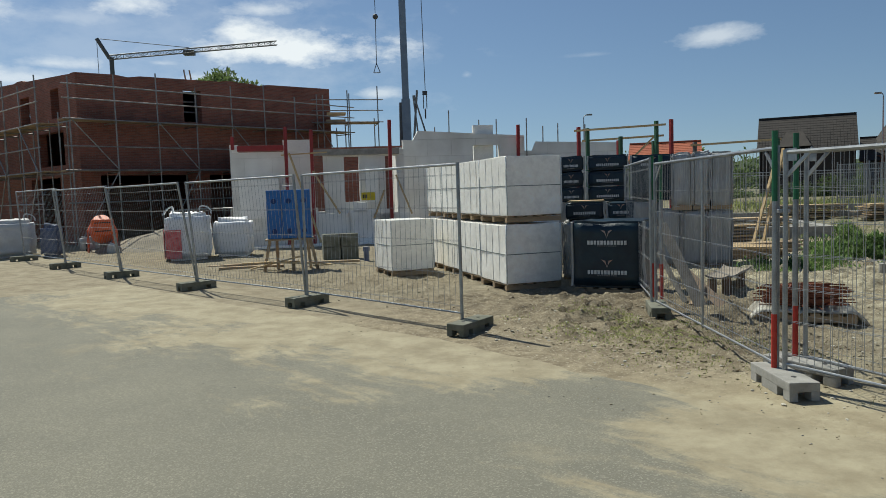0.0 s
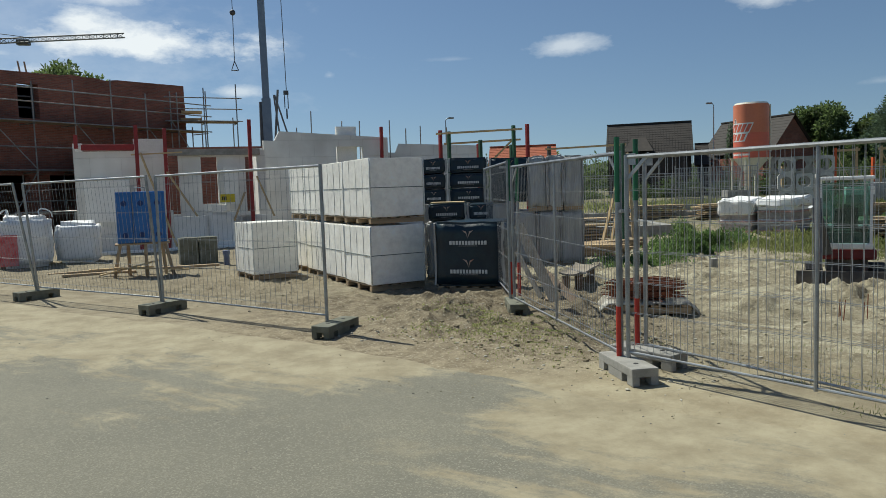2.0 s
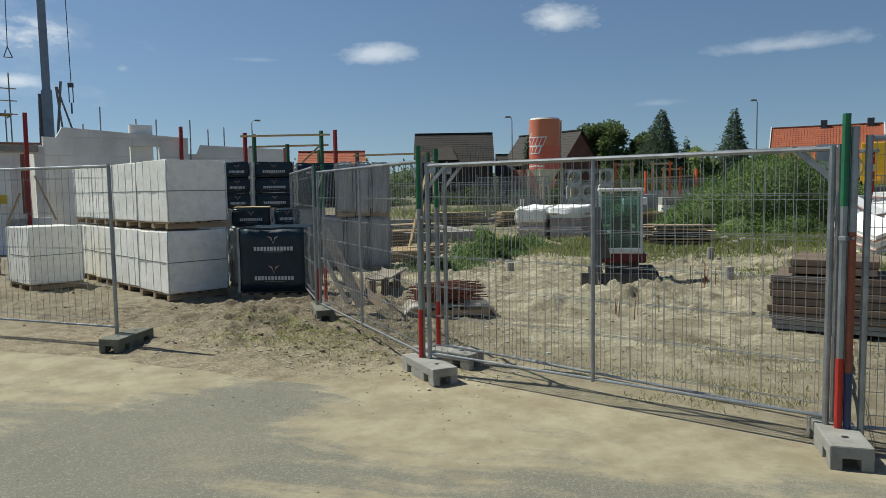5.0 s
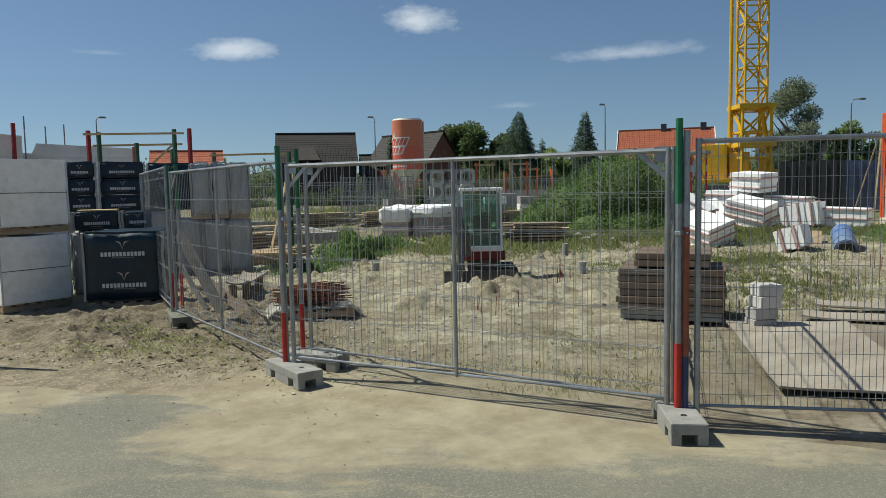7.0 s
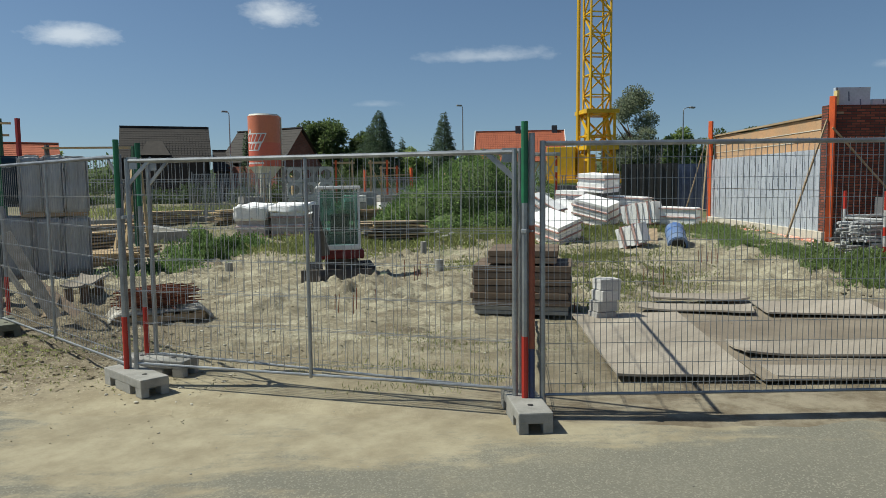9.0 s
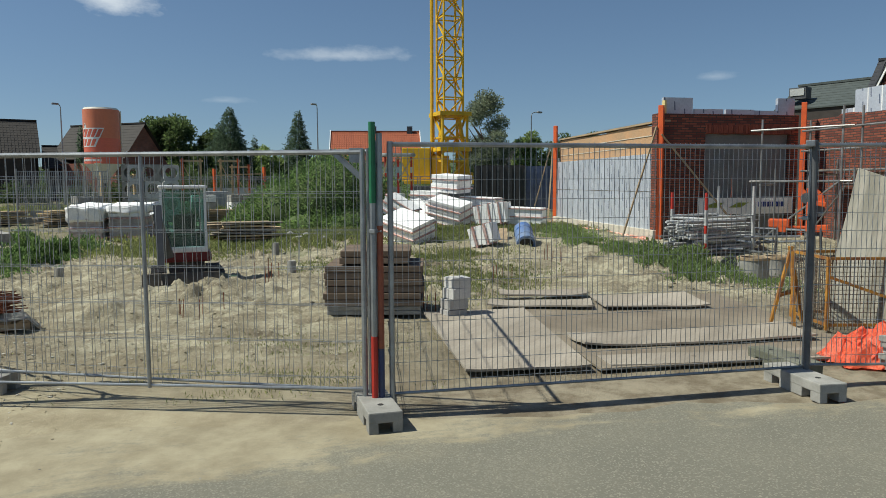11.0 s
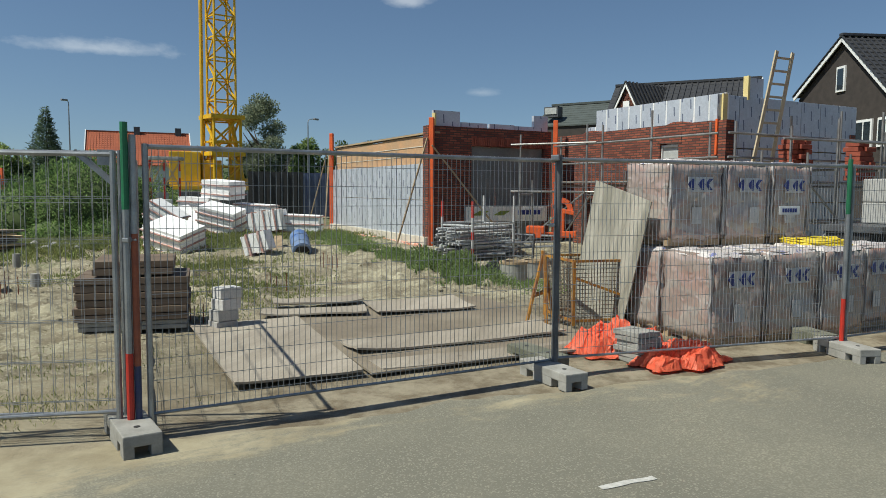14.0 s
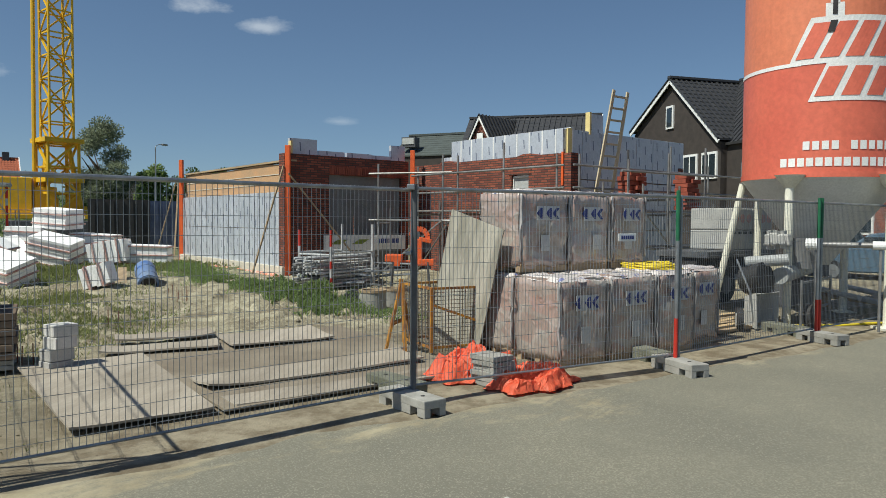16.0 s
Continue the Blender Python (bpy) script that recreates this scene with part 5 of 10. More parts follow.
for k, (x, y) in enumerate(((3.98, 11.0), (4.20, 11.0), (4.72, 11.75), (4.60, 12.0))):
    bm = B()
    box(bm, (0, 0, 0.115), (0.10, 0.10, 0.27))
    solo("timber_block", bm, M_PLANK, "dark timber block under a weathered sheet", "timber block", pose(x, y, 0.0), group="trestle blocks")


# ---- timber piles ----
def timber_pile(cx, cy, deg, n, L, seed, label, material=None):
    rng = random.Random(seed)
    t = thing("timber_pile", label, "timber pile", pose(cx, cy, ground_full(cx, cy), 0, 0, deg))
    for k in range(n):
        bm = B()
        lay = k // 6
        box(bm, (rng.uniform(-0.15, 0.15), (k % 6) * 0.13 - 0.33 + rng.uniform(-0.03, 0.03), 0.04 + lay * 0.055), (L * rng.uniform(0.7, 1.05), 0.11, 0.045), pose(0, 0, 0, 0, 0, rng.uniform(-7, 7)))
        part("timber", bm, material or (M_PINE if rng.random() < 0.22 else M_WOOD), t)
    return t


timber_pile(6.6, 16.3, -25, 30, 1.9, 1, "untidy pile of used formwork timber on the earth")
timber_pile(7.6, 17.4, 12, 22, 1.8, 2, "untidy pile of used boards on the earth")
timber_pile(14.75, 17.1, -35, 36, 1.35, 3, "pile of sawn boards lying on grass")
timber_pile(20.5, 22.6, -30, 48, 3.0, 4, "pile of pale sawn timber lying on grass")
timber_pile(9.3, 23.5, -15, 30, 3.0, 6, "low pile of boards beside foundations")


# ---- scaffolding ----
def scaffold(name, a, b, z0, levels, rails, bay, depth, label, board_at=None, diag=True, side=1):
    """Tube scaffold along a line: posts in two rows, ledgers, boards on each level, guard rails and braces."""
    L = dist(a, b)
    n = max(1, round(L / bay))
    s = thing(name, label, "scaffold", along(a, b, z0))
    top = max(rails)
    for i in range(n + 1):
        x = i * L / n
        for y in (0.0, side * depth):
            bm = B()
            rod(bm, (x, y, 0), (x, y, top + 0.25 + 0.2 * (i % 3) if y == 0 else max(levels) + 0.3), 0.027, 8)
            part("standard", bm, M_SCAF, s)
        for z in levels:
            bm = B()
            rod(bm, (x, -0.05, z - 0.08), (x, side * (depth + 0.05), z - 0.08), 0.024, 6)
            part("transom", bm, M_SCAF, s)
    for z in sorted({*levels, *rails}):
        bm = B()
        rod(bm, (-0.25, -0.04, z), (L + 0.25, -0.04, z), 0.025, 8)
        part("ledger", bm, M_SCAF, s)
    for z in (board_at if board_at is not None else levels):
        for k in range(3):
            bm = B()
            box(bm, (L / 2, side * (0.15 + k * (depth - 0.2) / 3), z + 0.01), (L + 0.2, depth / 3 - 0.03, 0.045))
            part("scaffold_board", bm, M_WOOD, s)
    if diag:
        for i in range(0, n, 2):
            x0, x1 = i * L / n, (i + 1) * L / n
            bm = B()
            rod(bm, (x0, -0.08, 0.1), (x1, -0.08, levels[0]), 0.022, 6)
            part("brace", bm, M_SCAF, s)
            bm = B()
            rod(bm, (x1, -0.08, levels[0]), (x0, -0.08, levels[-1]), 0.022, 6)
            part("brace", bm, M_SCAF, s)
    return s


# ---- brick house shell at the rear left ----
C0, CR, CL = (-13.4, 27.1), (-5.5, 35.9), (-22.0, 34.8)
zb = 0.12
house = thing("brick_house", "two-storey house shell of dark red brickwork under construction", "house", pose(0, 0, 0))

L = dist(C0, CR)
bm = wall_mesh(B(), L, 6.35, -0.34, [(4.2, 5.0, 4.75, 6.05), (0.7, 4.4, 0.1, 2.6), (5.2, 10.6, 0.1, 2.6)], lambda x: 6.33 + 0.03 * x + 0.065 * round(1.6 * noise.noise(Vector((x * 0.7, 3, 0)))))
w = part("wall", bm, M_BRICK_L, house)
w.matrix_basis = along(C0, CR, zb) @ pose(0, 0, 0)
L2 = dist(CL, C0)
bm = wall_mesh(B(), L2, 6.35, 0.34, [(L2 - 2.0, L2 - 1.2, 4.85, 5.95), (L2 - 5.2, L2 - 4.2, 4.85, 5.95), (L2 - 4.6, L2 - 1.6, 0.1, 2.6), (L2 - 3.6, L2 - 1.0, 3.05, 4.35)], lambda x: 6.95 - 0.055 * x + 0.065 * round(1.4 * noise.noise(Vector((x * 0.7, 5, 0)))))
w = part("wall", bm, M_BRICK_L, house)
w.matrix_basis = along(CL, C0, zb)
# rear walls, floor slabs and concrete band
far = (C0[0] + CR[0] + CL[0] - C0[0] * 2, CR[1] + CL[1] - C0[1])
for a, b, T in ((CR, far, -0.3), (far, CL, -0.3)):
    bm = wall_mesh(B(), dist(a, b), 5.9, T)
    w = part("wall", bm, M_BRICK_L, house)
    w.matrix_basis = along(a, b, zb)
for z in (2.72, 6.2):
    bm = B()
    v = [bm.verts.new((p[0], p[1], z)) for p in ((C0[0] - 0.1, C0[1] + 0.5), (CR[0] - 0.4, CR[1] + 0.0), far, (CL[0] + 0.4, CL[1] + 0.1))]
    f = bm.faces.new(v)
    bmesh.ops.solidify(bm, geom=[f], thickness=0.22)
    part("floor_slab", bm, M_CONC, house)
bm = B()
box(bm, (dist(C0, CR) / 2, -0.02, 2.95), (dist(C0, CR) - 0.4, 0.06, 0.32))
w = part("edge_band", bm, M_GREYP, house)
w.matrix_basis = along(C0, CR, zb)
for x in (4.22, 4.98):
    bm = B()
    box(bm, (x, 0.05, 5.4), (0.08, 0.12, 1.3))
    w = part("window_frame", bm, M_CABD if x > 4.5 else M_WOOD, house)
    w.matrix_basis = along(C0, CR, zb)
for z in (5.2, 5.62):
    bm = B()
    box(bm, (4.6, 0.12, z), (0.8, 0.06, 0.06))
    w = part("window_bar", bm, M_CABD, house)
    w.matrix_basis = along(C0, CR, zb)
for x in (4.1, 4.35):
    bm = B()
    rod(bm, (x + 0.6, 0.2, 6.3), (x + 0.5, 0.2, 6.95), 0.035, 6)
    w = part("ladder_end", bm, M_WOOD, house)
    w.matrix_basis = along(C0, CR, zb)

nR = Vector((0.745, -0.667, 0))
nL = Vector((-0.667, -0.745, 0)) * 1.0
a1, b1 = Vector((*C0, 0)) + nR * 1.25, Vector((*CR, 0)) + nR * 1.25
scaffold("scaffold", (a1.x - 0.4, a1.y - 0.5), (b1.x + 0.3, b1.y + 0.3), zb, (2.75, 4.55), (1.6, 3.6, 5.25, 5.75), 1.55, 1.0, "grey steel tube scaffold along a brick house shell")
dl = Vector((C0[0] - CL[0], C0[1] - CL[1], 0)).normalized()
nL = Vector((dl.y, -dl.x, 0))
a2, b2 = Vector((*CL, 0)) + nL * 1.25, Vector((*C0, 0)) + nL * 1.25
scaffold("scaffold", (a2.x, a2.y), (b2.x, b2.y), zb, (2.75, 4.45), (1.6, 3.6, 5.2, 5.7), 1.7, 1.0, "grey steel tube scaffold on the gable of a brick house")
e1 = Vector((*CR, 0))
scaffold("scaffold", (e1.x - 0.2, e1.y - 1.3), (e1.x + 2.6, e1.y - 0.6), zb, (2.5, 5.0), (5.55, 6.05), 1.5, 1.2, "scaffold bay with boarded platform past the house end", diag=True)
for z, o in ((4.98, 0.0), (5.35, 0.3)):
    bm = B()
    box(bm, (0, 0, 0.06), (0.9, 0.5, 0.12), bevel=0.01)
    solo("board_bundle", bm, M_PINE if o else M_WOOD, "bundle of pale boards on a scaffold platform", "boards", pose(e1.x + 0.55, e1.y - 0.6 + o, zb + z + 0.06, 0, 0, 12))

# trestles and ladder by the shell
tr = thing("trestle", "grey steel builder's trestle in front of the scaffold", "trestle", pose(-8.6, 27.0, ground_z(-8.6, 27.0), 0, 0, 10))
for x in (-0.8, 0.8):
    for y in (-0.35, 0.35):
        bm = B()
        rod(bm, (x, y, 0), (x, y * 0.6, 1.25), 0.024, 6)
        part("leg", bm, M_SCAF, tr)
for z in (0.5, 1.25):
    bm = B()
    for y in (-0.22, 0.22):
        rod(bm, (-1.0, y, z), (1.0, y, z), 0.024, 6)
    part("rail", bm, M_SCAF, tr)


# ---- white block house shell ----
M_REDK = mat("dark_red_paint_post", (0.30, 0.028, 0.03), (0.22, 0.025, 0.025), 5, 60, 0.55, 0.05)
M_BLOCKW = brick_mat("white_block_wall", (0.87, 0.86, 0.82), (0.83, 0.82, 0.78), (0.72, 0.71, 0.67), 0.9, 0.60)
wh = thing("block_house", "unfinished house walls of large pale sand-lime blocks", "house", pose(0, 0, 0))
WA, WB = (-6.95, 24.3), (-1.25, 25.25)
WL = dist(WA, WB)


def stepped(x):
    for lim, z in ((0.25, 3.42), (1.75, 3.22), (2.65, 3.58), (3.05, 3.3), (4.1, 3.27), (5.3, 3.24)):
        if x <= lim:
            return z
    return 3.2


bm = wall_mesh(B(), WL, 3.2, 0.22, [(2.72, 3.02, 1.15, 3.05), (3.72, 4.22, 1.45, 2.98), (5.12, 5.5, 1.05, 2.98)])
w = part("wall", bm, M_BLOCKW, wh)
w.matrix_basis = along(WA, WB, 0.0)
for x, sx, z0, z1, y in ((0.13, 0.26, 3.2, 3.45, 0.11), (2.2, 0.95, 3.2, 3.58, 0.11), (0.9, 1.3, 1.0, 2.3, -0.03), (3.15, 1.5, -0.05, 1.08, -0.5), (4.2, 0.45, 1.08, 1.42, -0.5), (4.6, 0.42, 1.42, 2.6, -0.5), (4.5, 1.5, -0.05, 1.18, -0.5), (2.62, 0.35, 1.08, 1.3, -0.5), (5.2, 1.2, -0.05, 1.05, -0.5)):
    bm = B()
    box(bm, (x, y, (z0 + z1) / 2), (sx, 0.21 if y > -0.1 else 0.2, z1 - z0), bevel=0.006)
    w = part("block", bm, M_BLOCK, wh)
    w.matrix_basis = along(WA, WB, 0.0)
bm = B()
box(bm, (1.0, -0.03, 3.32), (1.5, 0.2, 0.18), bevel=0.01)
w = part("steel_lintel", bm, M_REDK, wh, "red primed steel lintel")
w.matrix_basis = along(WA, WB, 0.0)
bm = B()
box(bm, (4.1, -0.04, 3.13), (3.0, 0.24, 0.2), bevel=0.01)
w = part("lintel", bm, M_CONC, wh)
w.matrix_basis = along(WA, WB, 0.0)
bm = B()
box(bm, (3.0, -0.9, -0.02), (6.4, 0.5, 0.28), bevel=0.01)
w = part("foundation", bm, M_BLOCK, wh)
w.matrix_basis = along(WA, WB, 0.0)
# left return wall and rear walls
for a, b, H in ((WA, (-8.6, 31.0), 3.3), ((-8.6, 31.0), (-1.4, 31.5), 3.7)):
    bm = wall_mesh(B(), dist(a, b), H, -0.22, [(2.0, 3.0, 0.2, 2.4)])
    w = part("wall", bm, M_BRICK_L if a[1] > 30 else M_BLOCKW, wh)
    w.matrix_basis = along(a, b, 0.0)
wh2 = thing("block_house", "second shell of pale block walls with stepped tops", "house", pose(0, 0, 0))
for a, b, H, holes in (((-1.35, 26.6), (3.15, 27.4), 3.95, [(2.6, 3.6, 0.0, 3.35)]), ((-1.35, 26.6), (-1.9, 31.2), 3.4, []), ((3.25, 28.4), (6.6, 27.4), 3.52, []), ((3.15, 27.4), (3.2, 31.0), 3.6, [])):
    bm = wall_mesh(B(), dist(a, b), H, 0.22, holes, lambda x, H=H: H - 0.06 * x + (0.0 if x > 0.4 else -0.35))
    w = part("wall", bm, M_BLOCKW, wh2)
    w.matrix_basis = along(a, b, 0.0)
bm = B()
box(bm, (3.05, 0.3, 2.2), (0.75, 0.2, 2.0))
w = part("block", bm, M_BLOCK, wh2)
w.matrix_basis = along((-1.35, 26.6), (3.15, 27.4), 0.9)
for k, (x, y, z) in enumerate(((0.35, 28.0, 4.75), (1.48, 27.9, 4.35), (2.14, 27.9, 4.35), (3.27, 27.8, 4.35), (-0.2, 28.6, 4.2), (4.0, 28.6, 4.1), (4.6, 28.7, 4.2), (5.6, 28.4, 4.1))):
    bm = B()
    rod(bm, (0, 0, 0), (0.02, 0, z), 0.022, 6)
    solo("steel_prop", bm, M_SCAF, "thin grey steel prop standing behind block walls", "prop", pose(x, y, 0.0), group="steel props")
for x, y, z in ((-5.05, 23.95, 3.95), (-4.25, 24.15, 3.85), (-1.70, 24.45, 4.12), (2.85, 27.1, 4.05)):
    bm = B()
    box(bm, (0, 0, z / 2), (0.11, 0.11, z), bevel=0.01)
    solo("profile_post", bm, M_REDK, "red painted upright setting-out post beside block wall", "post", pose(x, y, 0.0, 0.4, 0.5, 12), group="red setting-out posts")
for a, b in (((-4.9, 23.85, 3.1), (-3.9, 23.3, 0.2)), ((-1.5, 24.4, 2.3), (-1.0, 24.2, 1.0)), ((-1.9, 24.4, 1.8), (-2.25, 24.1, 0.9)), ((-4.2, 24.1, 2.5), (-3.3, 23.6, 1.1)), ((-5.2, 24.0, 3.05), (-3.7, 24.0, 3.1))):
    board(a, b, 0.06, 0.04, M_PINE, "pale timber strut bracing a block wall", "timber_strut", "timber struts")
bm = B()
box(bm, (0.10, 0.02, 3.50), (0.11, 0.11, 0.42), bevel=0.01)
w = part("post_stub", bm, M_REDK, wh, "red painted post stub")
w.matrix_basis = along(WA, WB, 0.0)
sg = thing("site_sign", "small yellow sign on a pale block wall", "sign", along(WA, WB, 0.0) @ pose(4.45, -0.63, 1.62))
bm = B()
box(bm, (0, 0, 0), (0.46, 0.02, 0.26))
part("panel", bm, M_HOSE, sg)
o = part("dark_bars", bars(0.16, 0.12, 3, 0.006), M_DARK, sg)
o.matrix_basis = pose(-0.10, -0.014, 0)

# timber frames and posts of the next shell
M_GREENP = mat("green_post_paint", (0.03, 0.11, 0.06), (0.03, 0.08, 0.05), 3, 40, 0.6, 0.05)
for x, y, z, mt in ((3.73, 19.9, 3.30, M_REDK), (3.96, 19.85, 3.26, M_GREENP), (6.04, 19.3, 3.38, M_REDK), (5.68, 19.4, 3.36, M_GREENP), (4.8, 19.65, 3.0, M_GREENP), (5.9, 20.4, 2.9, M_GREENP), (4.95, 20.5, 2.95, M_REDK), (6.9, 20.0, 2.8, M_CABD), (8.4, 18.4, 2.75, M_GREENP)):
    bm = B()
    box(bm, (0, 0, z / 2), (0.085, 0.085, z), bevel=0.008)
    solo("profile_post", bm, mt, "painted upright setting-out post", "post", pose(x, y, 0.0, 0, 0, 20), group="setting-out posts")
for a, b, mt in (((3.6, 19.85, 3.2), (5.9, 19.3, 3.25), M_PINE), ((3.9, 20.3, 2.95), (6.0, 19.8, 3.0), M_PINE), ((5.0, 19.7, 2.3), (5.7, 19.5, 3.0), M_PINE), ((6.8, 20.0, 2.72), (8.5, 18.4, 2.72), M_PINE), ((8.0, 18.3, 0.1), (8.7, 18.7, 2.5), M_PINE), ((7.7, 18.2, 0.1), (8.6, 18.8, 2.4), M_PINE), ((8.6, 18.2, 0.1), (8.8, 18.9, 2.3), M_PINE)):
    board(a, b, 0.07, 0.05, mt, "pale timber rail of a setting-out frame", "timber_rail", "timber rails")

# foundations of the next houses
for a, b, h in (((6.6, 21.5), (11.0, 20.4), 0.42), ((8.5, 29.2), (16.0, 27.0), 0.5), ((6.6, 21.5), (7.6, 27.0), 0.4), ((11.0, 20.4), (12.2, 26.0), 0.4), ((14.0, 31.0), (24.0, 27.5), 0.45)):
    bm = wall_mesh(B(), dist(a, b), h, 0.3)
    solo("foundation_wall", bm, M_CONC, "low grey concrete foundation wall", "foundation", along(a, b, ground_z(*a) - 0.05), group="foundations")

# ---- things in the left yard ----
M_BAG = mat("white_woven_bag", (0.84, 0.84, 0.83), (0.76, 0.76, 0.75), 3, 90, 0.8, 0.25)
M_BAGG = mat("grey_woven_bag", (0.58, 0.58, 0.57), (0.48, 0.48, 0.47), 3, 90, 0.8, 0.25)


def big_bag(m, s, h, seed, label, loops=True, red=False, material=None):
    b = thing("big_bag", label, "bulk bag", m, group="bulk bags")
    bm = soft_box(s, s, h, 7, 0.10, 0.05, seed)
    for v in bm.verts:
        k = math.sin(math.pi * min(1, max(0, v.co.z / h)))
        v.co.x *= 1 + 0.08 * k
        v.co.y *= 1 + 0.08 * k
        if v.co.z > h * 0.97:
            v.co.z += 0.07 * noise.noise(v.co * 5 + Vector((seed, 0, 0)))
        v.co.z = max(0.0, v.co.z)
    part("sack", bm, material or M_BAG, b, smooth=True)
    if loops:
        for sx in (-1, 1):
            for sy in (-1, 1):
                bm = B()
                pr = None
                for k in range(9):
                    a = math.pi * k / 8
                    q = (sx * s * 0.40 + 0.14 * math.cos(a) * sx + 0.05 * math.sin(a * 2 + sx), sy * s * 0.42 - 0.1 * sy * math.sin(a), h - 0.04 + 0.22 * math.sin(a))
                    if pr:
                        beam(bm, pr, q, 0.03, 0.008, (0, 1, 0))
                    pr = q
                part("lifting_loop", bm, material or M_BAG, b)
    if red:
        bm = B()
        box(bm, (-s * 0.56, -0.0, h * 0.36), (0.02, s * 0.9, h * 0.6))
        part("printed_panel", bm, M_REDP, b)
        bm = B()
        box(bm, (-s * 0.34, -s * 0.556, h * 0.36), (s * 0.36, 0.02, h * 0.6))
        part("printed_panel", bm, M_REDP, b)
    return b


M_REDP = mat("red_print", (0.55, 0.06, 0.07), (0.66, 0.25, 0.25), 9, 60, 0.6, 0.1)
big_bag(pose(-7.12, 20.45, ground_z(-6.8, 20.5), 0, 0, 18), 1.12, 1.30, 1.0, "full white woven bulk bag with red print and loops", True, True)
big_bag(pose(-6.05, 21.15, ground_z(-5.6, 21.2), 0, 0, 10), 0.98, 1.10, 5.0, "full white woven bulk bag, top folded over", False)
big_bag(pose(-13.5, 22.9, ground_z(-13.5, 22.9), 0, 0, 30), 1.2, 1.15, 7.0, "half-full pale grey woven bulk bag", True, False, M_BAGG)
M_BLUEG = mat("blue_grey_bag", (0.12, 0.15, 0.24), (0.09, 0.11, 0.17), 3, 60, 0.7, 0.2)
big_bag(pose(-12.0, 22.4, ground_z(-12, 22.4), 0, 0, 20), 0.55, 1.0, 9.0, "blue-grey filled sack standing on sand", False, False, M_BLUEG)

# sand heap
bm = B()
n = 30
rows_ = []
for j in range(n):
    row = []
    for i in range(n):
        u, v = 2 * i / (n - 1) - 1, 2 * j / (n - 1) - 1
        r = math.sqrt(u * u + v * v)
        z = 0.72 * max(0, 1 - r) ** 0.9 * (1 + 0.35 * noise.noise(Vector((u * 2, v * 2, 4)))) + 0.03 * noise.noise(Vector((u * 9, v * 9, 4))) - 0.03
        row.append(bm.verts.new((u * 2.6, v * 1.7, z)))
    rows_.append(row)
for j in range(n - 1):
    for i in range(n - 1):
        bm.faces.new((rows_[j][i], rows_[j][i + 1], rows_[j + 1][i + 1], rows_[j + 1][i]))
M_SANDH = mat("grey_sand", (0.30, 0.265, 0.20), (0.22, 0.195, 0.15), 2, 40, 0.95, 0.4, dist=0.03)
solo("sand_heap", bm, M_SANDH, "heap of grey-brown building sand", "sand heap", pose(-9.3, 24.4, ground_z(-9.3, 24.4), 0, 0, 15), smooth=True)

# orange concrete mixer
mx_ = thing("concrete_mixer", "orange drum concrete mixer standing on sand", "concrete mixer", pose(-11.0, 23.6, ground_z(-11, 23.6), 0, 0, 25))
bm = B()
bmesh.ops.create_cone(bm, cap_ends=True, segments=20, radius1=0.30, radius2=0.42, depth=0.35, matrix=pose(0, 0, 0.62, 30, 0, 0))
bmesh.ops.create_cone(bm, cap_ends=True, segments=20, radius1=0.42, radius2=0.22, depth=0.4, matrix=pose(0, -0.19, 0.94, 30, 0, 0))
part("drum", bm, M_ORANGE, mx_, smooth=False)
bm = B()
for x in (-0.42, 0.42):
    rod(bm, (x, 0.45, 0.02), (x, 0, 0.75), 0.03, 8)
    rod(bm, (x, -0.45, 0.02), (x, 0, 0.75), 0.03, 8)
rod(bm, (-0.45, 0, 0.72), (0.45, 0, 0.72), 0.03, 8)
part("frame", bm, M_ORANGE, mx_)
for x in (-0.48, 0.48):
    bm = B()
    bmesh.ops.create_cone(bm, cap_ends=True, segments=16, radius1=0.17, radius2=0.17, depth=0.07, matrix=pose(x, 0.42, 0.17, 0, 90, 0))
    part("wheel", bm, M_DARK, mx_)
bm = B()
box(bm, (0.02, -0.50, 0.84), (0.66, 0.24, 0.50), bevel=0.05)
part("motor_cover", bm, M_ORANGE, mx_)
for z in (0.72, 0.98):
    bm = B()
    box(bm, (0.02, -0.625, z), (0.46, 0.012, 0.03))
    part("vent_slot", bm, M_DARK, mx_)
bm = B()
box(bm, (0.36, -0.50, 0.34), (0.16, 0.14, 0.66), bevel=0.02)
part("support_leg", bm, M_ORANGE, mx_)
for k, (x, y, s) in enumerate(((-10.3, 22.8, 0.35), (-11.7, 24.2, 0.5), (-10.0, 23.4, 0.3))):
    bm = soft_box(s, s * 0.8, s, 4, 0.06, 0.06, k * 3.0)
    solo("sack", bm, M_BAGG if k != 2 else M_BAG, "small slumped cement sack on sand", "sack", pose(x, y, ground_z(x, y)), group="cement sacks", smooth=True)

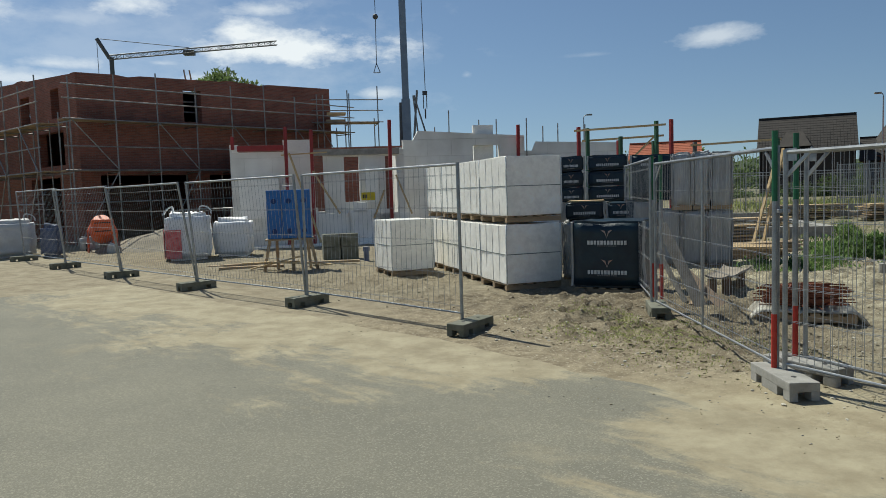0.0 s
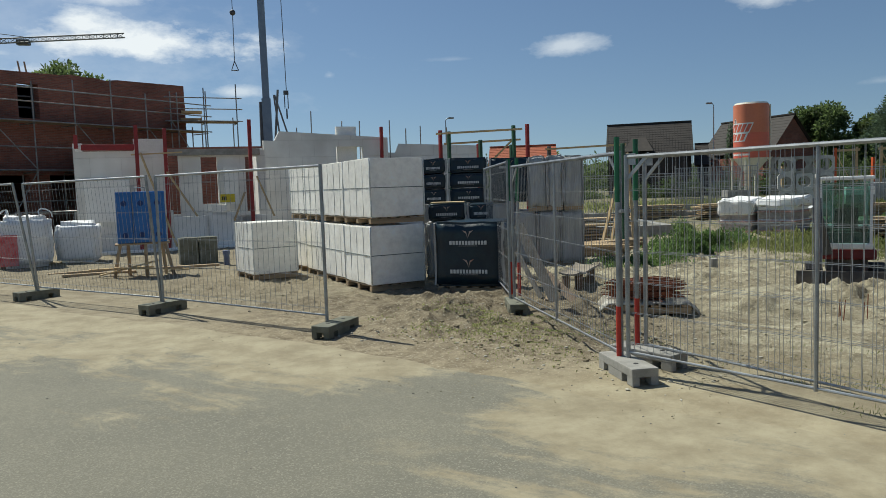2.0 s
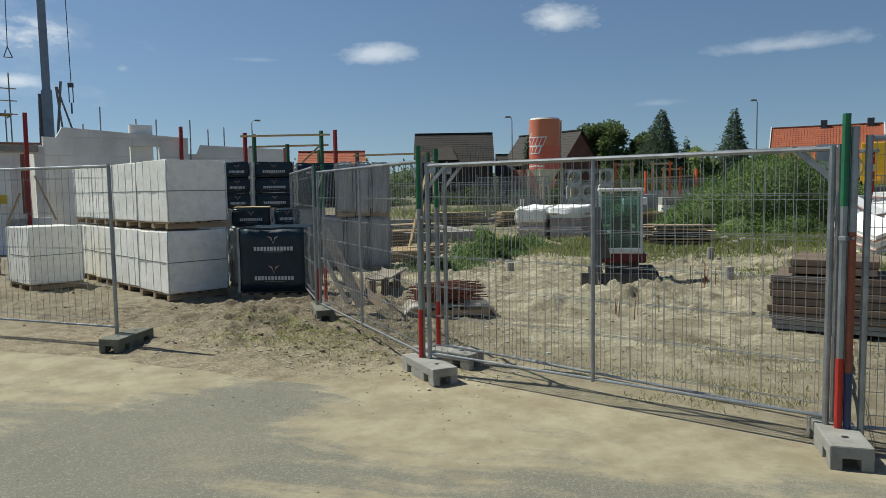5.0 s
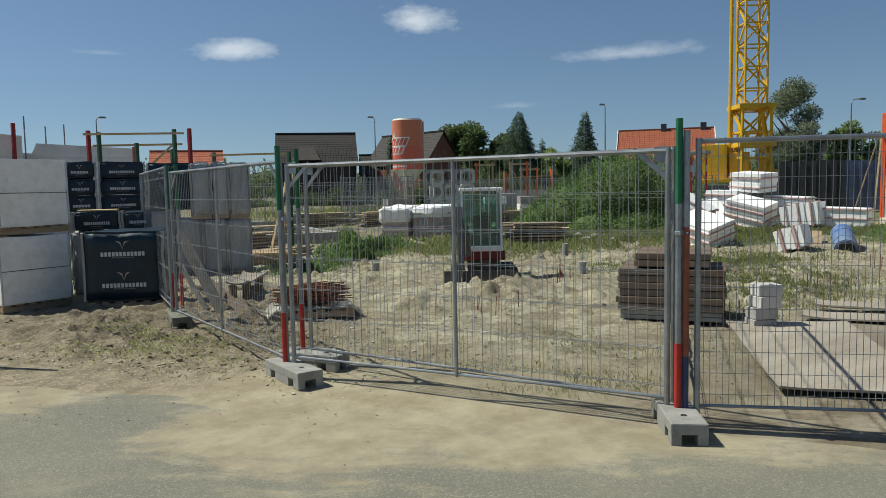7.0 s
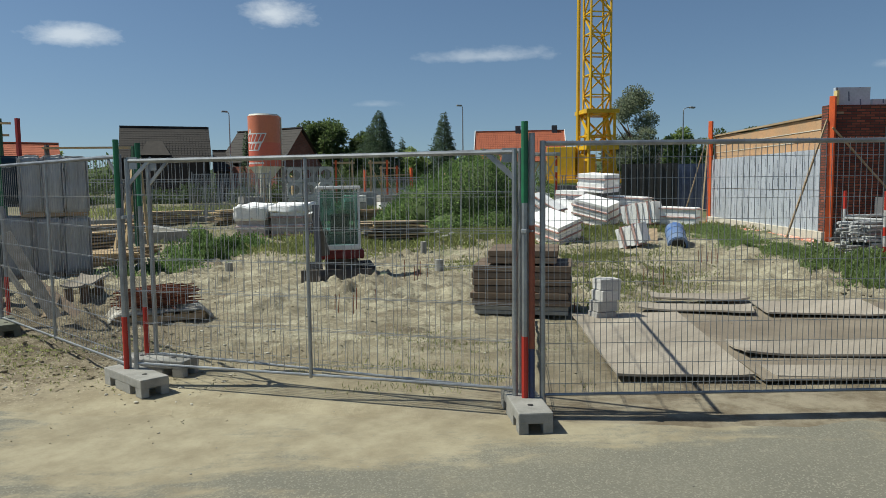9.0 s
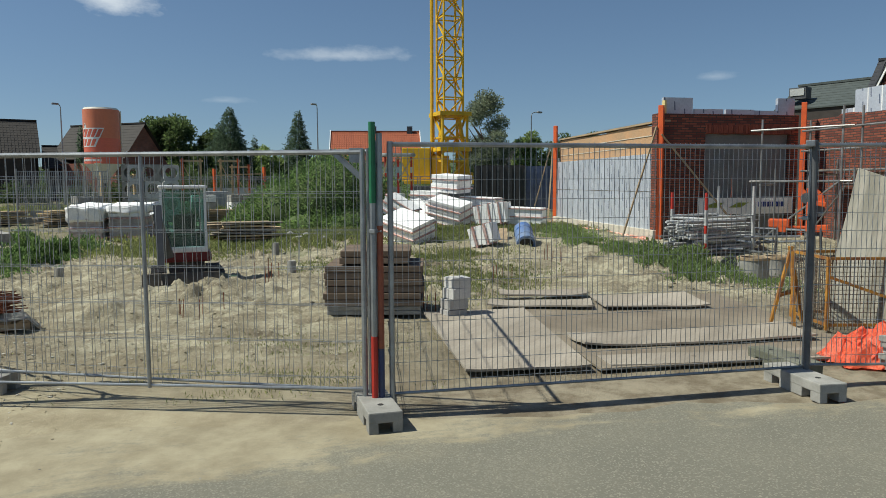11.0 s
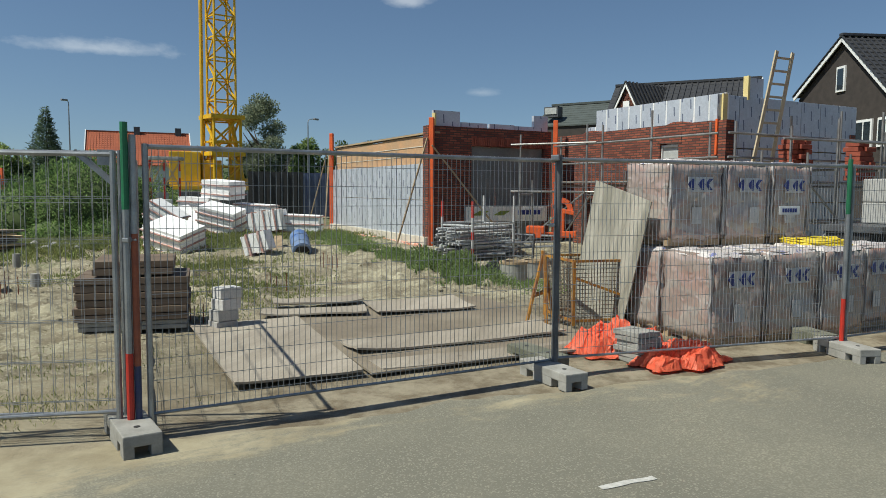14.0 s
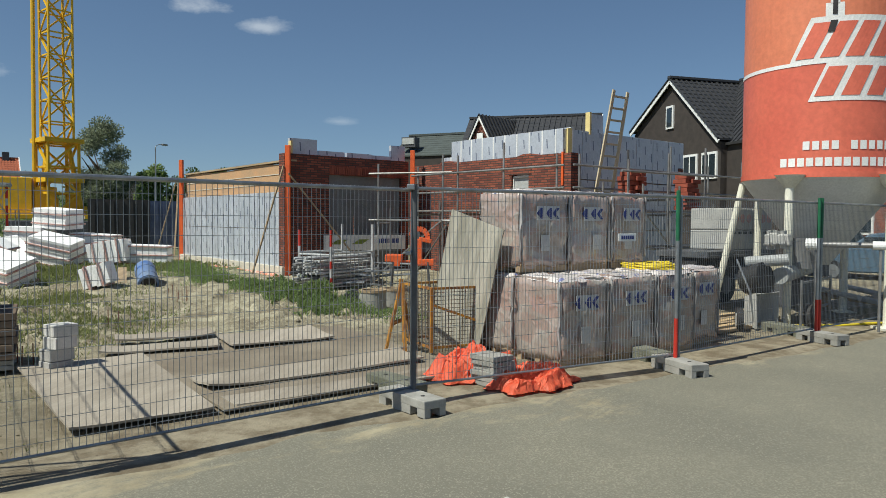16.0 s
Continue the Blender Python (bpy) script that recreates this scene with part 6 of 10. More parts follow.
# blue plastic crates on a timber stand
bx = thing("blue_crate", "tall blue plastic panel case with round recesses on a timber stand", "crate", pose(-3.55, 16.9, 0.74, 0, 0, 12))
for k in range(3):
    bm = B()
    box(bm, (-0.33 + 0.33 * k, 0, 0.56), (0.32, 0.5, 1.10), bevel=0.02)
    part("case", bm, M_BLUEP, bx)
    for z in (0.18, 0.86):
        bm = B()
        bmesh.ops.create_cone(bm, cap_ends=True, segments=14, radius1=0.06, radius2=0.06, depth=0.02, matrix=pose(-0.33 + 0.33 * k, -0.252, z, 90))
        part("recess", bm, M_BLUEP, bx)
    for x in (-0.12, 0.12):
        bm = B()
        box(bm, (-0.33 + 0.33 * k + x, -0.255, 0.56), (0.03, 0.03, 1.02), bevel=0.006)
        part("rib", bm, M_BLUEP, bx)
bm = B()
rod(bm, (-0.1, -0.1, 1.11), (-0.1, -0.1, 1.2), 0.01, 6)
rod(bm, (0.1, -0.1, 1.11), (0.1, -0.1, 1.2), 0.01, 6)
rod(bm, (-0.1, -0.1, 1.2), (0.1, -0.1, 1.2), 0.01, 6)
part("handle", bm, M_GALV, bx)
stn = thing("timber_stand", "rough stand of posts and boards under a blue case", "stand", pose(-3.55, 16.9, 0, 0, 0, 12))
for x, y, dx in ((-0.45, -0.2, -0.15), (0.45, -0.2, 0.15), (-0.3, 0.25, 0.0), (0.4, 0.25, 0.05), (0.05, -0.22, 0.0)):
    bm = B()
    beam(bm, (x + dx, y, 0), (x, y, 0.72), 0.07, 0.07, (0, 1, 0))
    part("leg", bm, M_WOOD, stn)
bm = B()
box(bm, (0, 0, 0.725), (1.1, 0.55, 0.03))
part("top_board", bm, M_WOOD, stn)
for a, b in (((-0.9, -0.3, 0.1), (0.3, -0.25, 0.35)), ((-0.6, -0.35, 0.25), (0.9, -0.3, 0.12)), ((-1.1, 0.1, 0.2), (0.2, 0.2, 0.18))):
    bm = B()
    beam(bm, a, b, 0.10, 0.03)
    part("cross_board", bm, M_PINE, stn)
# darker blue on flat discs: the recess shade is put in as colour
M_BLUED = mat("dark_blue_plastic", (0.006, 0.045, 0.18), (0.006, 0.035, 0.14), 3, 40, 0.4, 0.05)
for o in bx.children:
    if o.name.startswith("recess"):
        o.data.materials[0] = M_BLUED
for x, y, L, deg in ((-4.6, 17.4, 1.5, 10), (-2.7, 17.6, 1.3, 5), (-4.9, 18.2, 2.0, 25)):
    bm = B()
    box(bm, (0, 0, 0.04), (L, 0.16, 0.05))
    solo("timber_board", bm, M_WOOD, "loose board lying on sandy ground", "board", pose(x, y, ground_full(x, y), 0, 0, deg), group="loose boards")
for k in range(4):
    bm = B()
    box(bm, (0, 0, 0.17), (0.44, 0.36, 0.33), bevel=0.012)
    for sx in (-0.1, 0.1):
        box(bm, (sx, -0.182, 0.17), (0.13, 0.012, 0.16))
    solo("hollow_block", bm, M_CONCD, "dark weathered hollow concrete block", "block", pose(-2.95 + 0.46 * (k % 2), 19.1 + 0.1 * (k % 2), ground_z(-3, 19) + 0.335 * (k // 2), 0, 0, 14), group="dark hollow blocks")
bm = B()
rod(bm, (0, 0, 0), (0, 0, 0.34), 0.07, 14)
bmesh.ops.create_cone(bm, cap_ends=True, segments=14, radius1=0.085, radius2=0.085, depth=0.1, matrix=pose(0, 0, 0.33))
solo("drain_pipe", bm, M_BLUEG, "grey-blue drain pipe end standing in sand", "pipe", pose(-1.95, 18.3, 0.0))


# ---- brick garage and wing at the rear right ----
GA, GB = (19.0, 4.8), (21.6, 1.95)          # front of the garage
GF = (25.35, 10.2)                           # far end of its insulated side
WC, WD = (17.65, -2.15), (21.05, -5.96)     # corner of the wing and end of its insulated face
gz0 = 0.22
M_TANW = mat("orange_tan_block", (0.50, 0.29, 0.15), (0.40, 0.27, 0.16), 1.4, 25, 0.9, 0.2)
M_PLINTH = mat("pale_plinth", (0.62, 0.58, 0.48), (0.50, 0.46, 0.38), 2, 30, 0.85, 0.1)
M_NET = mat("orange_netting", (0.75, 0.16, 0.06), (0.72, 0.62, 0.52), 9, 60, 0.8, 0.3)
M_PUR = mat("pale_yellow_foam", (0.70, 0.58, 0.26), (0.62, 0.50, 0.22), 5, 60, 0.8, 0.1)
M_SOLD = mat("soldier_brick_red", (0.30, 0.085, 0.05), (0.18, 0.05, 0.035), 3, 40, 0.9, 0.2, vary=0.3)
M_SCREEN = mat("dark_screen_foil", (0.13, 0.14, 0.14), (0.17, 0.18, 0.18), 2, 20, 0.45, 0.3, dist=0.02)
def printed_foil(name):
    """Pale metallic insulation facing with short dark printed strokes."""
    m = mat(name, (0.52, 0.55, 0.60), (0.42, 0.45, 0.50), 1.2, 18, 0.38, 0.08, vary=0.08)
    n, l = m.node_tree.nodes, m.node_tree.links
    b = n["Principled BSDF"]
    tc = n.new("ShaderNodeTexCoord")
    sp = n.new("ShaderNodeSeparateXYZ")
    l.new(tc.outputs["Object"], sp.inputs[0])

    def mt(op, a, c):
        k = n.new("ShaderNodeMath")
        k.operation = op
        for i, v in enumerate((a, c)):
            if isinstance(v, (int, float)):
                k.inputs[i].default_value = v
            else:
                l.new(v, k.inputs[i])
        return k.outputs[0]

    col = mt("FLOOR", mt("DIVIDE", sp.outputs[0], 0.27), 0)
    fx = mt("FRACT", mt("ADD", mt("DIVIDE", sp.outputs[0], 0.27), mt("MULTIPLY", sp.outputs[2], 0.25)), 0)
    fz = mt("FRACT", mt("ADD", mt("DIVIDE", sp.outputs[2], 0.50), mt("MULTIPLY", col, 0.37)), 0)
    hit = mt("MULTIPLY", mt("LESS_THAN", fx, 0.13), mt("LESS_THAN", fz, 0.46))
    mx = n.new("ShaderNodeMix")
    mx.data_type = "RGBA"
    l.new(mt("MULTIPLY", hit, 0.85), mx.inputs["Factor"])
    l.new(b.inputs["Base Color"].links[0].from_socket, mx.inputs["A"])
    mx.inputs["B"].default_value = (0.07, 0.09, 0.15, 1)
    l.new(mx.outputs["Result"], b.inputs["Base Color"])
    b.inputs["Metallic"].default_value = 0.15
    return m


M_INSULP = printed_foil("printed_insulation_foil")
M_LADDER = mat("ladder_wood", (0.50, 0.42, 0.28), (0.40, 0.33, 0.22), 3, 40, 0.7, 0.1)
M_BRICKP = mat("loose_red_brick", (0.34, 0.085, 0.05), (0.22, 0.055, 0.035), 6, 40, 0.9, 0.2)
M_CAGEW = mat("cage_wire", (0.16, 0.12, 0.09), (0.10, 0.08, 0.06), 6, 40, 0.7, 0.05)
gar = thing("brick_garage", "single-storey red brick garage under construction with foil-clad side", "garage", pose(0, 0, 0))


def put(name, bm, material, parent, m, label=""):
    o = part(name, bm, material, parent, label)
    o.matrix_basis = m
    return o


mF, mS = along(GA, GB, gz0), along(GF, GA, gz0)
LF, LS = dist(GA, GB), dist(GF, GA)
put("wall", wall_mesh(B(), LF + 0.2, 3.22, 0.30, [(1.35, LF + 0.08, 0.0, 2.72)]), M_BRICK_R, gar, mF @ pose(-0.2, 0, 0))
put("plinth", box(B(), (0.575, -0.006, 0.22), (1.13, 0.02, 0.44)), M_CABD, gar, mF)
# soldier course over the opening
for k in range(36):
    put("soldier_brick", box(B(), (1.15 + 0.04 + k * (LF - 1.3) / 36, -0.005, 2.84), (0.055, 0.03, 0.21)), M_SOLD, gar, mF)
# dark foil in the opening, in three hanging widths
for k in range(3):
    bm = B()
    wdt = (LF - 1.27) / 3
    bmesh.ops.create_grid(bm, x_segments=10, y_segments=16, size=0.5, matrix=pose(0, 0, 0, 90) @ Matrix.Diagonal((wdt, 2.7, 1, 1)))
    wiggle(bm, 0.03, 3.0, k)
    put("screen_foil", bm, M_SCREEN, gar, mF @ pose(1.15 + wdt * (k + 0.5), 0.12, 1.36))
M_SWASH = mat("yellow_green_print", (0.42, 0.50, 0.10), (0.34, 0.42, 0.10), 3, 30, 0.5, 0.02)
put("banner_board", box(B(), (2.30, -0.10, 0.84), (2.75, 0.03, 0.42)), M_WHITE, gar, mF)
put("banner_plate", box(B(), (3.02, -0.135, 0.88), (1.0, 0.02, 0.24)), M_WHITE, gar, mF)
put("banner_mark", bars(0.8, 0.13, 6, 0.01), M_PRINTB, gar, mF @ pose(3.02, -0.150, 0.88))
for x in (1.40, 2.10):
    bm = B()
    vs_ = [bm.verts.new(q) for q in ((-0.30, 0, -0.06), (0.05, 0, -0.06), (0.28, 0, 0.07), (-0.04, 0, 0.07))]
    bm.faces.new(vs_)
    bmesh.ops.solidify(bm, geom=list(bm.faces), thickness=0.006)
    put("banner_mark", bm, M_SWASH, gar, mF @ pose(x, -0.122, 0.86))
put("wall", wall_mesh(B(), LS - 0.32, 3.22, 0.22, (), lambda x: 2.98 + 0.025 * math.sin(x * 1.3) + 0.02 * noise.noise(Vector((x * 3, 0, 0)))), M_TANW, gar, mS @ pose(0, -0.04, 0))
for z in (2.45, 2.70):
    put("course_joint", box(B(), (LS / 2 - 0.2, -0.046, z), (LS - 0.4, 0.02, 0.02)), M_PLINTH, gar, mS)
nb = 14
for k in range(nb):
    for j in range(2):
        w_ = LS / nb
        put("insulation_board", box(B(), (w_ * (k + 0.5), 0.03 - 0.15, 0.22 + 1.0 * j + 0.5), (w_ - 0.012, 0.12, 0.985), bevel=0.004), M_INSULP, gar, mS)
put("plinth", box(B(), (LS / 2, -0.16, 0.05), (LS + 0.1, 0.26, 0.36), bevel=0.01), M_PLINTH, gar, mS)
bm = B()
for k in range(130):
    x = LS * (k + 0.5) / 130
    nn = noise.noise(Vector((k * 0.9, 0, 0)))
    box(bm, (x, -0.40 + 0.05 * nn, -0.06 + 0.04 * noise.noise(Vector((k * 0.5, 3, 0)))), (0.13, 0.07, 0.19 + 0.08 * noise.noise(Vector((k, 8, 0)))), bevel=0.012)
put("netting_strip", bm, M_NET, gar, mS)
put("wall_cap", box(B(), (LS / 2, -0.02, 3.02), (LS, 0.26, 0.05)), M_WOOD, gar, mS @ pose(0, 0.05, 0.02))
for k, (x, h) in enumerate(((0.42, 0.42), (1.3, 0.14), (2.2, 0.14), (3.0, 0.12), (3.55, 0.45))):
    put("insulation_board", box(B(), (x, 0.16, 3.22 + h / 2), (0.82 if k != 4 else 0.5, 0.10, h)), M_INSULP, gar, mF)
put("insulation_edge", box(B(), (0.02, 0.08, 3.28), (0.05, 0.14, 0.56)), M_PUR, gar, mF)

wing_ = thing("brick_wing", "red brick house wing with foil insulation above the brickwork", "house wing", pose(0, 0, 0))
WE = (22.3, 1.95)
mW, mI = along(WE, WC, gz0), along(WC, WD, gz0)
LW, LI = dist(WE, WC), dist(WC, WD)
ww = LW - 1.75
put("wall", wall_mesh(B(), LW + 0.28, 3.2, 0.25, [(ww, ww + 0.62, 2.05, 2.72), (0.35, 1.05, 0.0, 2.35)], lambda x: 3.12 + 0.065 * round(1.3 * noise.noise(Vector((x * 0.9, 2, 0))) + 0.25 * x * 0.2)), M_BRICK_R, wing_, mW)
for x in (0.0, 0.62):
    put("window_frame", box(B(), (ww + x, 0.1, 2.3), (0.05, 0.08, 0.7)), M_WHITE, wing_, mW)
for z in (1.97, 2.62):
    put("window_frame", box(B(), (ww + 0.31, 0.1, z), (0.62, 0.08, 0.05)), M_WHITE, wing_, mW)
put("window_pane", box(B(), (ww + 0.31, 0.11, 2.3), (0.56, 0.02, 0.62)), M_WHITEG, wing_, mW)
put("soldier_course", box(B(), (ww + 0.31, -0.006, 2.78), (0.8, 0.02, 0.21)), M_BRICK_R, wing_, mW)
nb = 11
for k in range(nb):
    x = 1.2 + (LW - 1.2) * (k + 0.5) / nb
    h = 0.16 if k < 1 else 0.60
    put("insulation_board", box(B(), (x, 0.30, 3.1 + h / 2 + 0.06), ((LW - 1.2) / nb - 0.05, 0.10, h)), M_INSULP, wing_, mW)
    put("foam_edge", box(B(), (x + (LW - 1.2) / nb / 2, 0.30, 3.1 + h / 2 + 0.06), (0.045, 0.105, h)), M_WHITE, wing_, mW)
put("insulation_edge", box(B(), (LW + 0.03, 0.20, 3.42), (0.05, 0.14, 0.62)), M_PUR, wing_, mW)
nb = 7
for k in range(nb):
    for j, (z0, h) in enumerate(((0.0, 1.25), (1.26, 1.25), (2.52, 1.20))):
        put("insulation_board", box(B(), (LI * (k + 0.5) / nb, 0.06, z0 + h / 2), (LI / nb - 0.015, 0.12, h - 0.015), bevel=0.004), M_INSULP, wing_, mI)
put("wall", wall_mesh(B(), LI - 0.4, 3.66, 0.22), M_TANW, wing_, mI @ pose(0.4, 0.14, 0))
put("corner_profile", box(B(), (0.0, -0.03, 2.75), (0.08, 0.06, 0.8)), M_ORANGE, wing_, mI)
put("insulation_board", box(B(), (1.3, 0.10, 3.92), (0.55, 0.10, 0.5)), M_INSULP, wing_, mI)
put("insulation_edge", box(B(), (1.0, 0.05, 3.92), (0.06, 0.14, 0.55)), M_PUR, wing_, mI)

# closing walls of the wing and garage
for a, b in ((WD, (27.0, 1.0)), ((27.0, 1.0), WE), ((21.6, 1.95), (27.6, 6.9)), ((27.6, 6.9), GF)):
    put("wall", wall_mesh(B(), dist(a, b), 3.0, 0.25), M_BRICK_R, wing_, along(a, b, gz0))

for p, z, m_ in (((18.88, 4.86), 3.42, M_ORANGE), ((21.55, 1.82), 3.55, M_ORANGE), ((25.2, 10.35), 3.55, M_ORANGE)):
    bm = B()
    box(bm, (0, 0, z / 2), (0.13, 0.13, z), bevel=0.01)
    solo("profile_post", bm, m_, "orange-red upright setting-out post at a wall corner", "post", pose(*p, gz0), group="orange corner posts")
for a, b in (((18.7, 4.8, 2.9), (20.0, 3.0, 0.35)), ((18.8, 4.95, 3.1), (18.2, 5.6, 0.3)), ((25.1, 10.4, 3.2), (24.2, 10.2, 0.4)), ((25.1, 10.5, 3.0), (24.7, 11.1, 0.3))):
    board(a, b, 0.05, 0.035, M_WOOD, "weathered timber strut bracing a corner post", "timber_strut", "timber struts")


# scaffolding along the wing
nW = Vector((mW.to_3x3() @ Vector((0, -1, 0))))
nI = Vector((mI.to_3x3() @ Vector((0, -1, 0))))
pW0, pW1 = Vector((*WE, 0)) + nW * 1.0, Vector((*WC, 0)) + nW * 1.0
scaffold("scaffold", ((pW0.x * 0.72 + pW1.x * 0.28), (pW0.y * 0.72 + pW1.y * 0.28)), (pW1.x - 0.5, pW1.y - 0.5), 0.1, (1.85,), (2.35, 2.85), 1.7, 0.8, "light tube scaffold along a red brick wall")
pI0, pI1 = Vector((*WC, 0)) + nI * 1.1, Vector((*WD, 0)) + nI * 1.1
scaffold("scaffold", (pI0.x - 0.5, pI0.y + 0.5), (pI1.x + 0.8, pI1.y - 0.9), 0.1, (1.85,), (2.35, 2.85), 1.75, 0.85, "tube scaffold with boards along a foil-clad wall")
scaffold("scaffold", (15.55, -3.3), (17.2, -5.4), 0.02, (1.15, 2.25), (2.75,), 1.3, 0.7, "tube scaffold with ties standing behind brick pallets", board_at=(2.25,))
scaffold("scaffold", (18.75, 2.45), (18.2, 0.75), 0.15, (1.55,), (2.35, 2.75), 1.6, 0.75, "tube scaffold bay before the garage opening", board_at=())
lad = thing("ladder", "pale wooden ladder leaning above the scaffold", "ladder", pose(0, 0, 0))
la, lb = Vector((16.85, -2.95, 1.95)), Vector((17.30, -3.45, 4.75))
lo = Vector((0.34, -0.40, 0))
for s_ in (-0.5, 0.5):
    bm = B()
    beam(bm, la + lo * s_ * 1.1, lb + lo * s_ * 0.95, 0.035, 0.085)
    part("stile", bm, M_LADDER, lad)
for k in range(10):
    p = la.lerp(lb, (k + 0.5) / 10)
    bm = B()
    beam(bm, p - lo * 0.52, p + lo * 0.52, 0.03, 0.045)
    part("rung", bm, M_LADDER, lad)
rng = random.Random(17)
for k, (x, y, h) in enumerate(((17.50, -3.78, 0.95), (18.65, -5.40, 0.9))):
    st_ = thing("brick_stack", "rough stack of loose red bricks on a scaffold", "brick stack", pose(x, y, 2.0, 0, 0, -48), group="brick stacks on scaffold")
    for j in range(int(h / 0.11)):
        for i in range(3):
            if j > 6 and rng.random() < 0.5:
                continue
            bm = B()
            box(bm, ((i - 1) * 0.2 + rng.uniform(-0.03, 0.03), rng.uniform(-0.05, 0.05), 0.06 + j * 0.11), (0.19, 0.36 + rng.uniform(-0.05, 0.05), 0.10), bevel=0.008)
            part("brick", bm, M_BRICKP, st_)

# pile of scaffold tubes on bearers
rng = random.Random(11)
M_TUBE = mat("worn_galvanised_tube", (0.56, 0.57, 0.56), (0.38, 0.38, 0.37), 5, 50, 0.5, 0.05, metal=0.0)
pile = thing("tube_pile", "stack of galvanised scaffold tubes between steel posts", "tube pile", pose(17.05, 3.20, ground_z(17.1, 3.1) - 0.04, 0, 0, -30))
for k in range(96):
    bm = B()
    y, z = rng.uniform(-0.40, 0.40), 0.12 + 0.066 * (k // 9)
    L = rng.uniform(1.9, 2.4)
    rod(bm, (-L / 2 + rng.uniform(-0.15, 0.15), y, z), (L / 2, y + rng.uniform(-0.06, 0.06), z + rng.uniform(-0.02, 0.02)), 0.026, 7)
    part("tube", bm, M_TUBE if k % 3 else M_SCAF, pile)
for x in (-0.75, 0.75):
    for y in (-0.48, 0.48):
        bm = B()
        rod(bm, (x, y, 0), (x, y, 1.05), 0.032, 8)
        cp_ = part("corner_post", bm, M_TUBE, pile)
        if x < 0:
            for z0, z1, rr in ((1.05, 1.42, 0.033), (0.10, 0.34, 0.035), (0.55, 0.72, 0.035)):
                bm = B()
                rod(bm, (x, y, z0), (x, y, z1), rr, 8)
                part("red_sleeve", bm, M_RED, cp_)
        else:
            bm = B()
            rod(bm, (x, y, 1.05), (x, y, 1.55), 0.03, 8)
            part("upper_post", bm, M_TUBE, cp_)
    bm = B()
    rod(bm, (x, -0.48, 0.86), (x, 0.48, 0.86), 0.025, 8)
    part("cross_rail", bm, M_TUBE, pile)
    bm = B()
    box(bm, (x, 0, 0.05), (0.12, 1.1, 0.08))
    part("bearer", bm, M_WOOD, pile)
for y in (-0.48, 0.48):
    bm = B()
    rod(bm, (-0.75, y, 0.90), (0.75, y, 0.90), 0.025, 8)
    part("side_rail", bm, M_TUBE, pile)
# second, low jumble of frames
for k in range(12):
    a = Vector((17.0 + rng.uniform(-0.5, 1.8), 2.3 + rng.uniform(-0.5, 0.9), 0.15 + rng.random() * 0.5))
    ang = rng.uniform(0, math.pi)
    d = Vector((math.cos(ang), math.sin(ang), rng.uniform(-0.08, 0.08))) * rng.uniform(0.4, 0.9)
    bm = B()
    rod(bm, a - d, a + d, 0.026, 7)
    solo("scaffold_tube", bm, M_GALV, "loose galvanised scaffold tube in a jumble", "scaffold tube", group="loose scaffold tubes")

# hollow well ring, tilted lid and a stone beside the bank
def well_ring(x, y, r, h):
    g = thing("well_ring", "weathered concrete well ring with a brown rim on the earth", "well ring", pose(x, y, ground_z(x, y)))
    for nm, r0, r1, z0, z1, mt in (("ring", r, r * 0.80, 0.0, h, M_CONC), ("rim", r * 1.04, r * 0.78, h + 0.003, h + 0.05, M_WOOD)):
        bm = B()
        loops_ = [[bm.verts.new((q * math.cos(2 * math.pi * k / 26), q * math.sin(2 * math.pi * k / 26), z)) for k in range(26)] for q, z in ((r0, z0), (r0, z1), (r1, z1), (r1, z0))]
        for a in range(4):
            for k in range(26):
                bm.faces.new((loops_[a][k], loops_[a][(k + 1) % 26], loops_[(a + 1) % 4][(k + 1) % 26], loops_[(a + 1) % 4][k]))
        part(nm, bm, mt, g)


well_ring(13.55, 1.83, 0.26, 0.34)
well_ring(14.35, 1.55, 0.24, 0.30)
bm = B()
bmesh.ops.create_cone(bm, cap_ends=True, segments=24, radius1=0.20, radius2=0.20, depth=0.07, matrix=pose(0, 0, 0.20, 0, 78, 10))
bmesh.ops.bevel(bm, geom=[e for e in bm.edges if e.calc_length() < 0.1], offset=0.01, segments=2, affect="EDGES")
solo("round_slab", bm, M_CABD, "dark round concrete slab leaning on a well ring", "slab", pose(13.62, 2.20, ground_z(13.6, 2.2) - 0.01))
bm = B()
box(bm, (0, 0, 0.06), (0.52, 0.18, 0.12), bevel=0.015)
solo("kerb_stone", bm, M_WOOD, "short weathered block lying before a tube rack", "kerb stone", pose(14.72, 2.85, ground_z(14.7, 2.85), 0, 0, -60))

# orange tile saw
sw = thing("stone_saw", "orange block saw standing by the scaffold", "stone saw", pose(16.75, 1.42, ground_z(16.7, 1.4), 0, 0, -85))
for x, y in ((-0.4, -0.25), (0.4, -0.25), (-0.4, 0.25), (0.4, 0.25)):
    bm = B()
    rod(bm, (x * 1.1, y * 1.1, 0), (x, y, 0.7), 0.022, 8)
    part("leg", bm, M_CABD, sw)
bm = B()
box(bm, (-0.38, 0, 0.78), (0.40, 0.5, 0.16), bevel=0.02)
box(bm, (-0.32, -0.1, 0.66), (0.16, 0.3, 0.12), bevel=0.015)
box(bm, (0.0, 0, 0.70), (0.95, 0.10, 0.05), bevel=0.01)
part("table", bm, M_ORANGE, sw)
bm = B()
box(bm, (0.20, 0, 0.92), (0.15, 0.18, 0.62), bevel=0.03)
box(bm, (0.36, 0, 0.68), (0.36, 0.2, 0.15), bevel=0.02)
part("column", bm, M_ORANGE, sw)
bm = B()
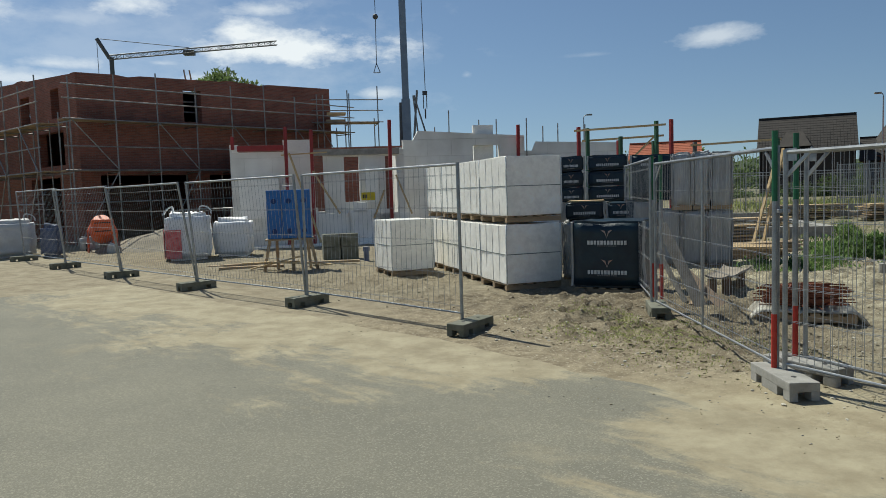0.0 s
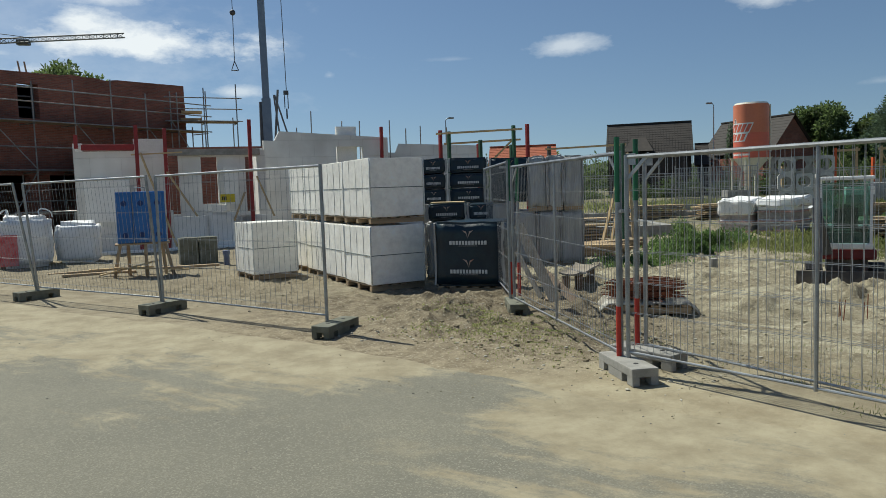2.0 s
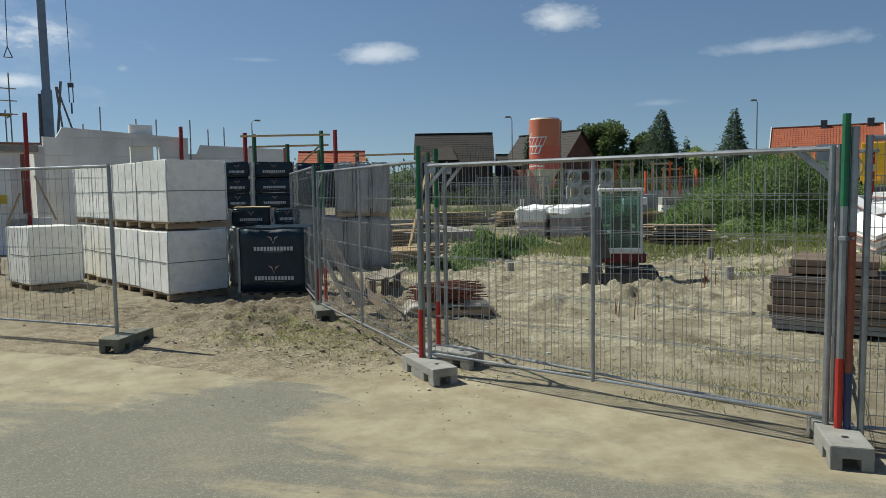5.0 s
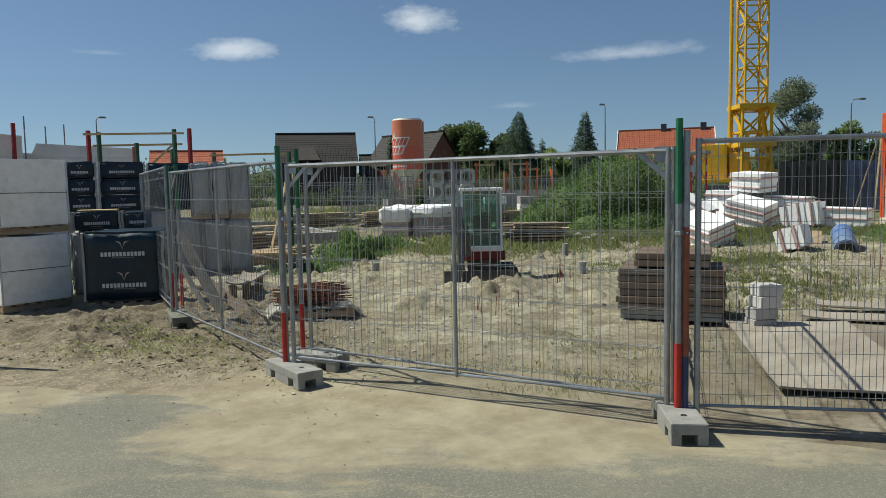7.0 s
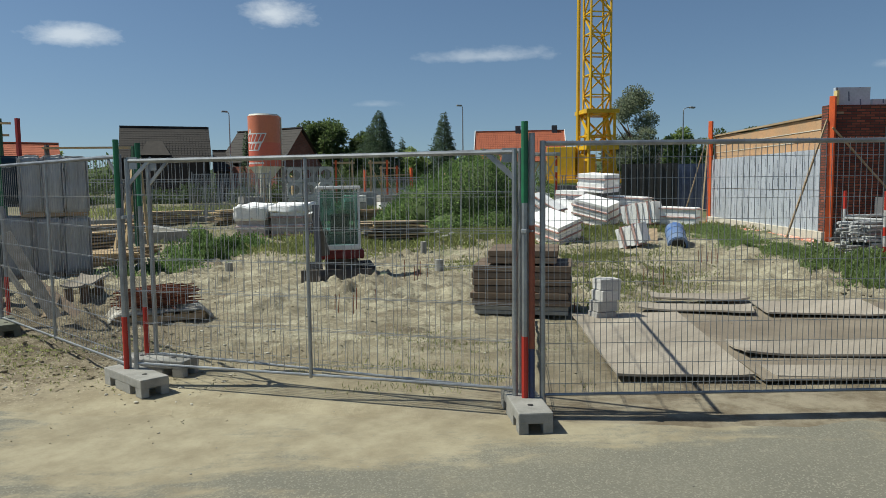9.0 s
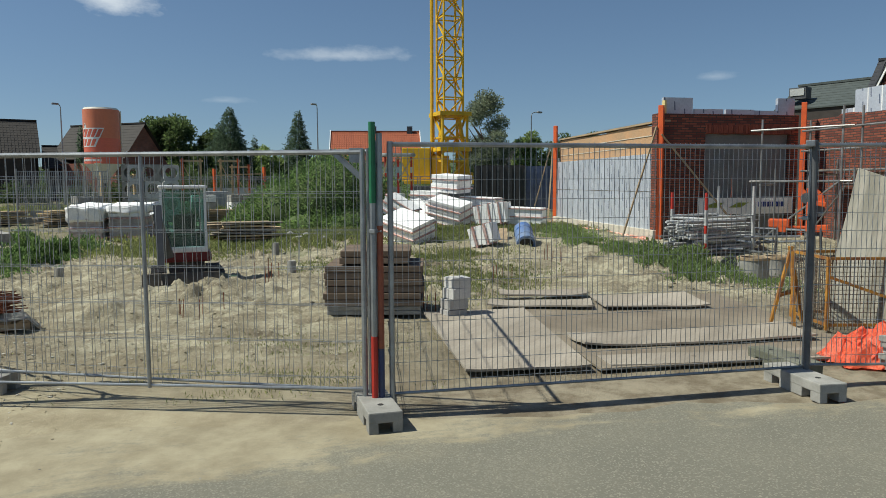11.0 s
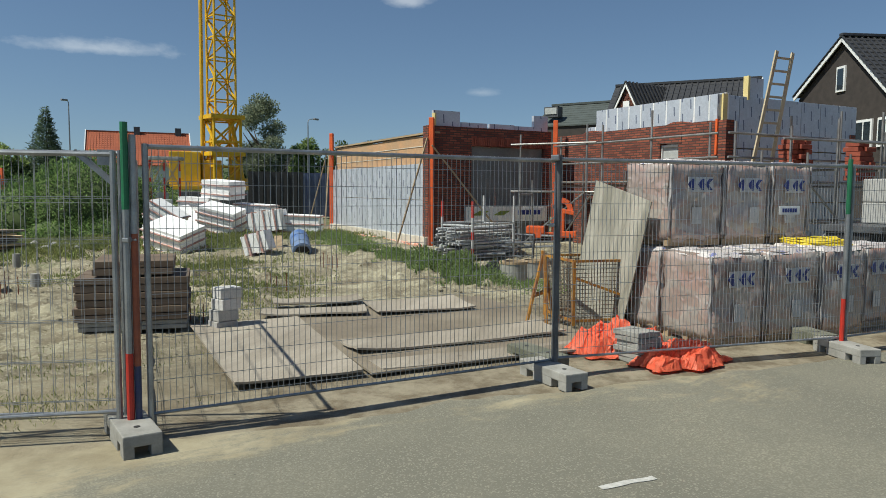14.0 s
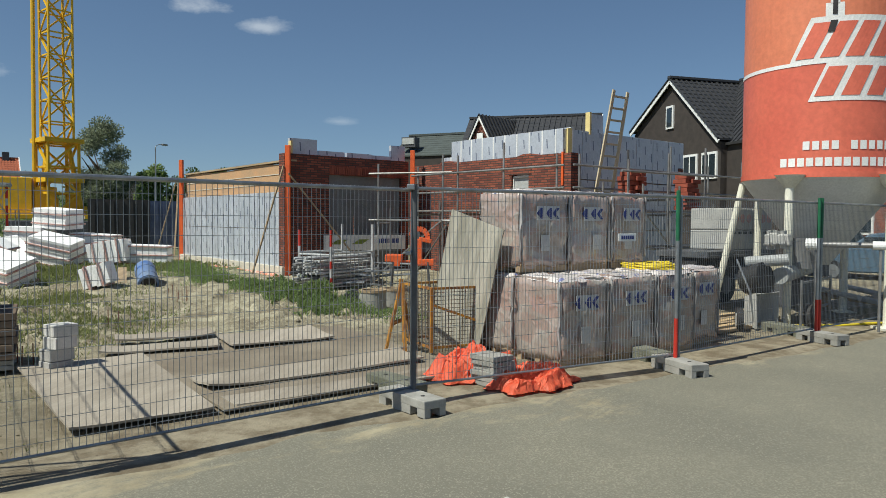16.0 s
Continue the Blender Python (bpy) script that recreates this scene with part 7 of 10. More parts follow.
for k in range(7):
    a0, a1 = radians(-10 + k * 25), radians(-10 + (k + 1) * 25)
    beam(bm, (0.20 + 0.20 * math.cos(a0), 0, 1.24 + 0.22 * math.sin(a0)), (0.20 + 0.20 * math.cos(a1), 0, 1.24 + 0.22 * math.sin(a1)), 0.12, 0.07, (0, 1, 0))
box(bm, (0.08, -0.06, 1.24), (0.30, 0.06, 0.10), pose(0, 0, 0, 0, 12, 0), bevel=0.02)
part("blade_guard", bm, M_ORANGE, sw)
bm = B()
bmesh.ops.create_cone(bm, cap_ends=True, segments=18, radius1=0.11, radius2=0.11, depth=0.26, matrix=pose(0.12, 0.05, 1.30, 90))
part("motor", bm, M_CABD, sw)
bm = B()
bmesh.ops.create_cone(bm, cap_ends=True, segments=22, radius1=0.17, radius2=0.17, depth=0.012, matrix=pose(0.30, -0.02, 1.08, 90))
part("saw_blade", bm, M_CABD, sw)

# yellow steel cage
M_YSTEEL = mat("yellow_cage_paint", (0.48, 0.23, 0.03), (0.20, 0.085, 0.035), 6, 40, 0.6, 0.1)
cg_ = thing("steel_cage", "rusty yellow steel mesh cage standing on boards", "cage", pose(9.55, 0.34, 0.05, 0, 0, 30))
HX, HY, HZ = 0.42, 0.34, 0.80
for x in (-HX, HX):
    for y in (-HY, HY):
        bm = B()
        beam(bm, (x, y, 0), (x, y, HZ), 0.035, 0.035, (0, 1, 0))
        part("corner_post", bm, M_YSTEEL, cg_)
for z in (0.06, HZ):
    for a, b in (((-HX, -HY, z), (HX, -HY, z)), ((-HX, HY, z), (HX, HY, z)), ((-HX, -HY, z), (-HX, HY, z)), ((HX, -HY, z), (HX, HY, z))):
        bm = B()
        beam(bm, a, b, 0.03, 0.03)
        part("rail", bm, M_YSTEEL, cg_)
bm = B()
for k in range(1, 20):
    x = -HX + k * 2 * HX / 20
    for y in (-HY, HY):
        box(bm, (x, y, HZ / 2), (0.007, 0.006, HZ))
for k in range(1, 17):
    y = -HY + k * 2 * HY / 17
    for x in (-HX, HX):
        box(bm, (x, y, HZ / 2), (0.006, 0.007, HZ))
for k in range(1, 16):
    z = k * HZ / 16
    for y in (-HY, HY):
        box(bm, (0, y, z), (2 * HX, 0.006, 0.006))
    for x in (-HX, HX):
        box(bm, (x, 0, z), (0.006, 2 * HY, 0.006))
part("mesh", bm, M_CAGEW, cg_)
for a, b in (((-HX, -HY - 0.02, 0.35), (-HX, HY, 0.6)), ((-0.1, HY + 0.48, 0.0), (0.0, HY + 0.22, 0.90)), ((0.06, HY + 0.04, 0.0), (0.0, HY + 0.24, 0.90)), ((-0.07, HY + 0.38, 0.34), (0.03, HY + 0.10, 0.40)), ((0.0, HY + 0.23, 0.80), (0.0, HY, 0.80)), ((-0.30, HY + 0.30, 0.0), (-0.02, HY + 0.22, 0.84))):
    bm = B()
    beam(bm, a, b, 0.045, 0.03, (0, 1, 0))
    part("bracing_bar", bm, M_YSTEEL, cg_)

# large plywood sheet leaning on the pallets
bm = B()
bmesh.ops.create_grid(bm, x_segments=10, y_segments=14, size=0.5, matrix=Matrix.Diagonal((0.98, 1.85, 1, 1)))
for v in bm.verts:
    v.co.z += 0.02 * math.sin(v.co.x * 2.5) + 0.01 * noise.noise(v.co * 3)
bmesh.ops.solidify(bm, geom=list(bm.faces), thickness=0.018)
M_PLYP = mat("pale_wet_plywood", (0.27, 0.255, 0.205), (0.47, 0.445, 0.37), 2.6, 26, 0.8, 0.15, stretch=(2.2, 0.30, 1), mixat=(0.38, 0.62))
px_, py_ = Vector((-0.64, -0.68, -0.10)).normalized(), Vector((-0.25, -0.26, 1.34)).normalized()
py_ = (py_ - px_ * py_.dot(px_)).normalized()
pz_ = px_.cross(py_)
rot_ = Matrix((px_, py_, pz_)).transposed().to_4x4()
solo("plywood_sheet", bm, M_PLYP, "pale stained plywood sheet leaning askew against brick pallets", "board", Matrix.Translation(Vector((9.43, -0.02, 1.68)) - py_ * 0.86) @ rot_ @ pose(0, 0, 0, 0, 0, -9))

# ---- mortar silo by the road ----
M_CONE = mat("grey_hopper_steel", (0.62, 0.62, 0.59), (0.52, 0.52, 0.49), 1.5, 30, 0.5, 0.05)
M_LEG = mat("cream_leg_paint", (0.80, 0.78, 0.66), (0.68, 0.66, 0.54), 2, 30, 0.5, 0.05)


def build_silo(m, R, rim, top, split, face_deg, label):
    g = thing("mortar_silo", label, "silo", m)

    def ring(z0, z1, r0, r1, material, name, cap=False):
        bm = B()
        bmesh.ops.create_cone(bm, cap_ends=cap, segments=64, radius1=r0, radius2=r1, depth=z1 - z0, matrix=pose(0, 0, (z0 + z1) / 2))
        return part(name, bm, material, g, smooth=not cap)

    ring(rim, split, R, R, M_SILOR, "lower_shell")
    ring(split, top, R, R, M_SILO, "upper_shell", True)
    ring(rim - 0.06, rim + 0.03, R + 0.012, R + 0.012, M_SILOR, "rim", True)
    ring(rim - 1.55 * R / 1.3, rim - 0.06, R * 0.14, R, M_CONE, "hopper")
    ring(rim - 1.75 * R / 1.3, rim - 1.5 * R / 1.3, R * 0.14, R * 0.14, M_CABD, "outlet", True)
    # curved white printing: bars bent round the shell

    def bent(name, items, z, material, off=0.008):
        bm = B()
        for a0, a1, dz0, dz1, slant in items:
            n, m_ = max(2, int(abs(a1 - a0) / 4) + 1), 5
            rows_ = []
            for j in range(m_ + 1):
                q = j / m_
                row = []
                for k in range(n + 1):
                    a = radians(a0 + (a1 - a0) * k / n + slant * q)
                    row.append(bm.verts.new(((R + off) * math.sin(a), -(R + off) * math.cos(a), z + dz0 + (dz1 - dz0) * q)))
                rows_.append(row)
            for j in range(m_):
                for k in range(n):
                    bm.faces.new((rows_[j][k], rows_[j][k + 1], rows_[j + 1][k + 1], rows_[j + 1][k]))
        o = part(name, bm, material, g)
        if len(items) > 3:
            o["kind"] = "stuff"
        return o

    s = min(1.15, (split - rim) / 1.36)
    f = face_deg
    bent("white_stripe", [(f - 100, f - 14, -0.03, 0.03, 0)], split, M_WHITE)
    bent("white_mark", [(f - 23, f + 60, -0.02 * s, 0.62 * s, 15), (f - 9, f + 46, -0.54 * s, 0.0, 12), (f + 1, f + 13, 0.60 * s, 0.80 * s, 0), (f + 4, f + 10, 0.78 * s, 0.92 * s, 0)], split, M_WHITE)
    # plain slanted blocks on the white field
    red = [(f + a, f + a + 12, 0.06 * s, 0.54 * s, 12) for a in (-18, -2, 14, 30, 46)]
    red += [(f + a, f + a + 12, -0.47 * s, -0.07 * s, 9) for a in (-5, 12, 29)]
    bent("red_mark", red, split, M_SILOR, 0.014)
    bent("dark_mark", [(f + 5.5, f + 8.5, 0.64 * s, 0.86 * s, 0), (f + 2.5, f + 7, 0.40 * s, 0.56 * s, 2)], split, M_DARK, 0.018)
    bent("printed_text", [(f - 11.5 + k * 6.2, f - 7.0 + k * 6.2, 0.0, 0.12 * s, 0) for k in range(11) if k != 4], rim + 0.33 * s, M_WHITE)
    bent("printed_text", [(f - 27 + k * 6.0, f - 22.3 + k * 6.0, 0.0, 0.12 * s, 0) for k in range(15)], rim + 0.10 * s, M_WHITE)
    for k, a in enumerate((-19, 50, 161, 232)):
        aa = radians(f + a)
        x, y = R * math.sin(aa), -R * math.cos(aa)
        bm = B()
        rod(bm, (x * 1.04, y * 1.04, 0), (x * 1.04, y * 1.04, rim - 0.05), 0.068, 14)
        lg = part("leg", bm, M_LEG, g)
        bm = B()
        box(bm, (x * 1.04, y * 1.04, 0.02), (0.35, 0.35, 0.04), bevel=0.006)
        part("foot_plate", bm, M_LEG, lg)
        bm = B()
        bmesh.ops.create_cone(bm, cap_ends=True, segments=12, radius1=0.07, radius2=0.24, depth=0.22, matrix=pose(x * 1.03, y * 1.03, rim - 0.13))
        part("bracket", bm, M_LEG, lg)
    a0 = radians(f - 84)
    bm = B()
    rod(bm, (R * 1.36 * math.sin(a0), -R * 1.36 * math.cos(a0), 0.02), (R * 0.98 * math.sin(a0), -R * 0.98 * math.cos(a0), rim - 0.1), 0.06, 10)
    part("stay", bm, M_LEG, g)
    # filling pipe and fittings up the side
    a1 = radians(f + (58 if top > 8 else 170))
    bm = B()
    rod(bm, ((R + 0.1) * math.sin(a1), -(R + 0.1) * math.cos(a1), 0.5), ((R + 0.1) * math.sin(a1), -(R + 0.1) * math.cos(a1), top), 0.06, 10)
    part("filling_pipe", bm, M_LEG, g)
    return g


build_silo(pose(13.15, -6.15, 0, 0, 0, 0), 1.28, 2.50, 8.4, 4.27, -115, "tall orange mortar silo on cream legs with white markings")
far_silo = build_silo(pose(32.45, 48.5, 0, 0, 0, 0), 1.22, 3.25, 7.05, 5.0, -100, "distant orange mortar silo with white markings on legs")

bm = B()
bmesh.ops.create_cone(bm, cap_ends=True, segments=48, radius1=1.2, radius2=1.12, depth=0.16, matrix=pose(0, 0, 7.1))
part("top_rim", bm, M_LEG, far_silo)

# ---- trailer, pump and barrow behind the fence at the silo ----
M_TRL = mat("dusty_grey_panel", (0.47, 0.465, 0.435), (0.37, 0.365, 0.34), 3, 30, 0.6, 0.1)
M_REDF = mat("faded_red_mark", (0.50, 0.30, 0.27), (0.42, 0.24, 0.21), 9, 60, 0.7, 0.1)
trl = thing("site_trailer", "pale grey trailer of panels parked behind the pallets", "trailer", pose(14.6, -4.75, 0, 0, 0, -48))
for k in range(2):
    x = 0.35 + 0.80 * k
    for z0, z1 in ((1.56, 1.98), (1.17, 1.55)):
        bm = B()
        box(bm, (x, 0, (z0 + z1) / 2), (0.78, 0.9, z1 - z0), bevel=0.025)
        cr_ = part("crate", bm, M_TRL, trl)
        for dx in ((-0.24, 0.0, 0.24) if z1 > 1.6 else (-0.3, -0.1, 0.1, 0.3)):
            bm = B()
            if z1 > 1.6:
                bmesh.ops.create_cone(bm, cap_ends=True, segments=14, radius1=0.085, radius2=0.085, depth=0.01, matrix=pose(x + dx, -0.452, z0 + 0.22, 90))
                part("round_recess", bm, M_REDF, cr_)
            else:
                box(bm, (x + dx, -0.45, z1 - 0.05), (0.12, 0.012, 0.05))
                part("slot", bm, M_DARK, cr_)
bm = B()
box(bm, (0.25, 0, 1.10), (2.6, 1.1, 0.12), bevel=0.01)
part("deck", bm, M_CABD, trl)
bm = B()
box(bm, (0.25, 0.1, 0.86), (2.5, 0.8, 0.36))
part("chassis", bm, M_DARK, trl)
for x in (-1.2, 1.2):
    for y in (-0.45, 0.45):
        bm = B()
        bmesh.ops.create_cone(bm, cap_ends=True, segments=22, radius1=0.38, radius2=0.38, depth=0.22, matrix=pose(x, y, 0.38, 90))
        wl_ = part("tyre", bm, M_DARK, trl)
        bm = B()
        bmesh.ops.create_cone(bm, cap_ends=True, segments=16, radius1=0.2, radius2=0.2, depth=0.24, matrix=pose(x, y, 0.38, 90))
        part("rim", bm, M_GREYP, wl_)
pmp = thing("mortar_pump", "grey mortar mixing pump on wheels under a silo", "mortar pump", pose(12.55, -5.55, 0, 0, 0, -40))
bm = B()
rod(bm, (-0.9, 0, 0.85), (0.7, 0, 0.95), 0.13, 16)
part("mixing_tube", bm, M_WHITEG, pmp)
bm = B()
box(bm, (0.2, 0.1, 0.52), (0.8, 0.5, 0.5), bevel=0.05)
part("motor_box", bm, M_CABD, pmp)
bm = B()
bmesh.ops.create_cone(bm, cap_ends=True, segments=20, radius1=0.26, radius2=0.30, depth=0.5, matrix=pose(-0.1, -0.1, 1.2, 0, 0, 0))
part("hopper", bm, M_GREYP, pmp)
for y in (-0.35, 0.4):
    bm = B()
    bmesh.ops.create_cone(bm, cap_ends=True, segments=18, radius1=0.2, radius2=0.2, depth=0.09, matrix=pose(-0.5, y, 0.2, 90))
    part("wheel", bm, M_DARK, pmp)
bm = B()
for z in (0.3, 0.75):
    rod(bm, (-0.8, -0.3, z), (0.8, -0.3, z), 0.022, 6)
    rod(bm, (-0.8, 0.35, z), (0.8, 0.35, z), 0.022, 6)
for x in (-0.8, 0.8):
    for y in (-0.3, 0.35):
        rod(bm, (x, y, 0.02), (x, y, 0.8), 0.022, 6)
part("frame", bm, M_SCAF, pmp)
for k, (x, y) in enumerate(((-0.6, 0.15), (-0.45, 0.3), (-0.75, 0.0))):
    bm = soft_box(0.24, 0.2, 0.28, 5, 0.06, 0.06, 30 + k)
    o = part("hose_coil", bm, M_TRL, pmp, smooth=True)
    o.matrix_basis = pose(x, y, 1.28)
brl = thing("wheelbarrow", "grey wheelbarrow tipped upright behind the fence", "wheelbarrow", pose(11.72, -4.72, 0.0, 0, 0, -52))
bm = B()
prof = [(-0.30, 0.04), (0.30, 0.04), (0.33, 0.60), (-0.33, 0.60)]
lo_ = [bm.verts.new((x, -0.02, z)) for x, z in prof]
hi_ = [bm.verts.new((x * 0.72, 0.24, 0.08 + (z - 0.04) * 0.80)) for x, z in prof]
bm.faces.new(hi_[::-1])
for k in range(4):
    bm.faces.new((lo_[k], hi_[k], hi_[(k + 1) % 4], lo_[(k + 1) % 4]))
bmesh.ops.recalc_face_normals(bm, faces=bm.faces)
bmesh.ops.solidify(bm, geom=list(bm.faces), thickness=0.012)
part("tray", bm, M_TRL, brl)
bm = B()
bmesh.ops.create_cone(bm, cap_ends=True, segments=24, radius1=0.22, radius2=0.25, depth=0.36, matrix=pose(0.0, 0.20, 0.80, 78))
part("black_tub", bm, M_DARK, brl)
for sx in (-1, 1):
    bm = B()
    pr = None
    for q in ((sx * 0.26, 0.02, 0.02), (sx * 0.31, 0.10, 0.62), (sx * 0.30, 0.30, 1.02), (sx * 0.18, 0.42, 1.10)):
        if pr:
            rod(bm, pr, q, 0.017, 8)
        pr = q
    part("handle", bm, M_GALV, brl)
bm = B()
bmesh.ops.create_cone(bm, cap_ends=True, segments=20, radius1=0.19, radius2=0.19, depth=0.09, matrix=pose(-0.55, 0.12, 0.19, 90, 0, 40))
wq = part("wheel", bm, M_DARK, brl)
bm = B()
bmesh.ops.create_cone(bm, cap_ends=True, segments=14, radius1=0.11, radius2=0.11, depth=0.10, matrix=pose(-0.55, 0.12, 0.19, 90, 0, 40))
part("rim", bm, M_WHITEG, wq)
for k in range(7):
    a = (11.1 + 0.10 * k, -3.75 + 0.14 * k, 0.05 + 0.02 * (k % 3))
    board(a, (a[0] + 1.3, a[1] - 1.6, 0.08 + 0.03 * (k % 2)), 0.11, 0.04, M_PINE if k % 2 else M_WOOD, "loose timber plank on the earth behind the fence", "timber_plank", "planks by the fence")
for k in range(4):
    bm = B()
    x0 = Vector((13.2 + 0.15 * k, -8.2 + 0.35 * k, 0.25 + 0.08 * (k % 2)))
    rod(bm, x0, x0 + Vector((1.6, 0.4, 0.12)), 0.05, 10)
    solo("drain_pipe", bm, M_WHITEG, "pale plastic pipe lying behind the fence", "pipe", group="loose pipes")

# delivery pipe of the pump, loose poles and a hose on the ground behind the fence
pm_inv = pose(12.55, -5.55, 0, 0, 0, -40).inverted()
for a, b, r, mt in (((11.95, -5.45, 1.36), (11.5, -6.4, 1.36), 0.045, M_SCAF), ((11.98, -5.42, 1.36), (11.86, -5.62, 1.36), 0.095, M_WHITE), ((11.57, -6.25, 1.36), (11.48, -6.43, 1.36), 0.065, M_WHITE)):
    bm = B()
    rod(bm, pm_inv @ Vector(a), pm_inv @ Vector(b), r, 14)
    part("delivery_pipe", bm, mt, pmp)
for x, y in ((11.9, -5.55), (11.52, -6.35)):
    bm = B()
    rod(bm, pm_inv @ Vector((x, y, 0.02)), pm_inv @ Vector((x, y, 1.36)), 0.022, 8)
    part("pipe_stand", bm, M_SCAF, pmp)
bm = B()
rod(bm, pm_inv @ Vector((11.95, -4.45, 1.06)), pm_inv @ Vector((11.75, -5.05, 1.12)), 0.09, 16)
part("mixing_tube", bm, M_WHITEG, pmp)
for k in range(3):
    bm = B()
    rod(bm, (14.9 + 0.16 * k, -6.9 - 0.1 * k, 0.40 - 0.08 * k), (13.7 + 0.16 * k, -8.5 - 0.1 * k, 0.06), 0.045, 10)
    solo("timber_pole", bm, M_PINE if k != 1 else M_WOOD, "round timber pole lying behind the fence by a silo", "pole", group="loose poles")
bm = B()
box(bm, (14.95, -6.95, 0.14), (0.5, 0.35, 0.28), bevel=0.015)
solo("timber_block", bm, M_WOOD, "rough timber block propping loose poles", "block")
cu = bpy.data.curves.new("hose", "CURVE")
cu.dimensions = "3D"
cu.bevel_depth = 0.022
cu.bevel_resolution = 3
sp = cu.splines.new("NURBS")
hp_ = [(12.0, -5.2, 0.03), (12.2, -5.7, 0.025), (12.1, -6.1, 0.025), (12.45, -6.6, 0.03), (12.55, -7.1, 0.025), (12.9, -7.8, 0.025), (13.3, -8.6, 0.03)]
sp.points.add(len(hp_) - 1)
for q, c in zip(sp.points, hp_):
    q.co = (*c, 1)
sp.use_endpoint_u = True
sp.order_u = 4
cu.materials.append(M_HOSE)
tagged(new("hose", cu), "yellow hose lying loose on the ground by a silo", "hose")


# ---- foam and block bundles in the middle distance ----
M_FOAM = mat("white_foam", (0.90, 0.90, 0.88), (0.83, 0.83, 0.81), 2, 30, 0.6, 0.1, vary=0.05)
M_SHEETB = mat("brown_grey_sheet_edge", (0.36, 0.30, 0.26), (0.50, 0.45, 0.41), 5, 40, 0.85, 0.2)
M_STRIPE = mat("red_grey_edge", (0.42, 0.20, 0.16), (0.58, 0.44, 0.40), 9, 30, 0.8, 0.1)


def foam_bundle(m, lx, ly, n, t, label, seed=0, brown=False):
    b = thing("foam_bundle", label, "foam bundle", m, group="foam bundles")
    rng = random.Random(seed)
    for k in range(n):
        bm = B()
        box(bm, (rng.uniform(-0.018, 0.018), rng.uniform(-0.018, 0.018), t * (k + 0.5)), (lx, ly, t * 0.985), bevel=0.006)
        part("foam_sheet", bm, (M_SHEETB if k % 4 else M_FOAM) if brown else M_FOAM, b)
        if k % 3 == 1:
            bm = B()
            box(bm, (0, 0, t * (k + 0.5)), (lx + 0.075, ly + 0.075, t * 0.42))
            part("edge_strip", bm, M_STRIPE, b)
    return b


fz = lambda x, y: ground_z(x, y)
def seen_from_road(az, D):
    """Plan place at a bearing (degrees to the right of +y) and a distance from the road corner."""
    return D * math.sin(radians(az)), D * math.cos(radians(az))


# bearing, distance, height over ground, tilt (x, y, turn), length, depth, sheet, count
FOAM = [(56.16, 19.5, 0.02, (17, 12, -100), 1.25, 0.85, 0.075, 9, "tilted bundle of white foam sheets lying on grass"),
        (59.32, 23.8, 0.10, (12, 12, -88), 1.22, 0.80, 0.085, 10, "tilted stack of white foam sheets with reddish edges"),
        (61.87, 25.2, 0.0, (0, 3, -80), 1.25, 0.90, 0.09, 11, "stack of white foam sheets at the back of a pile"),
        (57.75, 25.4, 0.0, (0, 2, -84), 1.05, 0.90, 0.10, 12, "high stack of white foam sheets in a pile"),
        (59.57, 25.2, 1.16, (3, 4, -96), 1.10, 0.85, 0.10, 6, "bundle of white foam sheets on top of a pile"),
        (55.2, 23.0, 0.40, (4, 30, -78), 1.0, 0.70, 0.075, 8, "slumped bundle of white foam sheets"),
        (56.7, 24.2, 0.25, (10, 32, -110), 1.0, 0.75, 0.08, 6, "slumped stack of white foam sheets"),
        (61.71, 23.6, 0.38, (0, 80, -82), 0.64, 0.75, 0.115, 9, "white foam sheets standing on edge on grass"),
        (65.42, 23.6, 0.0, (0, 2, -78), 1.20, 0.75, 0.085, 8, "flat stack of white foam sheets with reddish edges"),
        (61.35, 18.2, 0.22, (4, 74, -82), 0.47, 0.45, 0.105, 6, "small bundle of white foam sheets standing askew")]
for k, (az, D, dz, (rx_, ry_, rz_), lx, ly, t, n, lab) in enumerate(FOAM):
    x, y = seen_from_road(az, D)
    foam_bundle(pose(x, y, fz(x, y) + dz, rx_, ry_, rz_), lx, ly, n, t, lab, k)
board((16.6, 8.2, fz(16.6, 8.2) + 0.05), (18.0, 8.9, fz(18, 8.9) + 0.25), 0.22, 0.03, M_WOOD, "weathered board beside foam bundles")
for k, (x, y) in enumerate(((12.66, 19.40), (13.38, 18.55))):
    foam_bundle(pose(x, y, fz(x, y), 0, 0, -58), 0.92 + 0.08 * k, 1.10, 11, 0.088, "square stack of insulation sheets with brown edges under white foil", 20 + k, True)
    bm = soft_box(1.03 + 0.08 * k, 1.20, 0.24 if k else 0.44, 8, 0.03, 0.06, k * 5.0)
    solo("plastic_cover", bm, M_FOAM, "white plastic cover over a stack of sheets", "cover", pose(x, y, fz(x, y) + (0.82 if k else 0.62), 3, 0, -58), group="stack covers", smooth=True)
bm = B()
bmesh.ops.create_cone(bm, cap_ends=True, segments=26, radius1=0.235, radius2=0.235, depth=0.80, matrix=pose(0, 0, 0.235, 90))
bmesh.ops.bevel(bm, geom=[e for e in bm.edges if e.calc_length() < 0.2], offset=0.02, segments=2, affect="EDGES")
for y in (-0.16, 0.16):
    bmesh.ops.create_cone(bm, cap_ends=True, segments=26, radius1=0.243, radius2=0.243, depth=0.035, matrix=pose(0, y, 0.235, 90))
brl2 = thing("barrel", "blue plastic barrel lying on its side in grass", "barrel", pose(16.93, 7.77, fz(16.93, 7.77) - 0.02, 24, 0, -58))
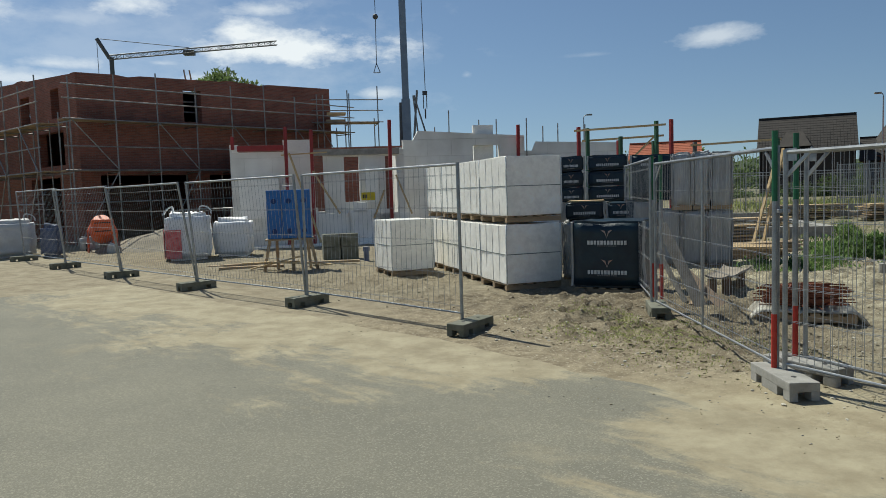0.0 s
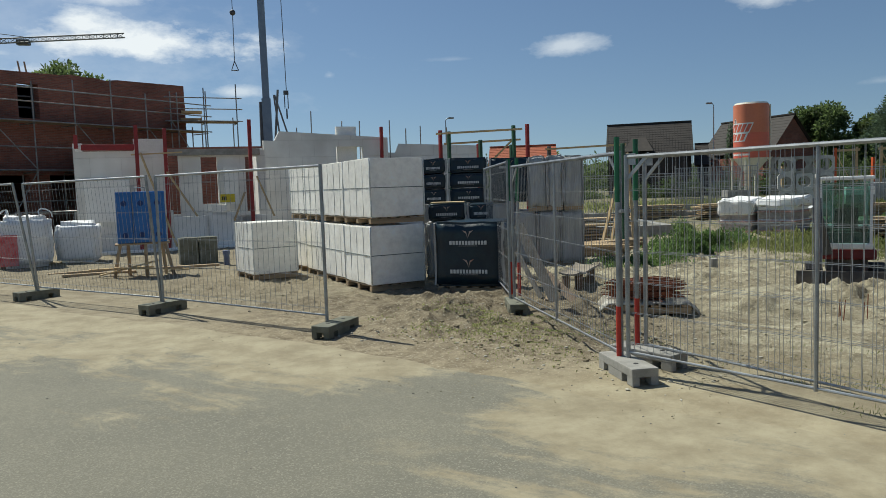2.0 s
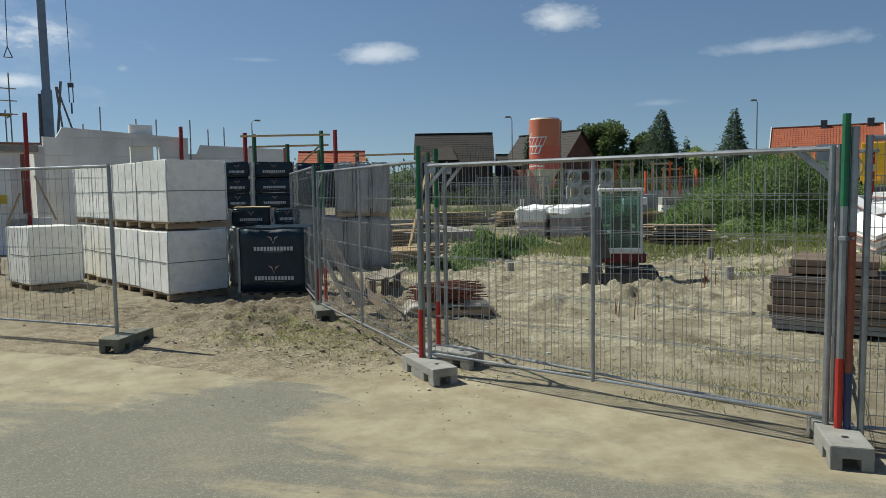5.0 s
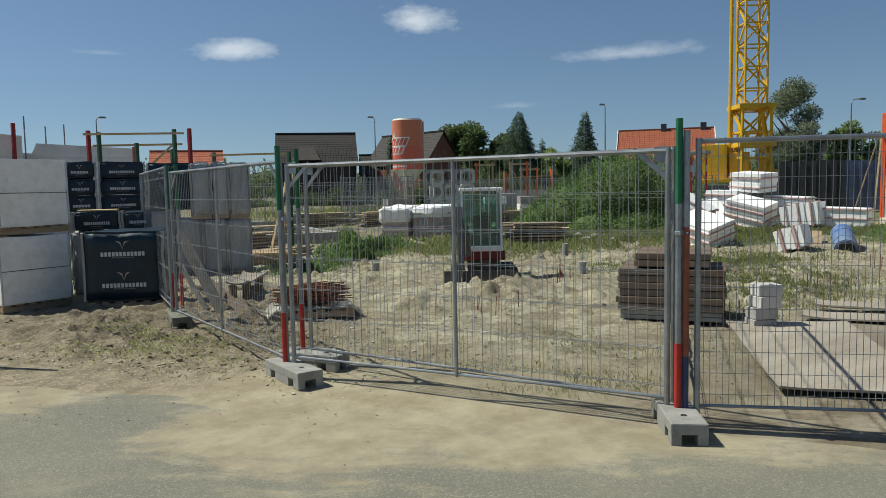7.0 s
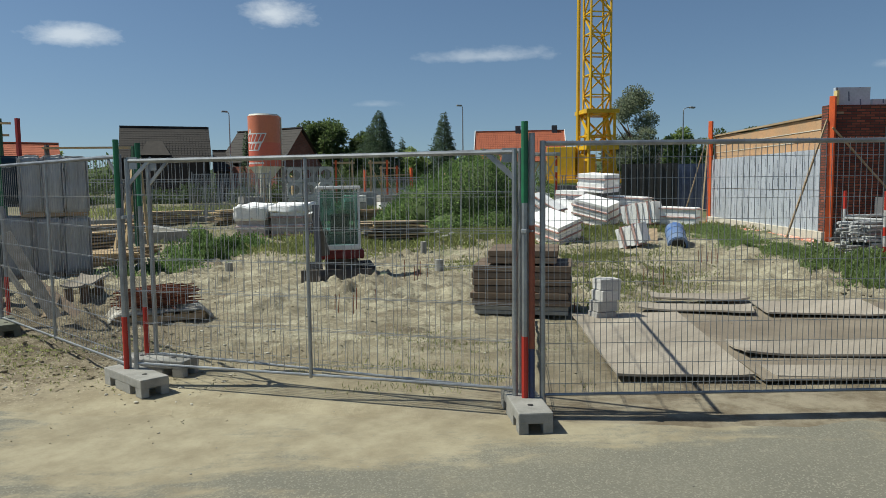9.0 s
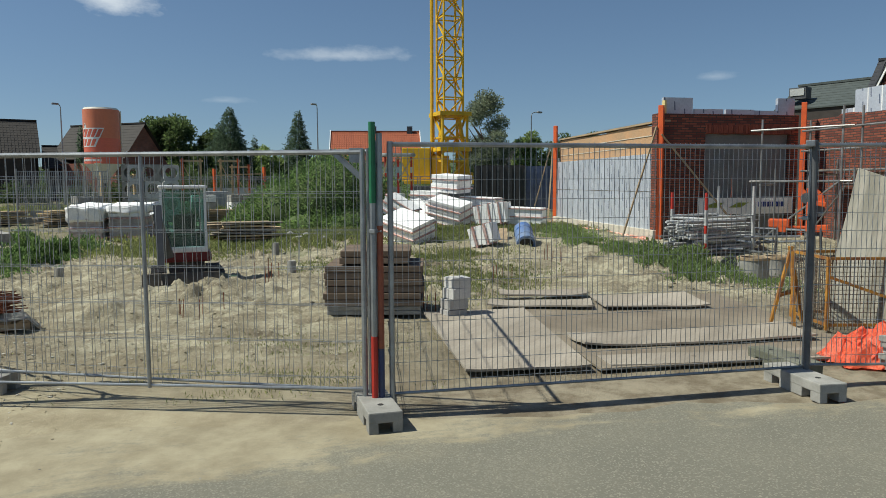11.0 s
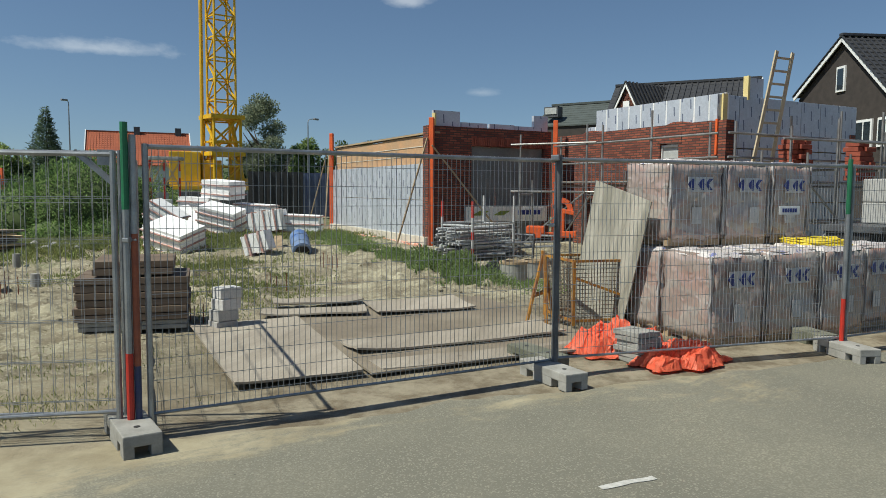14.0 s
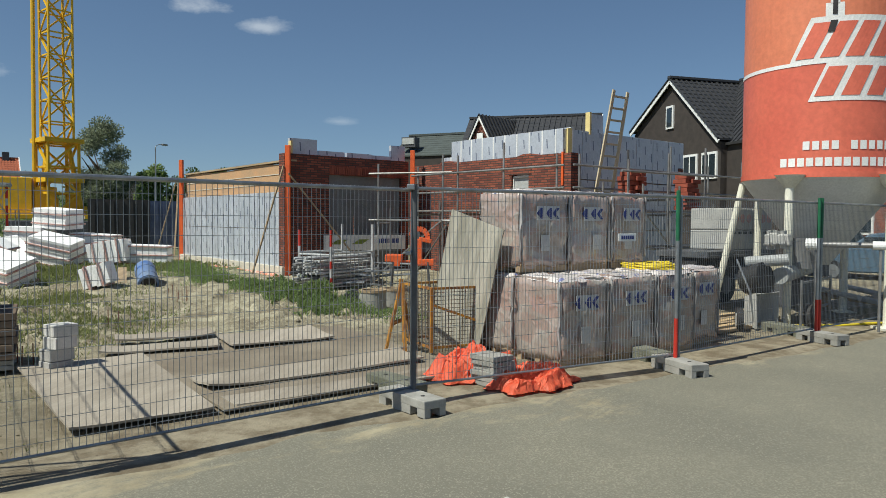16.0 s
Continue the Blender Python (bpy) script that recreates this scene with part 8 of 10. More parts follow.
M_BLUEBAR = mat("faded_blue_plastic", (0.07, 0.16, 0.40), (0.20, 0.26, 0.36), 3, 40, 0.45, 0.05)
part("drum", bm, M_BLUEBAR, brl2)
bm = B()
bmesh.ops.create_cone(bm, cap_ends=True, segments=22, radius1=0.18, radius2=0.18, depth=0.02, matrix=pose(0, -0.405, 0.235, 90))
part("dark_mouth", bm, M_DARK, brl2)
# hollow concrete elements stacked behind the digger
for k in range(9):
    t = thing("hollow_element", "grey hollow concrete element with a round hole, stacked", "concrete element", pose(17.6 + 0.46 * (k % 3), 24.5 - 0.42 * (k % 3), 0.55 + 0.64 * (k // 3), 0, 0, -42), group="stacked hollow elements")
    bm = B()
    n = 20
    sq, ci = [], []
    for j in range(n):
        a = 2 * math.pi * (j + 0.5) / n
        c, s_ = math.cos(a), math.sin(a)
        q = 0.31 / max(abs(c), abs(s_))
        sq.append((q * c, q * s_))
        ci.append((0.22 * c, 0.22 * s_))
    vs = {}
    for nm, ring_ in (("s", sq), ("c", ci)):
        for y in (-0.45, 0.45):
            vs[nm, y] = [bm.verts.new((x, y, z + 0.31)) for x, z in ring_]
    for j in range(n):
        i2 = (j + 1) % n
        bm.faces.new((vs["s", -0.45][j], vs["s", -0.45][i2], vs["c", -0.45][i2], vs["c", -0.45][j]))
        bm.faces.new((vs["s", 0.45][i2], vs["s", 0.45][j], vs["c", 0.45][j], vs["c", 0.45][i2]))
        bm.faces.new((vs["s", -0.45][i2], vs["s", -0.45][j], vs["s", 0.45][j], vs["s", 0.45][i2]))
        bm.faces.new((vs["c", -0.45][j], vs["c", -0.45][i2], vs["c", 0.45][i2], vs["c", 0.45][j]))
    part("shell", bm, M_CONC, t)
bm = B()
box(bm, (0, 0, 0.42), (2.2, 1.0, 0.85), bevel=0.01)
solo("block_stack", bm, M_CONC, "grey block stack under hollow concrete elements", "block stack", pose(18.1, 24.1, -0.3, 0, 0, -42))


# ---- foliage ----
def leaf_mat(name, a, b):
    m = mat(name, a, b, 1.5, 12, 0.55, 0.0, vary=0.1)
    n, l = m.node_tree.nodes, m.node_tree.links
    bs = n["Principled BSDF"]
    geo = n.new("ShaderNodeNewGeometry")
    hs = n.new("ShaderNodeHueSaturation")
    mm = n.new("ShaderNodeMath")
    mm.operation = "MULTIPLY_ADD"
    l.new(geo.outputs["Random Per Island"], mm.inputs[0])
    mm.inputs[1].default_value, mm.inputs[2].default_value = 0.8, 0.6
    l.new(mm.outputs[0], hs.inputs["Value"])
    l.new(bs.inputs["Base Color"].links[0].from_socket, hs.inputs["Color"])
    l.new(hs.outputs[0], bs.inputs["Base Color"])
    bs.inputs["Subsurface Weight"].default_value = 0.0
    bs.inputs["Transmission Weight"].default_value = 0.0
    tr_ = n.new("ShaderNodeBsdfTranslucent")
    th = n.new("ShaderNodeHueSaturation")
    th.inputs["Hue"].default_value, th.inputs["Saturation"].default_value, th.inputs["Value"].default_value = 0.485, 1.05, 1.9
    l.new(hs.outputs[0], th.inputs["Color"])
    l.new(th.outputs[0], tr_.inputs["Color"])
    ms = n.new("ShaderNodeMixShader")
    ms.inputs[0].default_value = 0.55
    out = n["Material Output"]
    l.new(bs.outputs[0], ms.inputs[1])
    l.new(tr_.outputs[0], ms.inputs[2])
    l.new(ms.outputs[0], out.inputs["Surface"])
    return m


M_LEAF = leaf_mat("weed_leaf", (0.135, 0.195, 0.070), (0.185, 0.245, 0.100))
# darker copy of the weed leaf, with shade put into its colour
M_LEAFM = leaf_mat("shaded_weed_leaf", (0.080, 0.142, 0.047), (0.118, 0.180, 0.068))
M_LEAFD = leaf_mat("tree_leaf", (0.056, 0.088, 0.034), (0.080, 0.115, 0.044))
M_NEEDLE = leaf_mat("needle", (0.055, 0.085, 0.055), (0.08, 0.115, 0.07))
M_LEAFG = leaf_mat("willow_leaf", (0.13, 0.155, 0.105), (0.17, 0.195, 0.13))
M_GRASS = leaf_mat("grass_blade", (0.15, 0.185, 0.07), (0.22, 0.235, 0.105))
M_BARK = mat("bark", (0.10, 0.075, 0.05), (0.06, 0.045, 0.03), 6, 40, 0.95, 0.4)


def leaves(name, points, size, material, seed, up=0.3, aspect=0.55):
    """Many small bent leaves at the given points (position, outward)."""
    rng = random.Random(seed)
    vs, fs = [], []
    for p, out in points:
        d = (out + Vector((rng.uniform(-1, 1), rng.uniform(-1, 1), rng.uniform(-0.6, 1)))).normalized()
        side = d.cross(Vector((rng.uniform(-1, 1), rng.uniform(-1, 1), rng.uniform(-1, 1)))).normalized()
        L = size * rng.uniform(0.6, 1.35)
        W = L * aspect
        i = len(vs)
        tip = p + d * L
        midp = p + d * L * 0.5 + side.cross(d) * L * 0.12
        vs += [tuple(p), tuple(midp + side * W * 0.5), tuple(tip), tuple(midp - side * W * 0.5)]
        fs += [(i, i + 1, i + 2), (i, i + 2, i + 3)]
    me = bpy.data.meshes.new(name)
    me.from_pydata(vs, [], fs)
    me.materials.append(material)
    return new(name, me)


def clump_points(clumps, n, rng, hollow=0.55):
    out = []
    tot = sum(c[1][0] * c[1][1] + c[1][0] * c[1][2] + c[1][1] * c[1][2] for c in clumps)
    for c, r in clumps:
        k = int(n * (r[0] * r[1] + r[0] * r[2] + r[1] * r[2]) / tot)
        for _ in range(k):
            d = Vector((rng.gauss(0, 1), rng.gauss(0, 1), rng.gauss(0, 1))).normalized()
            q = rng.uniform(hollow, 1.08)
            out.append((Vector((c[0] + d.x * r[0] * q, c[1] + d.y * r[1] * q, c[2] + d.z * r[2] * q)), d))
    return out


def tree(m, h, w, n, size, material, seed, label, trunk=0.3, base=0.25):
    rng = random.Random(seed)
    t = thing("tree", label, "tree", m)
    bm = B()
    rod(bm, (0, 0, 0), (0.05 * h * 0.1, 0, h * 0.55), trunk, 9, trunk * 0.5)
    for k in range(7):
        a = rng.uniform(0, 6.28)
        z = h * rng.uniform(0.28, 0.55)
        rod(bm, (0, 0, z), (math.cos(a) * w * 0.33, math.sin(a) * w * 0.33, z + h * 0.25), trunk * 0.4, 6, trunk * 0.1)
    part("trunk", bm, M_BARK, t)
    cl = []
    for k in range(48):
        z = rng.uniform(base, 0.95)
        rr = w * 0.5 * math.sin(math.pi * min(1, (z - base + 0.12) / (1.1 - base))) ** 0.6
        a = rng.uniform(0, 6.28)
        q = rr * math.sqrt(rng.random()) * 0.8
        s_ = w * rng.uniform(0.07, 0.15)
        cl.append(((q * math.cos(a), q * math.sin(a), z * h), (s_, s_, s_ * 0.8)))
    c = leaves("crown", clump_points(cl, n, rng, 0.3), size, material, seed + 1)
    c.parent = t
    return t


def conifer(m, h, w, n, seed, label):
    rng = random.Random(seed)
    t = thing("tree", label, "tree", m)
    bm = B()
    rod(bm, (0, 0, 0), (0, 0, h * 0.97), 0.18, 8, 0.02)
    part("trunk", bm, M_BARK, t)
    pts_ = []
    tiers = 17
    for _ in range(n):
        z = 1.0 - (1.0 - 0.06) * math.sqrt(rng.random())
        k = math.floor(z * tiers)
        f = z * tiers - k
        reach = w * 0.5 * (1.0 - z) ** 0.95 * (1.0 - 0.50 * f) + 0.05
        bough = int(rng.random() * 9)
        a = bough * 0.698 + k * 1.9 + rng.gauss(0, 0.17)
        r = reach * (0.75 + 0.5 * math.sin(bough * 12.9 + k * 4.1) ** 2) * math.sqrt(rng.random())
        pts_.append((Vector((r * math.cos(a), r * math.sin(a), z * h - r * 0.22)), Vector((math.cos(a), math.sin(a), 0.1))))
    c = leaves("crown", pts_, 0.30, M_NEEDLE, seed + 1, aspect=0.3)
    c.parent = t
    return t


tree(pose(55.7, 70.8, 0), 9.1, 10.5, 26000, 0.33, M_LEAFD, 1, "broad green tree behind houses", 0.35)
tree(pose(59.6, 67.6, 0), 7.7, 8.0, 20000, 0.33, M_LEAFD, 2, "rounded green tree behind houses", 0.35)
tree(pose(51.0, 72.5, 0), 7.5, 7.0, 14000, 0.33, M_LEAFD, 31, "smaller green tree behind houses", 0.3)
conifer(pose(54.1, 58.9, 0), 9.7, 12.0, 22000, 3, "dark pointed spruce behind the site")
conifer(pose(59.1, 53.9, 0), 9.45, 7.4, 13000, 4, "dark slender spruce behind the site")
conifer(pose(57.3, 58.6, 0), 7.0, 2.4, 3000, 5, "small dark spruce between larger trees")
conifer(pose(36.9, 66.5, 0), 6.6, 1.6, 2000, 6, "small dark cypress beside a house")
conifer(pose(39.4, 62.0, 0), 7.0, 1.5, 2000, 7, "small dark cypress beside a street lamp")
tree(pose(66.3, 35.0, 0), 10.8, 7.4, 22000, 0.22, M_LEAFG, 8, "tall grey-green willow behind the crane", 0.3, 0.2)
for k, (x, y, h, w) in enumerate(((71.5, 32.5, 7.0, 5.0), (75.5, 30.5, 6.9, 6.5), (80, 29.0, 7.0, 6), (56.0, 56.0, 5.6, 5.0), (60.8, 51.0, 5.0, 4.0), (63.5, 54.0, 5.2, 4.5), (46.5, 60.5, 4.6, 4.0), (49.5, 58.0, 4.6, 4.4), (72.0, 40.0, 5.6, 5.0), (24.5, 70.0, 5.2, 3.0), (20.0, 72.0, 5.6, 2.6), (14.0, 80.0, 6.0, 2.6), (85, 25, 6.5, 5))):
    tree(pose(x, y, 0), h, w, 8500, 0.28, M_LEAFD if k % 3 else M_LEAF, 40 + k, "leafy green garden tree on the far side of the site", 0.2, 0.1)
tree(pose(-14.5, 54.0, 0), 11.2, 9.5, 16000, 0.30, M_LEAFD, 71, "green tree crown behind the brick house", 0.3, 0.3)

# overgrown spoil mound
rng = random.Random(21)
mound_cl = [((19.3, 15.9, 0.6), (2.2, 1.6, 2.0)), ((18.2, 17.2, 0.4), (1.3, 1.3, 1.5)), ((19.9, 15.9, 0.4), (1.5, 1.4, 1.75)), ((17.5, 18.0, 0.2), (1.0, 1.0, 0.8)), ((20.3, 16.9, 0.4), (1.4, 1.4, 1.6)), ((18.0, 15.6, 0.1), (1.5, 1.2, 0.8)), ((18.3, 14.7, 0.1), (1.3, 1.0, 0.75))]
mpts = [q for q in clump_points(mound_cl, 90000, rng, 0.84) if q[0].z > 0.05]
md = thing("overgrown_mound", "high earth mound covered in green weeds and bushes", "bush mound")
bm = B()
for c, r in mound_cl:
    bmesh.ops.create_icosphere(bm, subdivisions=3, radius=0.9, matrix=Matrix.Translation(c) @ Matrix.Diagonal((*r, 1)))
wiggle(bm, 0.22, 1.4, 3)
# dark green filler: the shade between the leaves is put into its colour
M_CORE = mat("leaf_gap_shade", (0.06, 0.09, 0.03), (0.09, 0.12, 0.045), 3, 20, 0.95, 0.3)
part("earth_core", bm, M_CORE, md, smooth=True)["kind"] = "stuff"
mpts = [(p + d * 0.28 * noise.noise(p * 1.5) + d * 0.12 * noise.noise(p * 4.0), d) for p, d in mpts]
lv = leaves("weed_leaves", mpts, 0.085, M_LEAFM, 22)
lv.parent = md
lv["kind"] = "stuff"


M_SPROUT = leaf_mat("weed_sprout", (0.17, 0.20, 0.08), (0.22, 0.24, 0.11))


# weeds and grass growing in patches
def patch(cx, cy, rx, ry, deg, n, size, seed, name, label, material, aspect=0.5, tall=0.0):
    rng = random.Random(seed)
    pts_ = []
    ca, sa_ = math.cos(radians(deg)), math.sin(radians(deg))
    while len(pts_) < n:
        u, v = rng.gauss(0, 0.45), rng.gauss(0, 0.45)
        if abs(u) > 1.1 or abs(v) > 1.1:
            continue
        x, y = cx + (u * rx) * ca - (v * ry) * sa_, cy + (u * rx) * sa_ + (v * ry) * ca
        if noise.noise(Vector((x * 1.3, y * 1.3, seed))) < -0.12:
            continue
        z = ground_full(x, y) + rng.random() * tall * max(0.0, 0.3 + noise.noise(Vector((x * 1.7, y * 1.7, 3))))
        pts_.append((Vector((x, y, z)), Vector((0, 0, 1.1))))
    o = leaves(name, pts_, size, material, seed, aspect=aspect)
    return tagged(o, label, "weeds", kind="stuff")


patch(15.7, 4.5, 4.8, 0.75, 46, 26000, 0.05, 101, "weed_patch", "low green weeds on a bank before the garage", M_LEAF, 0.4, 0.22)
patch(14.1, 3.25, 1.9, 0.7, 25, 14000, 0.065, 121, "weed_patch", "bushy green weeds at the end of a bank", M_LEAF, 0.5, 0.48)
patch(20.6, 8.6, 3.4, 0.7, 40, 7000, 0.07, 102, "weed_patch", "green weeds along the plinth of the garage", M_LEAF, 0.4, 0.12)
patch(19.0, 11.0, 5.0, 2.6, -30, 16000, 0.11, 103, "grass_patch", "rough green grass around foam bundles", M_GRASS, 0.16, 0.1)
patch(15.0, 14.5, 5.0, 3.0, -40, 22000, 0.14, 104, "grass_patch", "rough grass before the overgrown mound", M_GRASS, 0.16, 0.05)
patch(12.0, 15.3, 3.2, 2.0, -30, 7000, 0.10, 105, "grass_patch", "rough grass behind the digger", M_GRASS, 0.16, 0.1)
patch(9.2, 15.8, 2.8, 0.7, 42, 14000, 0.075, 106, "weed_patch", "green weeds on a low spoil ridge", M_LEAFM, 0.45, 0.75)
patch(10.8, 12.8, 2.4, 1.0, 20, 4500, 0.06, 122, "grass_patch", "short grass beside the digger", M_GRASS, 0.16, 0.06)
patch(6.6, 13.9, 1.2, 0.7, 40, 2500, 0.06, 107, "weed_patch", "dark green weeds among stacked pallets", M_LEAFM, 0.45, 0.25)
patch(11.0, 6.2, 3.0, 1.6, 20, 6000, 0.07, 108, "grass_patch", "thin grass on bare loam", M_GRASS, 0.16)
patch(13.0, 8.6, 3.2, 1.4, -10, 7000, 0.08, 109, "grass_patch", "thin grass on bare loam", M_GRASS, 0.16)
patch(2.0, 8.6, 1.5, 0.9, -40, 2200, 0.028, 110, "weed_patch", "tiny weeds sprouting in sandy earth", M_SPROUT, 0.4)
patch(2.6, 7.6, 1.2, 1.2, -40, 1300, 0.024, 111, "weed_patch", "tiny weeds sprouting in sandy earth", M_SPROUT, 0.4)
M_DRY = leaf_mat("dry_grass", (0.22, 0.225, 0.11), (0.16, 0.185, 0.075))
patch(4.4, 4.5, 1.6, 0.55, -54, 900, 0.04, 112, "grass_patch", "dry grass tufts along the gate", M_DRY, 0.14)
patch(5.6, 5.0, 1.6, 1.0, -50, 700, 0.04, 113, "grass_patch", "sparse dry grass on trodden loam", M_DRY, 0.14)
patch(25.0, 33.0, 12.0, 8.0, -30, 14000, 0.35, 114, "grass_patch", "rough grass between far foundations", M_GRASS, 0.16, 0.1)
patch(10.5, 21.5, 4.0, 2.0, 20, 1300, 0.09, 115, "grass_patch", "rough grass among foundations", M_GRASS, 0.16, 0.1)


# clods and stones
def clods(name, region, n, smin, smax, seed, label, material):
    rng = random.Random(seed)
    bm = B()
    vs, fs = [], []
    ico = bmesh.new()
    bmesh.ops.create_icosphere(ico, subdivisions=1, radius=1.0)
    base_v = [v.co.copy() for v in ico.verts]
    base_f = [[v.index for v in f.verts] for f in ico.faces]
    ico.free()
    bm.free()
    for _ in range(n):
        x, y = region(rng)
        s = smin + (smax - smin) * rng.random() ** 3
        o = Vector((x, y, (0.003 if fence_d(x, y) < -0.3 else ground_full(x, y)) + s * 0.25))
        sq = Vector((rng.uniform(0.7, 1.3), rng.uniform(0.7, 1.3), rng.uniform(0.35, 0.6)))
        i = len(vs)
        for v in base_v:
            k = 1 + rng.uniform(-0.25, 0.25)
            vs.append((o.x + v.x * s * sq.x * k, o.y + v.y * s * sq.y * k, o.z + v.z * s * sq.z * k))
        fs += [[q + i for q in f] for f in base_f]
    me = bpy.data.meshes.new(name)
    me.from_pydata(vs, [], fs)
    me.materials.append(material)
    return tagged(new(name, me), label, "stones", kind="stuff")


M_PEBBLE = mat("pebble", (0.30, 0.29, 0.26), (0.16, 0.15, 0.13), 2, 30, 0.9, 0.2)


def strip(u0, u1, d0, d1):
    """A stretch along the road edge: u along it from the corner post, d across it towards the site."""
    def f(rng):
        u, d = rng.uniform(u0, u1), rng.uniform(d0, d1)
        return 0.24 + 0.60 * u + 0.8 * d, 8.89 - 0.80 * u + 0.6 * d
    return f


clods("earth_clods", strip(0.3, 4.5, 0.1, 2.6), 2300, 0.003, 0.017, 1, "loose earth clods beside the stacked pallets", M_GROUND)
clods("earth_clods", strip(2.0, 9.0, 0.8, 9.0), 2800, 0.003, 0.017, 2, "loose clods over the dug loam", M_GROUND)
clods("earth_clods", strip(0.0, 14.0, 7.0, 13.0), 220, 0.01, 0.035, 3, "loose clods over far loam", M_GROUND)
clods("earth_clods", strip(-8.0, 0.3, 0.1, 5.0), 900, 0.004, 0.02, 4, "loose clods on sandy ground", M_GROUND)
clods("pebbles", strip(-6.0, 8.0, -4.0, 0.2), 350, 0.003, 0.009, 5, "scattered small stones on the dusty road", M_PEBBLE)
clods("pebbles", strip(-2.0, 5.0, -1.2, 0.6), 450, 0.003, 0.011, 6, "scattered small stones at the road edge", M_GROUND)
clods("earth_clods", strip(0.6, 3.6, 0.3, 2.2), 170, 0.012, 0.04, 24, "larger lumps of dug earth on a trampled bank", M_GROUND)
clods("earth_clods", strip(2.5, 8.5, 2.2, 6.5), 90, 0.008, 0.036, 25, "larger lumps over the dug loam", M_GROUND)
M_PALES = mat("pale_stone", (0.52, 0.49, 0.41), (0.40, 0.37, 0.29), 2, 30, 0.9, 0.2)
clods("pebbles", strip(0.0, 4.6, -0.2, 2.6), 420, 0.005, 0.024, 15, "pale stones scattered over the sandy bank", M_PALES)
clods("pebbles", strip(2.5, 9.0, 0.8, 7.0), 220, 0.004, 0.016, 16, "pale stones scattered over the dug loam", M_PALES)
clods("rubble", lambda r: (15.6 + r.gauss(0, 0.35), 13.6 + r.gauss(0, 0.35)), 60, 0.06, 0.22, 7, "small heap of grey rubble in grass", M_CONC)
clods("rubble", lambda r: (12.2 + r.gauss(0, 0.5), 2.4 + r.gauss(0, 0.4)), 60, 0.02, 0.06, 8, "broken stone along the end of a bank", M_GROUND)

# ---- yellow tower crane ----
def lattice(parent, a, b, w, n, r, material, name="chord"):
    """A square lattice mast or jib from a to b."""
    a, b = Vector(a), Vector(b)
    d = (b - a).normalized()
    u = d.cross(Vector((0.3, 0.9, 0.1))).normalized()
    if abs(d.z) > 0.9:
        u = Vector((0.79, -0.61, 0))
    v = d.cross(u).normalized()
    cs = [(u * sx + v * sy) * w / 2 for sx, sy in ((-1, -1), (1, -1), (1, 1), (-1, 1))]
    for c in cs:
        bm = B()
        rod(bm, a + c, b + c, r, 6)
        part(name, bm, material, parent)
    bm = B()
    for k in range(n):
        p, q = a.lerp(b, k / n), a.lerp(b, (k + 1) / n)
        for j in range(4):
            c0, c1 = cs[j], cs[(j + 1) % 4]
            if (k + j) % 2:
                c0, c1 = c1, c0
            beam(bm, p + c0, q + c1, r * 1.1, r * 1.1, (0.3, 0.2, 0.9) if abs(d.z) < 0.9 else (0.6, 0.8, 0))
            beam(bm, p + cs[j], p + cs[(j + 1) % 4], r, r)
    part("lacing", bm, material, parent)


cr = thing("tower_crane", "yellow lattice tower crane on a ballasted base", "tower crane", pose(0, 0, 0))
CX, CY = 36.2, 21.4
lattice(cr, (CX, CY, 5.4), (CX, CY, 30), 1.15, 22, 0.07, M_YELLOW)
lattice(cr, (CX, CY, 1.6), (CX, CY, 5.6), 1.5, 3, 0.09, M_YELLOW)
for z in (3.6, 5.6):
    bm = B()
    box(bm, (CX, CY, z), (1.9, 1.9, 0.22), Matrix.Translation((CX, CY, 0)) @ pose(0, 0, 0, 0, 0, -38) @ Matrix.Translation((-CX, -CY, 0)))
    part("collar", bm, M_YELLOW, cr)
tv = Vector((-0.51, 0.86, 0))
for s0, s1, z0, z1, w_ in ((1.05, 0.95, 2.0, 30, 0.10), (0.8, 0.45, 2.0, 5.5, 0.12), (-1.1, -0.5, 2.0, 5.4, 0.12)):
    bm = B()
    rod(bm, (CX + tv.x * s0, CY + tv.y * s0, z0), (CX + tv.x * s1, CY + tv.y * s1, z1), w_, 8)
    part("stay", bm, M_YELLOW, cr)
bm = B()
box(bm, (0, 0, 2.75), (1.6, 1.1, 1.9), bevel=0.05)
o = part("ballast_box", bm, M_YELLOW, cr)
o.matrix_basis = pose(CX + tv.x * 1.95, CY + tv.y * 1.95, 0, 0, 0, 121)
bm = B()
box(bm, (0, 0, 2.6), (1.0, 0.9, 1.3), bevel=0.05)
o = part("winch_box", bm, M_YELLOW, cr)
o.matrix_basis = pose(CX + tv.x * 0.55, CY + tv.y * 0.55, 0, 0, 0, 121)
bm = B()
box(bm, (0, 0, 1.75), (4.6, 2.0, 0.22), bevel=0.03)
o = part("turntable", bm, M_YELLOW, cr)
o.matrix_basis = pose(CX + tv.x * 0.3, CY + tv.y * 0.3, 0, 0, 0, 121)
